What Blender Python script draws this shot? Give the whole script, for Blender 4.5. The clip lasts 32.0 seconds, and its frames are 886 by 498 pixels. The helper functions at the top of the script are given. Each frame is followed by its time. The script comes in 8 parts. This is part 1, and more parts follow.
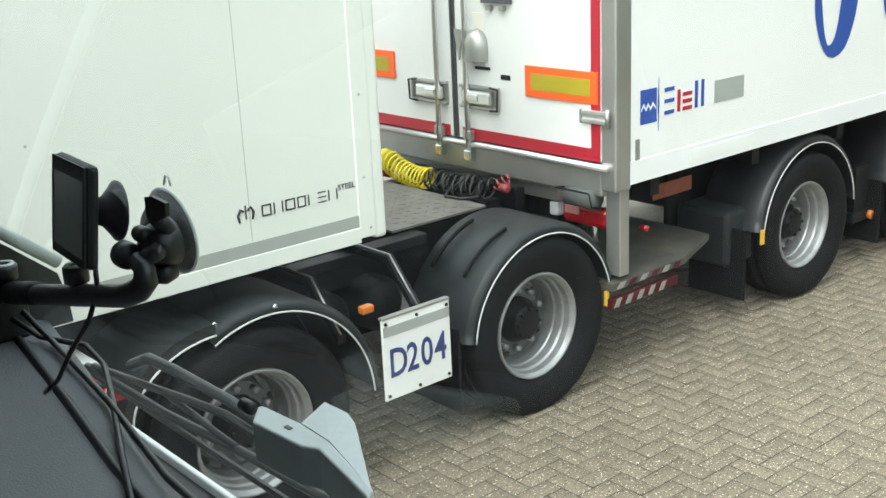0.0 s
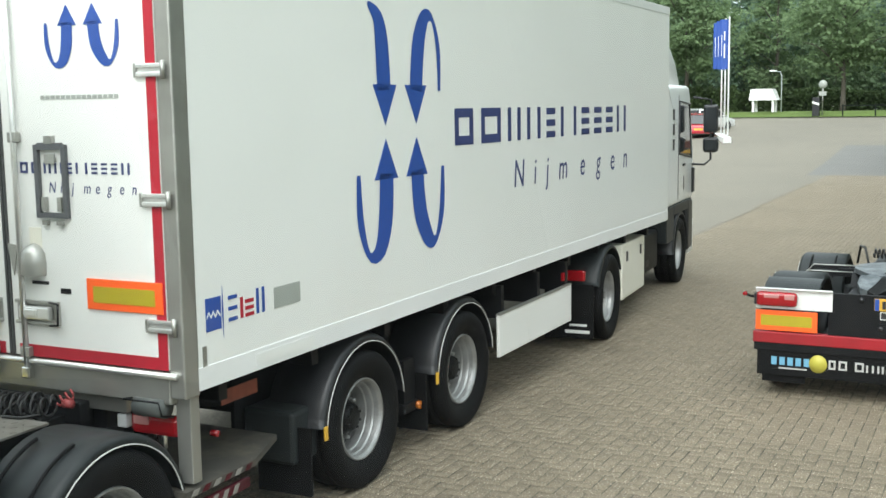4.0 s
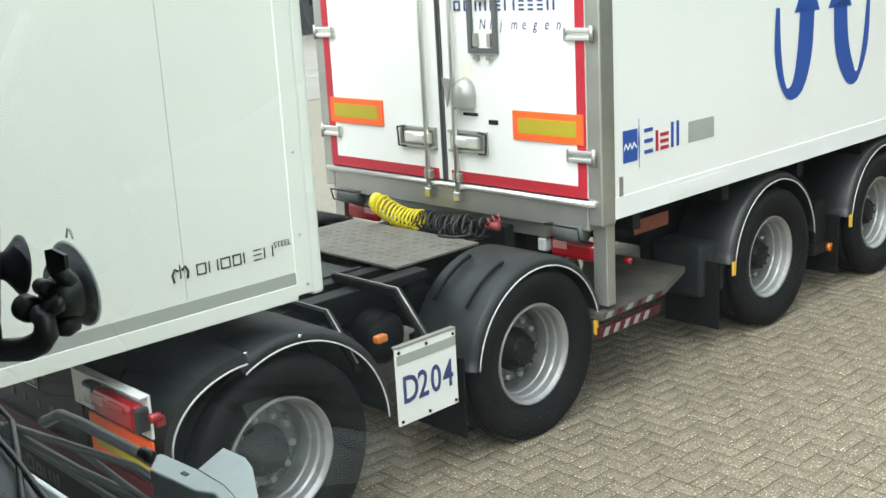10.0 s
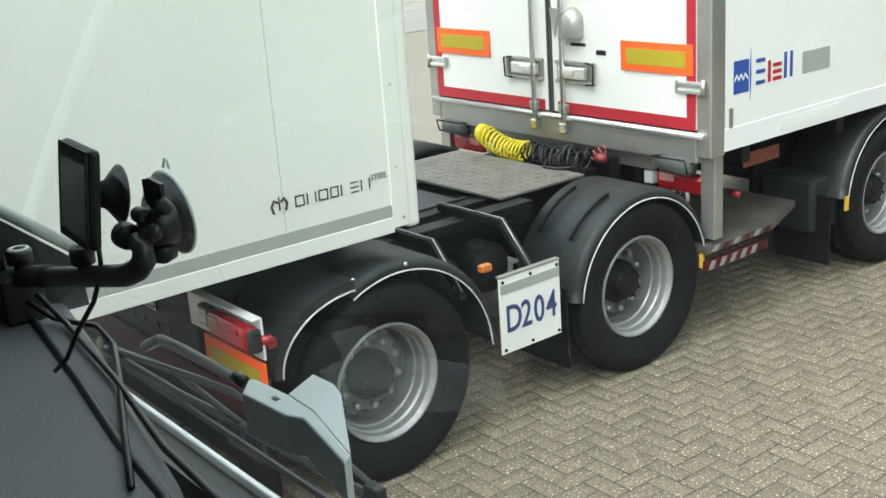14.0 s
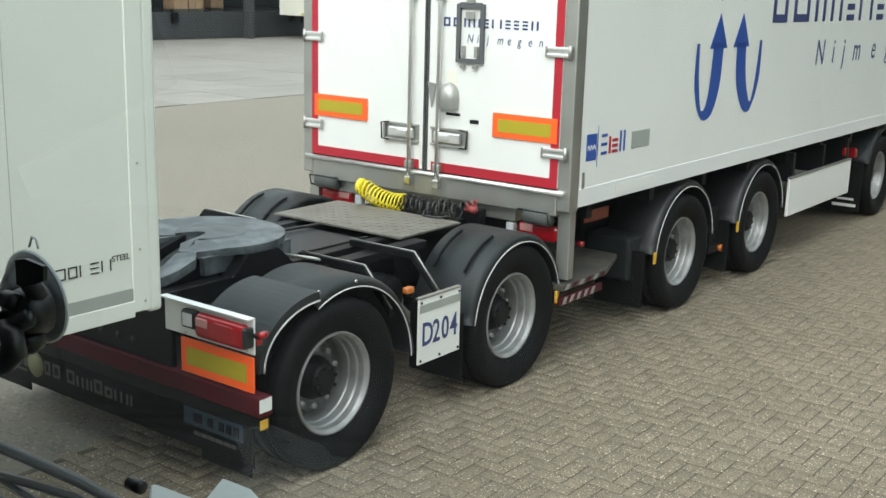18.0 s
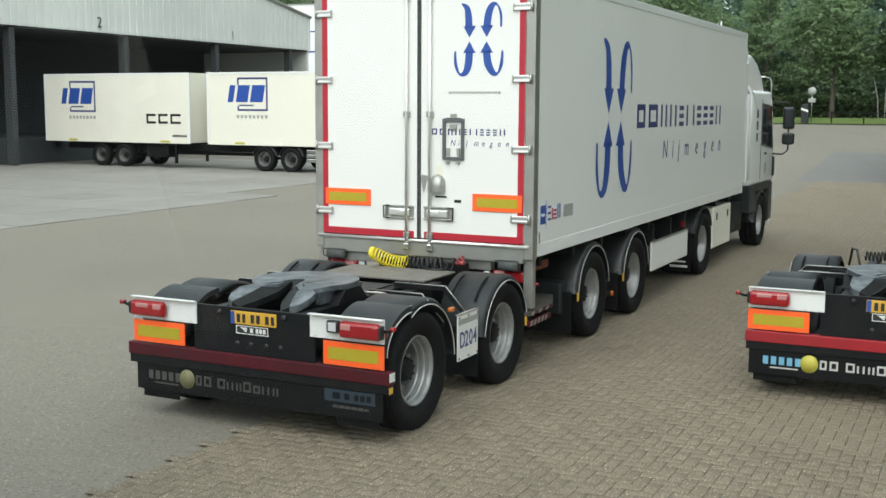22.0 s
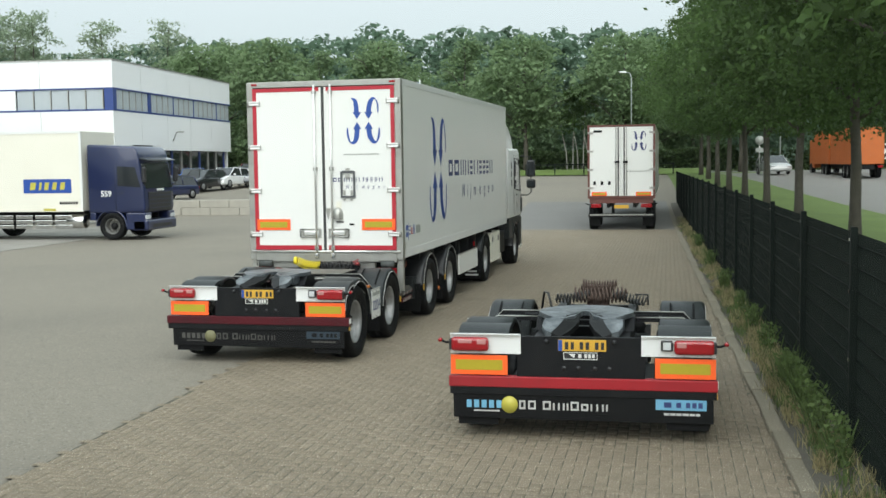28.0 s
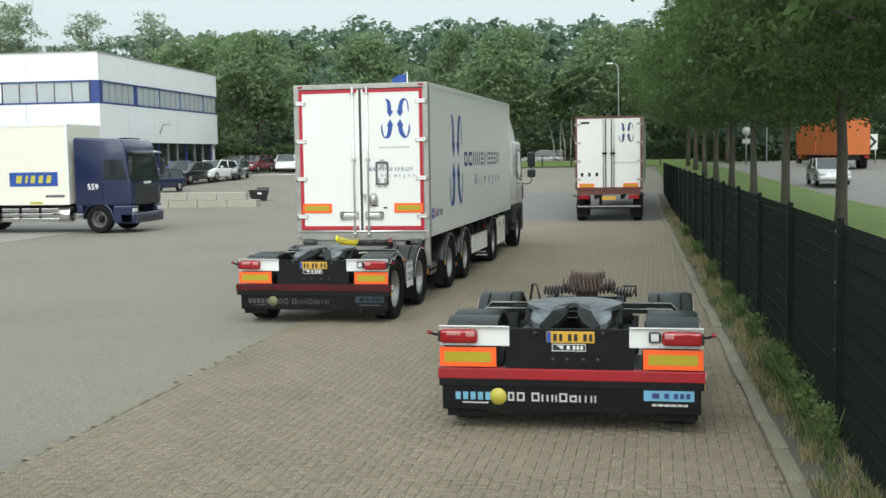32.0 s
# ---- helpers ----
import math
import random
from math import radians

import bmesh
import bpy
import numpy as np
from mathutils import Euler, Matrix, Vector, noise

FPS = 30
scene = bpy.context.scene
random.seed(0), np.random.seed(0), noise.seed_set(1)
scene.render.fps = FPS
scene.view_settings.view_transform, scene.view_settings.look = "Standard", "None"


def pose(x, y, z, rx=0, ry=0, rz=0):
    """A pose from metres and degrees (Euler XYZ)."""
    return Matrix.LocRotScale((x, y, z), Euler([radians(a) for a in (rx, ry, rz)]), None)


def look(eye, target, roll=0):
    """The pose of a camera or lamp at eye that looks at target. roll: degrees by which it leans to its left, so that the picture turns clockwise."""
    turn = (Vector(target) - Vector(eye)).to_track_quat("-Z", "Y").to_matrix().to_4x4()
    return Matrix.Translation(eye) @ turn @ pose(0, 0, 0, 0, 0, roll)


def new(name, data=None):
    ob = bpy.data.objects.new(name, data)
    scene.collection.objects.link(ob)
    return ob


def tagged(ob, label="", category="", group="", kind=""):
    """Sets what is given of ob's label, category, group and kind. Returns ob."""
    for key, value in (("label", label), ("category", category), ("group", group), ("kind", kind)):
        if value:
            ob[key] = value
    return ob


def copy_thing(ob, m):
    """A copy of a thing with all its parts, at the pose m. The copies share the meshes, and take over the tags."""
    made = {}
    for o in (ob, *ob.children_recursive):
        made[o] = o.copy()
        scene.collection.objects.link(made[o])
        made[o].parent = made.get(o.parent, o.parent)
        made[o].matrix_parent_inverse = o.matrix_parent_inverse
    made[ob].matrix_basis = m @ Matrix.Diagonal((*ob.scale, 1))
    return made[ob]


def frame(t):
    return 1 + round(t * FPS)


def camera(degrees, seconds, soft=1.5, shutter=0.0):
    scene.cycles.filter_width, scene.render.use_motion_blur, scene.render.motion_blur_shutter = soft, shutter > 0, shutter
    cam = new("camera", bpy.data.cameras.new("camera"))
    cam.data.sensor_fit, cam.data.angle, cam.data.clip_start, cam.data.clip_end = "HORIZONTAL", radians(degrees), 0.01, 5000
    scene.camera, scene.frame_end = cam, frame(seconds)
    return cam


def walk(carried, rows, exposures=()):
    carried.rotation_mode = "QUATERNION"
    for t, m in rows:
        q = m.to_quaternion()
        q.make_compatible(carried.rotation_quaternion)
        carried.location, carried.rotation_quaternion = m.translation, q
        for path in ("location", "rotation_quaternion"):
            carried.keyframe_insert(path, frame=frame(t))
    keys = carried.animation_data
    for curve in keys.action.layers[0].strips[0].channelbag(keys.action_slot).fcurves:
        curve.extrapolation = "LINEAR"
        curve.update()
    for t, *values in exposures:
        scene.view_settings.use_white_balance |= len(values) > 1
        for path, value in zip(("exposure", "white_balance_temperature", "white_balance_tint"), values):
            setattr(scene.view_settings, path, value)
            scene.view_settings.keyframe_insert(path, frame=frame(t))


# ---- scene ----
# ---- camera and its way ----
DEGREES, EYE = 43.07, 2.680
# seconds, x, y, z from the eye's place, yaw, pitch, roll
LOOKS = [
    (0.0, 0.045, 0.002, 0.017, -40.71, -17.14, 2.55),
    (0.5, 0.019, 0.016, 0.058, -43.34, -16.96, 2.91),
    (1.0, 0.028, -0.004, 0.084, -44.34, -16.08, 2.95),
    (1.5, 0.025, -0.006, 0.095, -47.21, -15.98, 1.57),
    (2.0, 0.010, 0.019, 0.111, -50.92, -16.55, -0.17),
    (2.5, -0.006, 0.055, 0.107, -54.98, -15.94, 0.42),
    (3.0, -0.028, 0.060, 0.110, -59.72, -11.63, 1.24),
    (3.5, -0.023, 0.002, 0.079, -62.24, -9.01, 0.97),
    (5.5, 0.062, -0.169, 0.026, -63.78, -3.93, 1.79),
    (6.0, 0.073, -0.180, 0.016, -61.95, -4.47, 1.61),
    (6.5, 0.066, -0.163, 0.017, -59.12, -5.36, 1.85),
    (7.0, 0.082, -0.120, 0.042, -56.45, -6.64, 1.68),
    (7.5, 0.083, -0.133, 0.040, -53.64, -8.51, 1.68),
    (8.0, 0.080, -0.107, 0.027, -50.64, -10.84, 2.03),
    (8.5, 0.085, -0.095, 0.023, -48.57, -12.47, 2.34),
    (9.0, 0.071, -0.073, 0.016, -46.67, -13.54, 2.58),
    (9.5, 0.048, -0.049, 0.026, -45.89, -14.42, 1.84),
    (10.0, 0.062, -0.049, 0.010, -43.68, -14.38, 3.08),
    (10.5, 0.059, -0.041, 0.007, -41.93, -14.45, 3.29),
    (11.0, 0.059, -0.044, 0.011, -39.37, -14.56, 2.13),
    (11.5, 0.060, -0.041, 0.006, -38.88, -16.02, 2.00),
    (12.0, 0.069, -0.048, 0.014, -38.08, -16.53, 2.83),
    (12.5, 0.070, -0.052, 0.010, -38.07, -17.05, 3.57),
    (13.0, 0.066, -0.052, 0.008, -38.33, -17.21, 3.81),
    (13.5, 0.070, -0.055, 0.010, -38.50, -17.21, 3.90),
    (14.0, 0.069, -0.054, 0.007, -38.73, -17.45, 3.89),
    (14.5, 0.074, -0.043, -0.000, -38.81, -17.84, 3.81),
    (16.5, 0.076, -0.006, -0.002, -42.48, -17.25, 2.51),
    (17.0, 0.063, 0.018, 0.004, -45.67, -16.28, 1.29),
    (17.5, -0.023, 0.055, 0.015, -49.91, -14.69, -1.14),
    (18.0, -0.042, 0.103, 0.009, -52.64, -13.32, -1.51),
    (18.5, -0.089, 0.118, 0.023, -53.65, -12.08, -1.30),
    (19.0, -0.119, 0.129, 0.026, -56.26, -11.13, -1.02),
    (19.5, -0.127, 0.166, 0.024, -58.71, -10.05, -1.08),
    (20.0, -0.117, 0.175, 0.004, -60.25, -9.59, -0.93),
    (20.5, -0.098, 0.197, -0.013, -60.93, -9.28, -0.49),
    (21.0, -0.101, 0.196, -0.002, -60.78, -9.26, 0.04),
    (21.5, -0.072, 0.109, 0.005, -62.11, -8.73, -0.22),
    (22.0, -0.052, -0.005, -0.007, -63.89, -7.23, -0.31),
    (22.5, -0.001, -0.025, -0.017, -65.39, -6.03, -0.75),
    (23.0, 0.019, -0.051, -0.017, -66.50, -5.68, -0.79),
    (23.5, 0.042, -0.062, -0.016, -67.67, -5.22, -0.39),
    (24.0, 0.017, -0.082, -0.017, -69.06, -4.82, -0.20),
    (24.5, 0.007, -0.092, -0.017, -70.14, -4.74, -0.17),
    (25.0, 0.002, -0.090, -0.018, -71.19, -4.57, -0.01),
    (25.5, -0.034, -0.115, -0.016, -72.93, -4.60, 0.22),
    (26.0, -0.038, -0.105, -0.014, -75.02, -4.78, 0.28),
    (26.5, -0.032, -0.107, -0.018, -76.47, -4.89, 0.49),
    (28.5, -0.021, -0.096, -0.017, -78.73, -4.30, 0.81),
    (29.0, -0.032, -0.095, -0.014, -78.56, -4.33, 0.76),
    (29.5, -0.037, -0.095, -0.013, -78.60, -4.34, 0.69),
    (30.0, -0.049, -0.101, -0.009, -78.94, -4.32, 0.53),
    (30.5, -0.049, -0.097, -0.012, -79.17, -4.47, 0.58),
    (31.0, -0.040, -0.092, -0.009, -79.19, -4.68, 0.65),
    (31.5, -0.039, -0.097, -0.010, -79.13, -4.81, 0.74),
    (32.0, -0.043, -0.096, -0.009, -79.23, -4.82, 0.96),
]
# the lorry's run: seconds, metres ahead, sideways, degrees of turn
RUN = [
    (0.0, 0.012, 0.069, 0.377),
    (0.5, -0.014, 0.068, 0.434),
    (1.0, -0.000, 0.049, 0.344),
    (1.5, -0.002, 0.055, 0.322),
    (2.0, 0.026, 0.068, 0.300),
    (2.5, -0.006, 0.051, 0.449),
    (3.0, 0.038, 0.045, 0.321),
    (3.5, 0.090, 0.058, 0.357),
    (5.5, 0.473, 0.223, 0.980),
    (6.0, 0.489, 0.242, 1.040),
    (6.5, 0.494, 0.245, 1.000),
    (7.0, 0.501, 0.239, 0.932),
    (7.5, 0.495, 0.227, 0.839),
    (8.0, 0.489, 0.220, 0.680),
    (8.5, 0.483, 0.205, 0.665),
    (9.0, 0.460, 0.187, 0.584),
    (9.5, 0.495, 0.149, 0.931),
    (10.0, 0.490, 0.153, 0.678),
    (10.5, 0.489, 0.140, 0.614),
    (11.0, 0.485, 0.130, 0.554),
    (11.5, 0.486, 0.117, 0.508),
    (12.0, 0.484, 0.105, 0.477),
    (12.5, 0.486, 0.103, 0.434),
    (13.0, 0.491, 0.097, 0.412),
    (13.5, 0.526, 0.091, 0.382),
    (14.0, 0.558, 0.090, 0.361),
    (14.5, 0.599, 0.089, 0.343),
    (16.5, 1.218, 0.109, 0.123),
    (17.0, 1.476, 0.102, 0.024),
    (17.5, 1.785, 0.109, 0.090),
    (18.0, 2.084, 0.140, 0.131),
    (18.5, 2.470, 0.111, -0.055),
    (19.0, 2.890, 0.132, -0.037),
    (19.5, 3.343, 0.122, -0.136),
    (20.0, 3.772, 0.111, -0.290),
    (20.5, 4.239, 0.096, -0.410),
    (21.0, 4.740, 0.063, -0.638),
    (21.5, 5.283, 0.055, -0.501),
    (22.0, 5.807, 0.099, -0.280),
    (22.5, 6.412, 0.075, -0.490),
    (23.0, 7.002, 0.060, -0.619),
    (23.5, 7.609, 0.032, -0.700),
    (24.0, 8.221, -0.010, -0.849),
    (24.5, 8.846, -0.037, -0.951),
    (25.0, 9.475, -0.070, -1.036),
    (25.5, 10.087, -0.109, -1.091),
    (26.0, 10.648, -0.129, -1.116),
    (26.5, 11.152, -0.141, -1.126),
    (28.5, 13.053, -0.125, -1.080),
    (29.0, 13.481, -0.127, -1.061),
    (29.5, 13.882, -0.129, -1.063),
    (30.0, 14.270, -0.131, -1.054),
    (30.5, 14.656, -0.136, -1.038),
    (31.0, 15.020, -0.142, -1.014),
    (31.5, 15.312, -0.145, -1.017),
    (32.0, 15.527, -0.146, -1.022),
]
SKY, SUN = 0.103, 1.9
EXPOSURES = [(0.0, 1.45), (1.0, 1.48), (3.0, 1.29), (6.0, 0.46), (7.0, 0.67), (8.0, 0.78), (9.0, 1.0), (10.0, 1.32), (11.0, 0.97), (11.5, 1.1), (12.0, 1.25), (13.0, 1.28), (17.0, 1.0), (18.5, 0.58), (20.0, 0.09), (21.0, 0.45), (21.5, 0.48), (22.0, 0.41), (23.0, 0.20), (24.0, 0.36), (26.0, 0.45), (32.0, 0.46)]
cam = camera(DEGREES, 32.0, soft=1.55)
walk(cam, [(t, pose(x, y, EYE + z, 90 + pitch, roll, yaw)) for t, x, y, z, yaw, pitch, roll in LOOKS], EXPOSURES)

# ---- sky and light ----
world = bpy.data.worlds.new("overcast_sky")
scene.world = world
world.use_nodes = True
wn, wl = world.node_tree.nodes, world.node_tree.links
wn.clear()
sky = wn.new("ShaderNodeTexSky")
sky.sky_type, sky.sun_disc = "NISHITA", False
sky.sun_elevation, sky.sun_rotation = radians(43), radians(-98)
sky.dust_density, sky.ozone_density = 4.0, 1.0
pale = wn.new("ShaderNodeHueSaturation")
pale.inputs["Saturation"].default_value = 0.22
cloud = wn.new("ShaderNodeMix")
cloud.data_type = "RGBA"
cloud.inputs["Factor"].default_value = 0.75
cloud.inputs["B"].default_value = (8.2, 9.4, 9.9, 1)
back = wn.new("ShaderNodeBackground")
back.inputs["Strength"].default_value = SKY
wo = wn.new("ShaderNodeOutputWorld")
wl.new(sky.outputs[0], pale.inputs["Color"])
wl.new(pale.outputs[0], cloud.inputs["A"])
ways, height, dome, shade = wn.new("ShaderNodeTexCoord"), wn.new("ShaderNodeSeparateXYZ"), wn.new("ShaderNodeMapRange"), wn.new("ShaderNodeMix")
shade.data_type, shade.blend_type = "RGBA", "MULTIPLY"
shade.inputs["Factor"].default_value = 1.0
dome.inputs["To Min"].default_value, dome.inputs["To Max"].default_value = 0.72, 1.5
wl.new(ways.outputs["Generated"], height.inputs[0])
wl.new(height.outputs["Z"], dome.inputs["Value"])
wl.new(cloud.outputs["Result"], shade.inputs["A"])
wl.new(dome.outputs[0], shade.inputs["B"])
wl.new(shade.outputs["Result"], back.inputs["Color"])
wl.new(back.outputs[0], wo.inputs["Surface"])
sun = new("sun", bpy.data.lights.new("sun", "SUN"))
sun.data.energy, sun.data.angle, sun.data.color = SUN, radians(75), (1.0, 0.985, 0.965)
sun.matrix_world = look((-45, -6, 42), (0, 0, 0))


# ---- materials ----
def material(name, colour, rough=0.6, metal=0.0, vary=0.12, scale=6.0, bump=0.15, fine=120.0, coat=0.0, dirt=None, dirt_scale=1.2, dirt_amount=0.5, islands=0.0, objects=0.0, spec=0.5):
    m = bpy.data.materials.new(name)
    m.use_nodes = True
    n, k = m.node_tree.nodes, m.node_tree.links
    b = n["Principled BSDF"]
    b.inputs["Roughness"].default_value, b.inputs["Metallic"].default_value = rough, metal
    b.inputs["Coat Weight"].default_value = coat
    b.inputs["Specular IOR Level"].default_value = spec
    at = n.new("ShaderNodeTexCoord")
    big, small = n.new("ShaderNodeTexNoise"), n.new("ShaderNodeTexNoise")
    big.inputs["Scale"].default_value, big.inputs["Detail"].default_value = scale, 6
    small.inputs["Scale"].default_value, small.inputs["Detail"].default_value = fine, 3
    for q in (big, small):
        k.new(at.outputs["Object"], q.inputs["Vector"])
    add = n.new("ShaderNodeMath")
    add.operation = "ADD"
    k.new(big.outputs["Fac"], add.inputs[0])
    k.new(small.outputs["Fac"], add.inputs[1])
    spread = n.new("ShaderNodeMapRange")
    for key, v in (("From Min", 0.6), ("From Max", 1.4), ("To Min", 1 - vary), ("To Max", 1 + vary)):
        spread.inputs[key].default_value = v
    k.new(add.outputs[0], spread.inputs["Value"])
    value = spread.outputs[0]
    if islands or objects:
        rnd = n.new("ShaderNodeNewGeometry").outputs["Random Per Island"] if islands else n.new("ShaderNodeObjectInfo").outputs["Random"]
        r = n.new("ShaderNodeMapRange")
        r.inputs["To Min"].default_value, r.inputs["To Max"].default_value = 1 - (islands or objects), 1 + (islands or objects)
        k.new(rnd, r.inputs["Value"])
        mul = n.new("ShaderNodeMath")
        mul.operation = "MULTIPLY"
        k.new(value, mul.inputs[0])
        k.new(r.outputs[0], mul.inputs[1])
        value = mul.outputs[0]
    tint = n.new("ShaderNodeMix")
    tint.data_type, tint.blend_type = "RGBA", "MULTIPLY"
    tint.inputs["Factor"].default_value = 1.0
    tint.inputs["A"].default_value = (*colour, 1)
    k.new(value, tint.inputs["B"])
    out = tint.outputs["Result"]
    if dirt:
        spots = n.new("ShaderNodeTexNoise")
        spots.inputs["Scale"].default_value, spots.inputs["Detail"].default_value, spots.inputs["Roughness"].default_value = dirt_scale, 8, 0.65
        k.new(at.outputs["Object"], spots.inputs["Vector"])
        cut = n.new("ShaderNodeMapRange")
        cut.inputs["From Min"].default_value, cut.inputs["From Max"].default_value = 0.45, 0.75
        cut.inputs["To Max"].default_value = dirt_amount
        k.new(spots.outputs["Fac"], cut.inputs["Value"])
        soil = n.new("ShaderNodeMix")
        soil.data_type = "RGBA"
        soil.inputs["B"].default_value = (*dirt, 1)
        k.new(cut.outputs[0], soil.inputs["Factor"])
        k.new(out, soil.inputs["A"])
        out = soil.outputs["Result"]
    k.new(out, b.inputs["Base Color"])
    if bump:
        bp = n.new("ShaderNodeBump")
        bp.inputs["Strength"].default_value, bp.inputs["Distance"].default_value = bump, 0.004
        k.new(add.outputs[0], bp.inputs["Height"])
        k.new(bp.outputs[0], b.inputs["Normal"])
    return m


WHITE = material("white_panel", (0.785, 0.79, 0.76), 0.32, vary=0.02, scale=1.2, bump=0.03, fine=30, dirt=(0.5, 0.5, 0.45), dirt_scale=0.9, dirt_amount=0.12)
DUO = material("white_steel_panel", (0.70, 0.72, 0.665), 0.3, vary=0.02, scale=1.0, bump=0.03, fine=25, dirt=(0.45, 0.48, 0.42), dirt_scale=0.8, dirt_amount=0.14)
POLISHED = material("polished_fittings", (0.82, 0.82, 0.80), 0.30, 0.75, vary=0.08, scale=8, bump=0.05, dirt=(0.40, 0.39, 0.37), dirt_scale=9, dirt_amount=0.3)
SEAL = material("grey_door_seal", (0.05, 0.053, 0.052), 0.7, vary=0.2, bump=0.1)
BUFFER = material("grey_rubber_buffer", (0.085, 0.094, 0.09), 0.7, vary=0.2, scale=8, bump=0.2, dirt=(0.16, 0.16, 0.15), dirt_scale=5, dirt_amount=0.4)
CREAM = material("cream_panel", (0.78, 0.76, 0.66), 0.4, vary=0.03, scale=1.0, bump=0.03, fine=20, dirt=(0.5, 0.47, 0.38), dirt_amount=0.15)
STEEL = material("brushed_stainless", (0.42, 0.42, 0.39), 0.42, 0.75, vary=0.12, scale=5, bump=0.1, fine=90, dirt=(0.2, 0.19, 0.17), dirt_scale=3, dirt_amount=0.35)
CHROME = material("bright_steel", (0.72, 0.72, 0.70), 0.22, 1.0, vary=0.06, bump=0.03)
RED = material("red_border", (0.42, 0.016, 0.032), 0.4, vary=0.08, bump=0.02)
BARRED = material("red_bar", (0.33, 0.008, 0.015), 0.5, vary=0.12, dirt=(0.10, 0.03, 0.03), dirt_amount=0.3)
OLDRED = material("grimy_red_bar", (0.075, 0.006, 0.011), 0.6, spec=0.25, vary=0.2, dirt=(0.016, 0.010, 0.011), dirt_amount=0.7, dirt_scale=3)
BLUE = material("blue_film", (0.022, 0.075, 0.33), 0.4, vary=0.08, bump=0.02)
DARKBLUE = material("dark_blue_film", (0.035, 0.05, 0.16), 0.45, vary=0.1, bump=0.02)
GREYFILM = material("grey_film", (0.33, 0.35, 0.32), 0.5, vary=0.08, bump=0.02)
BLACKFILM = material("black_film", (0.02, 0.02, 0.022), 0.5, vary=0.1, bump=0.02)
SILVER = material("silver_letters", (0.62, 0.62, 0.6), 0.45, 0.3, vary=0.1, bump=0.02)
CYAN = material("pale_blue_film", (0.16, 0.40, 0.58), 0.45, vary=0.1, bump=0.02)
YELLOWFILM = material("yellow_film", (0.50, 0.45, 0.07), 0.45, vary=0.08, bump=0.02)
OLIVE = material("reflective_yellow_band", (0.42, 0.34, 0.02), 0.45, vary=0.1, scale=40, bump=0.05)
ORANGE = material("fluorescent_orange_band", (1.0, 0.13, 0.02), 0.45, vary=0.06, bump=0.02)
PLATE = material("yellow_number_plate", (0.64, 0.37, 0.04), 0.4, vary=0.05, bump=0.02)
FRAME = material("black_chassis_paint", (0.007, 0.0076, 0.009), 0.5, spec=0.2, vary=0.3, scale=8, bump=0.2, dirt=(0.026, 0.025, 0.022), dirt_scale=4, dirt_amount=0.35)
FENDER = material("dark_grey_plastic_mudguard", (0.018, 0.0215, 0.0225), 0.45, spec=0.3, vary=0.2, scale=5, bump=0.12, dirt=(0.046, 0.050, 0.050), dirt_scale=2.5, dirt_amount=0.45)
RUBBER = material("tyre_rubber", (0.0062, 0.0065, 0.0072), 0.7, spec=0.16, vary=0.2, scale=9, bump=0.3, dirt=(0.020, 0.019, 0.017), dirt_scale=5, dirt_amount=0.3)
RIM = material("painted_steel_rim", (0.34, 0.345, 0.34), 0.38, 0.5, vary=0.12, scale=10, bump=0.1, dirt=(0.13, 0.115, 0.10), dirt_scale=7, dirt_amount=0.55)
# Grime, and the deep dish's shadow put into a darker base than the rim.
DISC = material("shaded_grimy_disc", (0.15, 0.152, 0.15), 0.55, 0.2, vary=0.25, scale=10, bump=0.15, dirt=(0.05, 0.046, 0.041), dirt_scale=8, dirt_amount=0.7)
DARKRIM = material("grimy_rim", (0.16, 0.16, 0.15), 0.6, 0.2, vary=0.25, scale=10, dirt=(0.05, 0.045, 0.04), dirt_scale=7, dirt_amount=0.7)
HUB = material("dark_hub", (0.007, 0.0075, 0.008), 0.55, 0.1, vary=0.3, spec=0.25, dirt=(0.022, 0.021, 0.020), dirt_scale=9)
GREASE = material("greasy_cast_steel", (0.075, 0.088, 0.097), 0.45, 0.3, vary=0.3, scale=9, bump=0.35, dirt=(0.30, 0.325, 0.335), dirt_scale=4.5, dirt_amount=0.75)
GREASED = material("greasy_jaw_ring", (0.085, 0.095, 0.10), 0.4, 0.3, vary=0.3, scale=12, bump=0.3, dirt=(0.17, 0.185, 0.19), dirt_scale=6, dirt_amount=0.5)
CHEQUER = material("dusty_chequer_plate", (0.21, 0.20, 0.175), 0.6, 0.3, vary=0.2, scale=6, dirt=(0.11, 0.095, 0.075), dirt_scale=5, dirt_amount=0.8)
WOODY = material("worn_platform_board", (0.06, 0.055, 0.047), 0.75, vary=0.25, scale=9, dirt=(0.17, 0.145, 0.105), dirt_scale=4, dirt_amount=0.7)
LAMPRED = material("red_lamp_lens", (0.30, 0.006, 0.011), 0.18, vary=0.1, bump=0.0, coat=0.5)
LAMPPINK = material("pale_lamp_lens", (0.48, 0.22, 0.21), 0.2, vary=0.1, bump=0.0, coat=0.4)
LAMPORANGE = material("amber_lens", (0.50, 0.14, 0.02), 0.25, vary=0.1, bump=0.0, coat=0.4)
LAMPWHITE = material("clear_lens", (0.55, 0.57, 0.58), 0.15, vary=0.1, bump=0.0, coat=0.5)
COILY = material("yellow_air_hose", (0.80, 0.66, 0.04), 0.4, vary=0.1, bump=0.05)
COILK = material("black_air_hose", (0.02, 0.02, 0.02), 0.45, vary=0.2, bump=0.05)
COILR = material("red_air_hose", (0.30, 0.05, 0.05), 0.5, vary=0.2, bump=0.05)
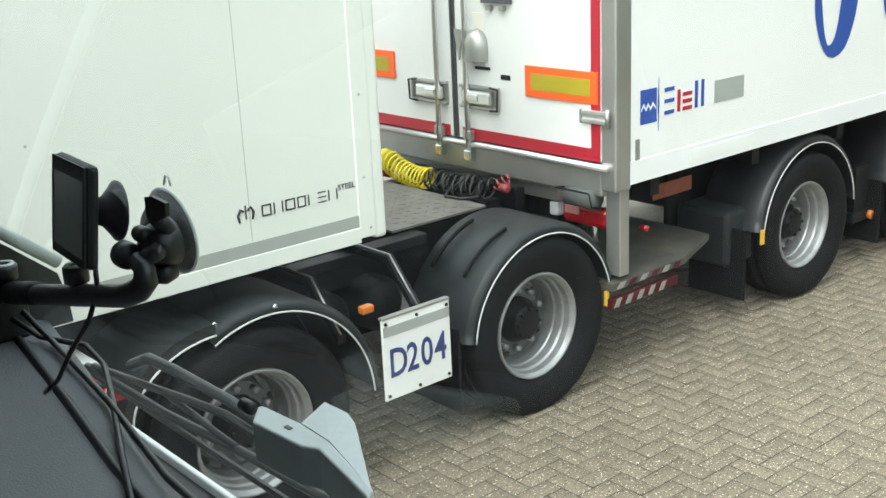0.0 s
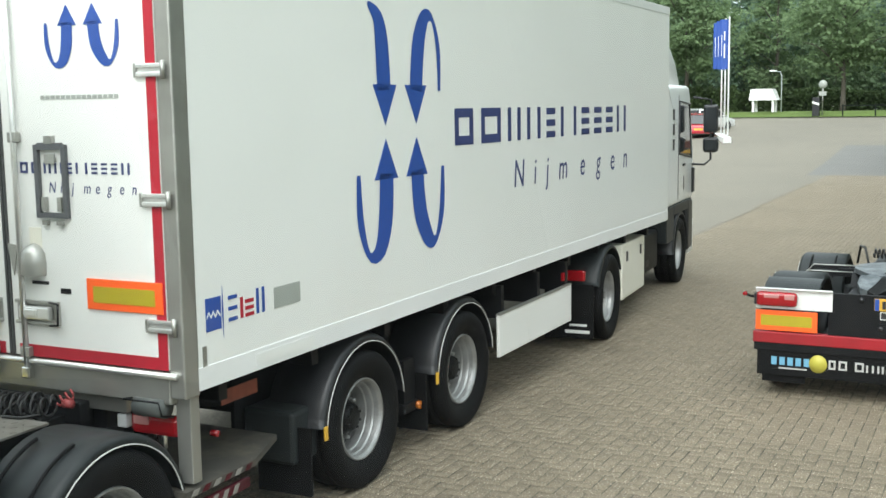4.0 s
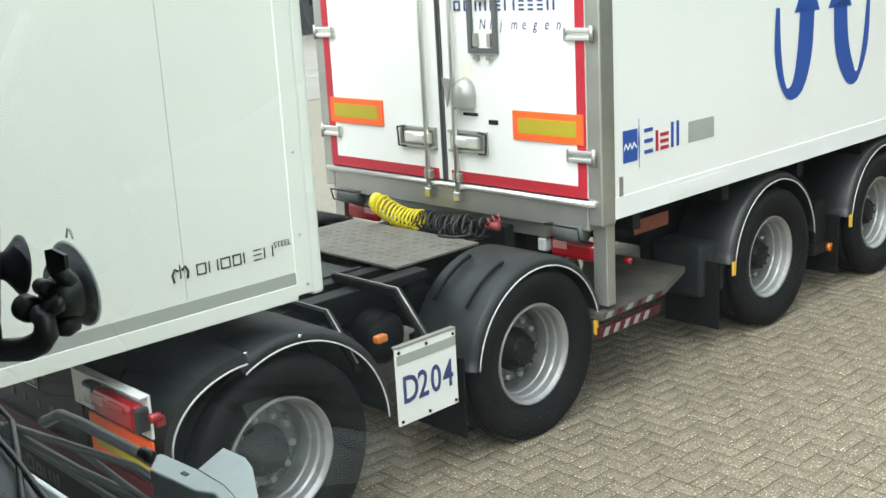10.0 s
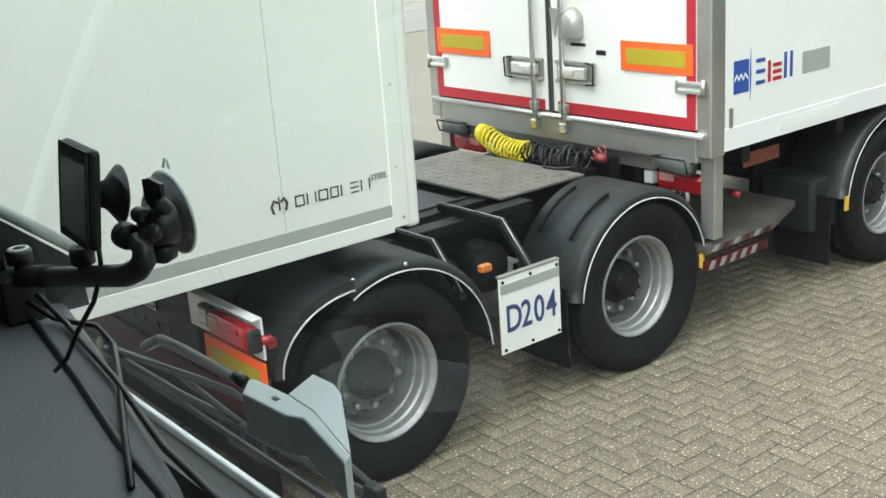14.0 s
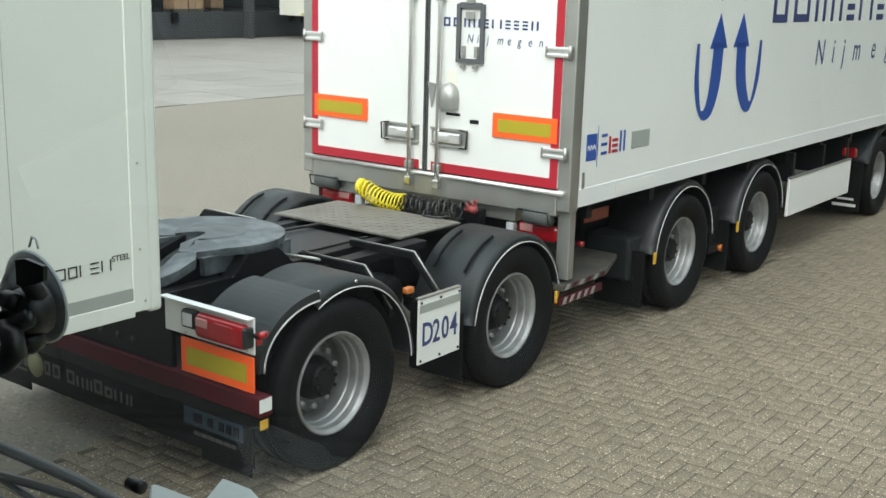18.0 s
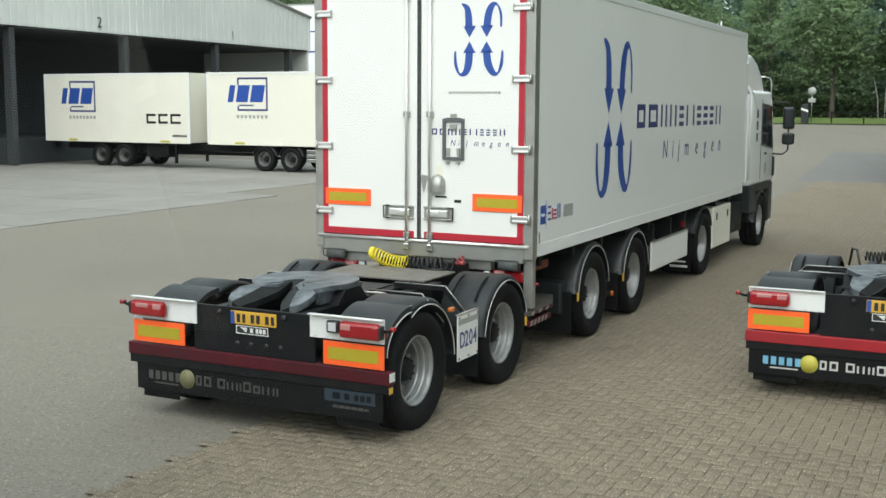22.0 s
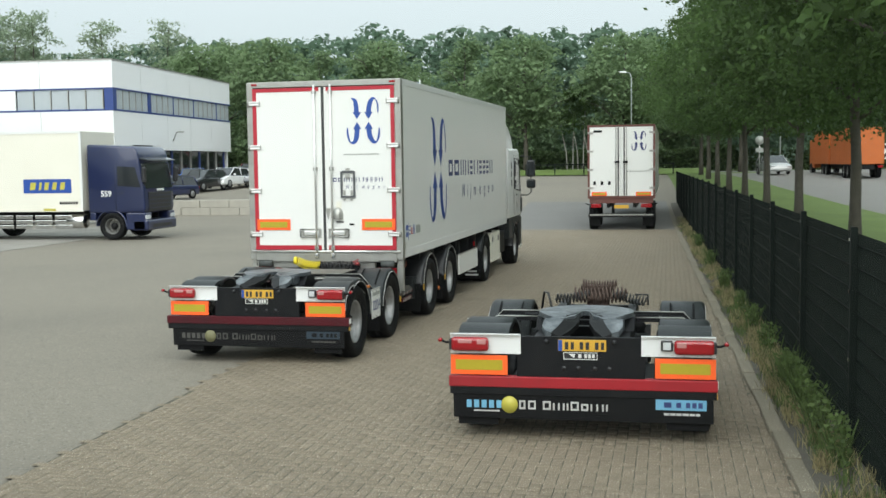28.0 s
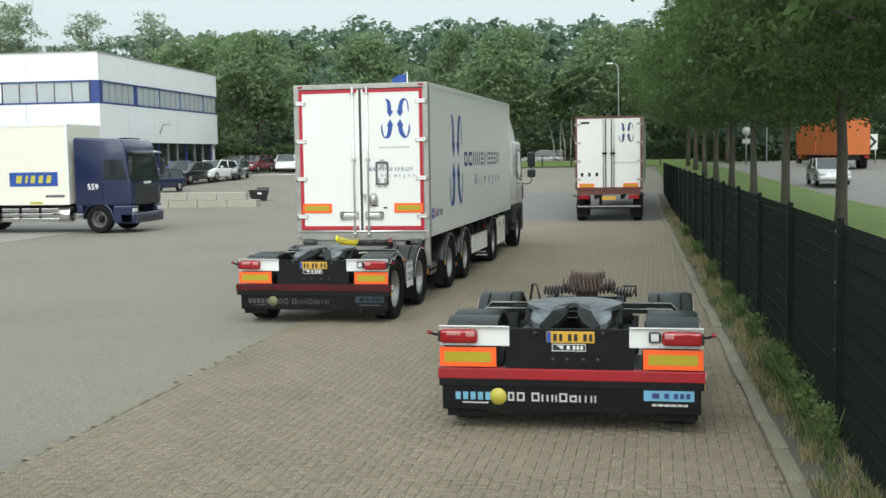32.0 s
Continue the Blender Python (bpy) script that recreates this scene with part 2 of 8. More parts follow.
RUST = material("rusty_brown_box", (0.085, 0.055, 0.042), 0.75, vary=0.3, scale=9, dirt=(0.08, 0.05, 0.045))
DUSTY = material("dusty_white_mark", (0.24, 0.225, 0.20), 0.7, vary=0.25, scale=12)
EDGING = material("dusty_pale_edging", (0.58, 0.58, 0.56), 0.6, vary=0.2, scale=9, bump=0.05)
STRIPE = material("white_edging", (0.75, 0.76, 0.74), 0.5, vary=0.06, bump=0.05)
WHITEPAINT = material("white_paint", (0.78, 0.79, 0.78), 0.3, vary=0.03, scale=3, bump=0.03, coat=0.3, dirt=(0.5, 0.5, 0.48), dirt_amount=0.12)
NAVY = material("navy_cab_paint", (0.009, 0.016, 0.06), 0.28, vary=0.08, scale=3, bump=0.03, coat=0.5)
PLASTIC = material("black_plastic", (0.019, 0.020, 0.022), 0.38, spec=0.45, vary=0.15, bump=0.1)
GREYPLASTIC = material("light_grey_plastic", (0.42, 0.46, 0.45), 0.5, vary=0.05, bump=0.05)
DASH = material("grey_dashboard_skin", (0.10, 0.108, 0.115), 0.6, vary=0.1, scale=4, bump=0.3, fine=400)
DARKGLASS = material("dark_window_glass", (0.02, 0.024, 0.027), 0.06, vary=0.1, bump=0.0, coat=0.3)
# Grey-green base stands in for daylight reflected by the switched-off screen.
SCREEN = material("screen_reflection_grey", (0.30, 0.33, 0.31), 0.25, vary=0.05, bump=0.0)
CLAD = material("ribbed_pale_cladding", (0.66, 0.68, 0.65), 0.5, vary=0.04, scale=0.5, bump=0.05, fine=20, dirt=(0.4, 0.42, 0.4), dirt_scale=0.3, dirt_amount=0.3)
OFFICE = material("white_office_panel", (0.84, 0.85, 0.85), 0.5, vary=0.02, scale=0.5, bump=0.03, dirt=(0.6, 0.61, 0.6), dirt_scale=0.4, dirt_amount=0.2)
BLIND = material("window_with_blinds", (0.42, 0.46, 0.48), 0.35, vary=0.08, scale=3, bump=0.02)
BLUEFRAME = material("blue_window_frame", (0.03, 0.06, 0.22), 0.45, vary=0.08)
# Near-black colour carries the interior shade of the dock and office.
SHADEINSIDE = material("shaded_interior", (0.045, 0.049, 0.052), 0.8, vary=0.3, scale=1.5)
CONCRETE = material("worn_concrete_slab", (0.238, 0.226, 0.20), 0.85, vary=0.12, scale=0.9, bump=0.3, fine=40, dirt=(0.135, 0.13, 0.12), dirt_scale=0.7, dirt_amount=0.7, objects=0.10)
BLOCK = material("concrete_block", (0.38, 0.36, 0.31), 0.85, vary=0.12, scale=2, bump=0.3, dirt=(0.24, 0.23, 0.2), dirt_scale=1.5)


def speckled(name, colour, light, dark, grain=75.0, piece=None, spread=0.10, patch=0.6, patch_amount=0.25, rough=0.88, grit=0.9):
    """Gritty stone: base colour with stones lighter and darker than it, slow stains and fine relief."""
    m = bpy.data.materials.new(name)
    m.use_nodes = True
    n, k = m.node_tree.nodes, m.node_tree.links
    b = n["Principled BSDF"]
    b.inputs["Roughness"].default_value, b.inputs["Specular IOR Level"].default_value = rough, 0.3
    at = n.new("ShaderNodeTexCoord").outputs["Object"]

    def noise(scale, detail, low, high):
        q, r = n.new("ShaderNodeTexNoise"), n.new("ShaderNodeMapRange")
        q.inputs["Scale"].default_value, q.inputs["Detail"].default_value, q.inputs["Roughness"].default_value = scale, detail, 0.6
        r.inputs["From Min"].default_value, r.inputs["From Max"].default_value = low, high
        k.new(at, q.inputs["Vector"])
        k.new(q.outputs["Fac"], r.inputs["Value"])
        return r.outputs[0]

    def mix(fac, amount, a, c, kind="MIX"):
        q = n.new("ShaderNodeMix")
        q.data_type, q.blend_type = "RGBA", kind
        if fac is None:
            q.inputs["Factor"].default_value = amount
        else:
            g = n.new("ShaderNodeMath")
            g.operation = "MULTIPLY"
            g.inputs[1].default_value = amount
            k.new(fac, g.inputs[0])
            k.new(g.outputs[0], q.inputs["Factor"])
        for key, v in (("A", a), ("B", c)):
            if isinstance(v, tuple):
                q.inputs[key].default_value = (*v, 1)
            else:
                k.new(v, q.inputs[key])
        return q.outputs["Result"]

    col = mix(noise(grain * 1.7, 3, 0.40, 0.66), 0.35, colour, light)
    col = mix(noise(grain * 0.9, 2, 0.56, 0.66), 0.75, col, dark)
    col = mix(noise(grain, 2, 0.61, 0.66), grit, col, tuple(1.45 * c for c in light))
    col = mix(noise(patch, 7, 0.45, 0.75), patch_amount, col, dark)
    if piece:
        rnd = n.new("ShaderNodeNewGeometry").outputs["Random Per Island"] if piece == "island" else n.new("ShaderNodeObjectInfo").outputs["Random"]
        r = n.new("ShaderNodeMapRange")
        r.inputs["To Min"].default_value, r.inputs["To Max"].default_value = 1 - spread, 1 + spread
        k.new(rnd, r.inputs["Value"])
        col = mix(None, 1.0, col, r.outputs[0], "MULTIPLY")
    k.new(col, b.inputs["Base Color"])
    bp = n.new("ShaderNodeBump")
    bp.inputs["Strength"].default_value, bp.inputs["Distance"].default_value = 0.7, 0.004
    k.new(noise(grain * 1.1, 5, 0.3, 0.7), bp.inputs["Height"])
    k.new(bp.outputs[0], b.inputs["Normal"])
    return m


PAVER = speckled("grey_brown_paver", (0.170, 0.137, 0.095), (0.45, 0.40, 0.31), (0.076, 0.063, 0.044), 62, "island", 0.07)
PAVERPART = speckled("paving_brick", (0.170, 0.137, 0.095), (0.45, 0.40, 0.31), (0.076, 0.063, 0.044), 62, "object", 0.07)
FENCE = material("black_green_fence", (0.007, 0.011, 0.009), 0.6, vary=0.2, spec=0.12)
BARK = material("grey_brown_bark", (0.085, 0.075, 0.060), 0.9, vary=0.35, scale=7, bump=0.8, fine=40)
ORANGETARP = material("orange_tarpaulin", (0.50, 0.125, 0.025), 0.55, vary=0.1, scale=2, bump=0.1)
SOIL = material("gritty_soil", (0.085, 0.077, 0.060), 0.95, vary=0.3, scale=5, bump=0.6)


def leafy(name, colour, spread, vary=0.15, scale=0.35):
    m = material(name, colour, 0.6, vary=vary, scale=scale, bump=0.0, fine=3, islands=spread, spec=0.25)
    b = m.node_tree.nodes["Principled BSDF"]
    n, k = m.node_tree.nodes, m.node_tree.links
    shine, mix, out = n.new("ShaderNodeBsdfTranslucent"), n.new("ShaderNodeMixShader"), n["Material Output"]
    k.new(b.inputs["Base Color"].links[0].from_socket, shine.inputs["Color"])
    mix.inputs[0].default_value = 0.5
    k.new(b.outputs[0], mix.inputs[1])
    k.new(shine.outputs[0], mix.inputs[2])
    k.new(mix.outputs[0], out.inputs["Surface"])
    return m


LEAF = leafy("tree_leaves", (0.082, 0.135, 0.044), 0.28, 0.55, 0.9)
# Distant leaves: aerial haze is put into these four paler, bluer greens.
HAZEDARK = leafy("hazed_dark_leaves", (0.145, 0.222, 0.15), 0.12, 0.3, 0.3)
HAZEBRIGHT = leafy("hazed_bright_leaves", (0.185, 0.265, 0.132), 0.12, 0.3, 0.3)
FARLEAF = leafy("hazed_edge_leaves", (0.172, 0.25, 0.136), 0.12, 0.3, 0.3)
HAZEPALE = leafy("hazed_pale_leaves", (0.30, 0.37, 0.25), 0.12, 0.3, 0.3)
HEDGE = leafy("hedge_leaves", (0.075, 0.115, 0.045), 0.4)
GRASSBLADE = leafy("grass_blades", (0.125, 0.175, 0.06), 0.4)
WEED = leafy("weed_leaves", (0.115, 0.165, 0.055), 0.45)
STRAW = leafy("dry_grass", (0.36, 0.31, 0.17), 0.35)


KERB = speckled("kerb_stone", (0.18, 0.158, 0.116), (0.34, 0.31, 0.24), (0.11, 0.098, 0.07), 60, "object", 0.08, 2.0, 0.4)
GROUND = speckled("worn_asphalt", (0.192, 0.173, 0.138), (0.285, 0.260, 0.214), (0.11, 0.102, 0.088), 34, None, 0, 0.13, 0.35, grit=0.5)
PATCH = material("dark_asphalt_patch", (0.15, 0.145, 0.135), 0.9, vary=0.10, scale=0.5, bump=0.4, fine=90)
ROADM = material("road_asphalt", (0.18, 0.175, 0.16), 0.9, vary=0.06, scale=0.3, bump=0.3, fine=80)
LAWN = material("mown_lawn", (0.10, 0.15, 0.032), 0.9, vary=0.25, scale=0.6, bump=0.8, fine=30)


def glass_material():
    m = bpy.data.materials.new("windscreen_glass")
    m.use_nodes = True
    n, k = m.node_tree.nodes, m.node_tree.links
    n.clear()
    o, mix, clear, gloss, fr = n.new("ShaderNodeOutputMaterial"), n.new("ShaderNodeMixShader"), n.new("ShaderNodeBsdfTransparent"), n.new("ShaderNodeBsdfGlossy"), n.new("ShaderNodeFresnel")
    clear.inputs["Color"].default_value = (0.95, 0.975, 0.96, 1)
    dust, film = n.new("ShaderNodeMixShader"), n.new("ShaderNodeBsdfTranslucent")
    film.inputs["Color"].default_value = (0.8, 0.85, 0.82, 1)
    dust.inputs[0].default_value = 0.003
    k.new(clear.outputs[0], dust.inputs[1])
    k.new(film.outputs[0], dust.inputs[2])
    gloss.inputs["Roughness"].default_value = 0.0
    fr.inputs["IOR"].default_value = 1.6
    k.new(fr.outputs[0], mix.inputs[0])
    k.new(dust.outputs[0], mix.inputs[1])
    k.new(gloss.outputs[0], mix.inputs[2])
    k.new(mix.outputs[0], o.inputs["Surface"])
    return m


GLASS = glass_material()


# ---- mesh helpers ----
class Shape:
    """A mesh in the making: boxes, prisms, lathes, tubes and discs joined into one."""

    def __init__(self):
        self.v, self.f, self.smooth = [], [], []

    def add(self, verts, faces, smooth=False):
        o = len(self.v)
        self.v += [tuple(p) for p in verts]
        self.f += [[o + i for i in f] for f in faces]
        self.smooth += [smooth] * len(faces)
        return self

    def box(self, x0, x1, y0, y1, z0, z1, bevel=0.0):
        if x0 > x1: x0, x1 = x1, x0
        if y0 > y1: y0, y1 = y1, y0
        if z0 > z1: z0, z1 = z1, z0
        b = min(bevel, 0.45 * min(x1 - x0, y1 - y0, z1 - z0))
        if b <= 0:
            v = [(x, y, z) for x in (x0, x1) for y in (y0, y1) for z in (z0, z1)]
            return self.add(v, [(0, 1, 3, 2), (4, 6, 7, 5), (0, 4, 5, 1), (2, 3, 7, 6), (0, 2, 6, 4), (1, 5, 7, 3)])
        bm = bmesh.new()
        bmesh.ops.create_cube(bm, size=1.0, matrix=Matrix.Translation(((x0 + x1) / 2, (y0 + y1) / 2, (z0 + z1) / 2)) @ Matrix.Diagonal((x1 - x0, y1 - y0, z1 - z0, 1)))
        bmesh.ops.bevel(bm, geom=bm.edges[:], offset=b, segments=2, profile=0.5, affect="EDGES")
        self.take(bm)
        return self

    def take(self, bm, m=None, smooth=False):
        bm.verts.index_update()
        vs = [(m @ v.co if m else v.co) for v in bm.verts]
        self.add(vs, [[v.index for v in f.verts] for f in bm.faces], smooth)
        bm.free()
        return self

    def prism(self, pts, axis, a, b, smooth=False):
        """A polygon in the two other axes, drawn out along axis from a to b."""
        n = len(pts)
        put = {"x": lambda p, q: (q, p[0], p[1]), "y": lambda p, q: (p[0], q, p[1]), "z": lambda p, q: (p[0], p[1], q)}[axis]
        v = [put(p, a) for p in pts] + [put(p, b) for p in pts]
        self.add(v, [tuple(range(n))[::-1], tuple(range(n, 2 * n))])
        o = len(self.v) - 2 * n
        self.f += [[o + i, o + (i + 1) % n, o + n + (i + 1) % n, o + n + i] for i in range(n)]
        self.smooth += [smooth] * n
        return self

    def lathe(self, prof, n=36, axis="y", at=(0, 0, 0), closed=False, arc=(0, 360)):
        """prof: (radius, place along axis)."""
        full = arc[1] - arc[0] >= 360
        m = n if full else n + 1
        v = []
        for i in range(m):
            a = radians(arc[0] + (arc[1] - arc[0]) * i / n)
            c, s = math.cos(a), math.sin(a)
            for r, h in prof:
                p = {"y": (r * c, h, r * s), "z": (r * c, r * s, h), "x": (h, r * c, r * s)}[axis]
                v.append((p[0] + at[0], p[1] + at[1], p[2] + at[2]))
        q = len(prof)
        f = []
        for i in range(n):
            j = (i + 1) % m
            for k in range(q if closed else q - 1):
                l = (k + 1) % q
                f.append((i * q + k, j * q + k, j * q + l, i * q + l))
        return self.add(v, f, True)

    def cyl(self, at, r, h, axis="z", n=16):
        return self.lathe([(0.0001, 0), (r, 0), (r, h), (0.0001, h)], n, axis, at)

    def tube(self, pts, r, n=8, closed=False):
        pts = [Vector(p) for p in pts]
        rings, up = [], Vector((0, 0, 1))
        m = len(pts)
        last = None
        for i, p in enumerate(pts):
            d = (pts[(i + 1) % m if closed else min(i + 1, m - 1)] - pts[(i - 1) % m if closed else max(i - 1, 0)]).normalized()
            if last is None:
                u = d.cross(up if abs(d.z) < 0.9 else Vector((1, 0, 0))).normalized()
            else:
                u = (last - d * last.dot(d)).normalized()
            last = u
            w = d.cross(u)
            rad = r(i / max(1, m - 1)) if callable(r) else r
            rings.append([p + (u * math.cos(2 * math.pi * k / n) + w * math.sin(2 * math.pi * k / n)) * rad for k in range(n)])
        v = [q for ring in rings for q in ring]
        f = []
        for i in range(m if closed else m - 1):
            j = (i + 1) % m
            for k in range(n):
                f.append((i * n + k, i * n + (k + 1) % n, j * n + (k + 1) % n, j * n + k))
        if not closed:
            f += [tuple(range(n))[::-1], tuple((m - 1) * n + k for k in range(n))]
        return self.add(v, f, True)

    def mesh(self, name, mat):
        me = bpy.data.meshes.new(name)
        me.from_pydata(self.v, [], self.f)
        me.materials.append(mat)
        me.polygons.foreach_set("use_smooth", self.smooth)
        me.update()
        return me


def part(name, shape, mat, parent, label="", m=None):
    ob = new(name, shape.mesh(name, mat) if isinstance(shape, Shape) else shape)
    ob.parent = parent
    if m is not None:
        ob.matrix_basis = m
    if label:
        ob["label"] = label
    return ob


def thing(name, m, label, category, group=""):
    ob = new(name)
    ob.matrix_basis = m
    return tagged(ob, label, category, group)


def solid(name, shape, mat, label, category, group="", kind="", m=None):
    ob = new(name, shape.mesh(name, mat))
    if m is not None:
        ob.matrix_basis = m
    return tagged(ob, label, category, group, kind)


def words(name, text, height, mat, parent, m, squeeze=1.0, slant=0.0, space=1.0, bold=0.0):
    """Letters of Blender's own font, as a thin mesh; x to the right, y up, from the left end of the line."""
    cu = bpy.data.curves.new(name, "FONT")
    cu.body, cu.size, cu.extrude, cu.shear, cu.space_character = text, height / 0.69, 0.001, slant, space
    cu.resolution_u = 3
    cu.offset = bold * height
    tmp = bpy.data.objects.new(name, cu)
    scene.collection.objects.link(tmp)
    me = bpy.data.meshes.new_from_object(tmp.evaluated_get(bpy.context.evaluated_depsgraph_get()))
    bpy.data.objects.remove(tmp)
    me.transform(Matrix.Diagonal((squeeze, 1, 1, 1)))
    me.materials.clear()
    me.materials.append(mat)
    return part(name, me, mat, parent, "", m)


def letters(name, text, height, pitch, mat, parent, m, squeeze=1.0, slant=0.0, bold=0.0):
    """A widely spaced word, each letter a part of its own."""
    for k, c in enumerate(text):
        words(name, c, height, mat, parent, m @ Matrix.Translation((k * pitch if np.isscalar(pitch) else pitch[k], 0, 0)), squeeze, slant, 1.0, bold)


def bars(name, widths, height, gap, mat, parent, m, slant=0.0, deep=0.003):
    """A line of plain upright bars in place of lettering."""
    x = 0.0
    for w in widths:
        if w > 0:
            part(name, Shape().prism([(x, 0), (x + w, 0), (x + w + slant * height, height), (x + slant * height, height)], "z", 0, deep), mat, parent, "", m)
        x += abs(w) + gap


def marks(name, kinds, widths, height, gap, stroke, mat, parent, m, deep=0.003, slant=0.0):
    """A line of plain shapes in place of a brand's lettering: o ring, f frame, n two posts, i one post, z three bars, a blank."""
    x = 0.0
    for k, w in zip(kinds, widths):
        s, b = Shape(), stroke
        if k == "o":
            n = 20
            ring = [(x + w / 2 + (w / 2 - q) * math.cos(2 * math.pi * i / n), height / 2 + (height / 2 - q) * math.sin(2 * math.pi * i / n), z) for z in (0, deep) for q in (0, b) for i in range(n)]
            s.add(ring, [(2 * n + i, 2 * n + (i + 1) % n, 3 * n + (i + 1) % n, 3 * n + i) for i in range(n)] + [(i, (i + 1) % n, 2 * n + (i + 1) % n, 2 * n + i) for i in range(n)] + [(n + i, 3 * n + i, 3 * n + (i + 1) % n, n + (i + 1) % n) for i in range(n)])
        elif k == "f":
            s.box(x, x + b, 0, height, 0, deep).box(x + w - b, x + w, 0, height, 0, deep).box(x + b, x + w - b, 0, b, 0, deep).box(x + b, x + w - b, height - b, height, 0, deep)
        elif k == "n":
            s.box(x, x + b, 0, height, 0, deep).box(x + w - b, x + w, 0, height, 0, deep)
        elif k == "i":
            s.box(x, x + b, 0, height, 0, deep)
        elif k == "z":
            for q in (0, (height - b) / 2, height - b):
                s.box(x, x + w, q, q + b * 0.85, 0, deep)
        if s.v:
            s.v = [(p[0] + slant * p[1], p[1], p[2]) for p in s.v]
            part(name, s, mat, parent, "", m)
        x += w + gap


FACE_BACK = Matrix(((0, 0, -1, 0), (-1, 0, 0, 0), (0, 1, 0, 0), (0, 0, 0, 1)))   # letters read from behind: x' = -y, y' = z, facing -x
FACE_RIGHT = Matrix(((1, 0, 0, 0), (0, 0, -1, 0), (0, 1, 0, 0), (0, 0, 0, 1)))  # letters read from the right-hand side: x' = x, facing -y


def on_back(x, y, z):
    return Matrix.Translation((x, y, z)) @ FACE_BACK


def on_right(x, y, z):
    return Matrix.Translation((x, y, z)) @ FACE_RIGHT


# ---- wheels, shared by the heavy vehicles ----
WHEELS = {}


def wheel_meshes(style):
    if style in WHEELS:
        return WHEELS[style]
    r = 0.50
    tyre = Shape().lathe([(0.292, -0.105), (0.33, -0.142), (0.42, -0.168), (0.475, -0.16), (0.495, -0.135), (r, -0.09), (r, -0.062), (0.488, -0.06), (0.488, -0.05), (r, -0.048),
                          (r, 0.048), (0.488, 0.05), (0.488, 0.06), (r, 0.062), (r, 0.09), (0.495, 0.135), (0.475, 0.16), (0.42, 0.168), (0.33, 0.155), (0.292, 0.13)], 48)
    rim = Shape()
    # a deep steel rim: bright lip, barrel and a dished disc with hand holes
    rim.lathe([(0.300, -0.112), (0.297, -0.126), (0.286, -0.125), (0.281, -0.106), (0.273, -0.101), (0.272, -0.099), (0.270, -0.062), (0.2695, -0.060), (0.260, -0.052), (0.259, -0.050), (0.256, -0.008), (0.2555, -0.006), (0.247, 0.0), (0.246, 0.004), (0.244, 0.05), (0.240, 0.10)], 48)
    rim.lathe([(0.3, 0.14), (0.28, 0.13), (0.255, 0.1), (0.24, 0.06)], 32)
    for i in range(10):
        a = 2 * math.pi * (i + 0.5) / 10
        rim.cyl((0.168 * math.cos(a), 0.022, 0.168 * math.sin(a)), 0.018, 0.045, "y", 6)
    dish = Shape()
    hy = 0.095
    rings = [(0.247, -0.02), (0.232, 0.012), (0.205, 0.012), (0.190, -0.028), (0.10, -0.036)]
    n = 40
    for k in range(4):
        (ra, ya), (rb, yb) = rings[k], rings[k + 1]
        for i in range(n):
            if k == 1 and i % 4 in (0, 1):
                continue
            a, b = 2 * math.pi * i / n, 2 * math.pi * (i + 1) / n
            dish.add([(ra * math.cos(a), hy + ya, ra * math.sin(a)), (ra * math.cos(b), hy + ya, ra * math.sin(b)), (rb * math.cos(b), hy + yb, rb * math.sin(b)), (rb * math.cos(a), hy + yb, rb * math.sin(a))], [(0, 1, 2, 3)], False)
    hub = Shape().lathe([(0.0001, -0.055), (0.070, -0.055), (0.090, -0.045), (0.102, -0.03), (0.108, 0.022), (0.128, 0.027), (0.128, 0.10)], 24)
    for i in range(8):
        a = 2 * math.pi * i / 8
        hub.cyl((0.080 * math.cos(a), -0.062, 0.080 * math.sin(a)), 0.010, 0.02, "y", 6)
    m = {"bright": RIM, "grimy": DARKRIM}[style]
    WHEELS[style] = (dish.mesh("wheel", DISC if style == "bright" else m), tyre.mesh("tyre", RUBBER), rim.mesh("rim", m), hub.mesh("hub", HUB))
    return WHEELS[style]


def wheel(parent, x, y, right=True, style="bright", r=0.5, z=None):
    """A wheel whose hub faces out: the disc is the part, tyre, rim and hub cap sit on it."""
    d, t, ri, h = wheel_meshes(style)
    w = part("wheel", d, None, parent)
    w.matrix_basis = Matrix.Translation((x, y, r if z is None else z)) @ (Matrix() if right else Matrix.Rotation(math.pi, 4, "Z")) @ Matrix.Scale(r / 0.5, 4)
    for nm, me in (("tyre", t), ("rim", ri), ("hub_cap", h)):
        part(nm, me, None, w)
    w["rolls"] = 1
    return w


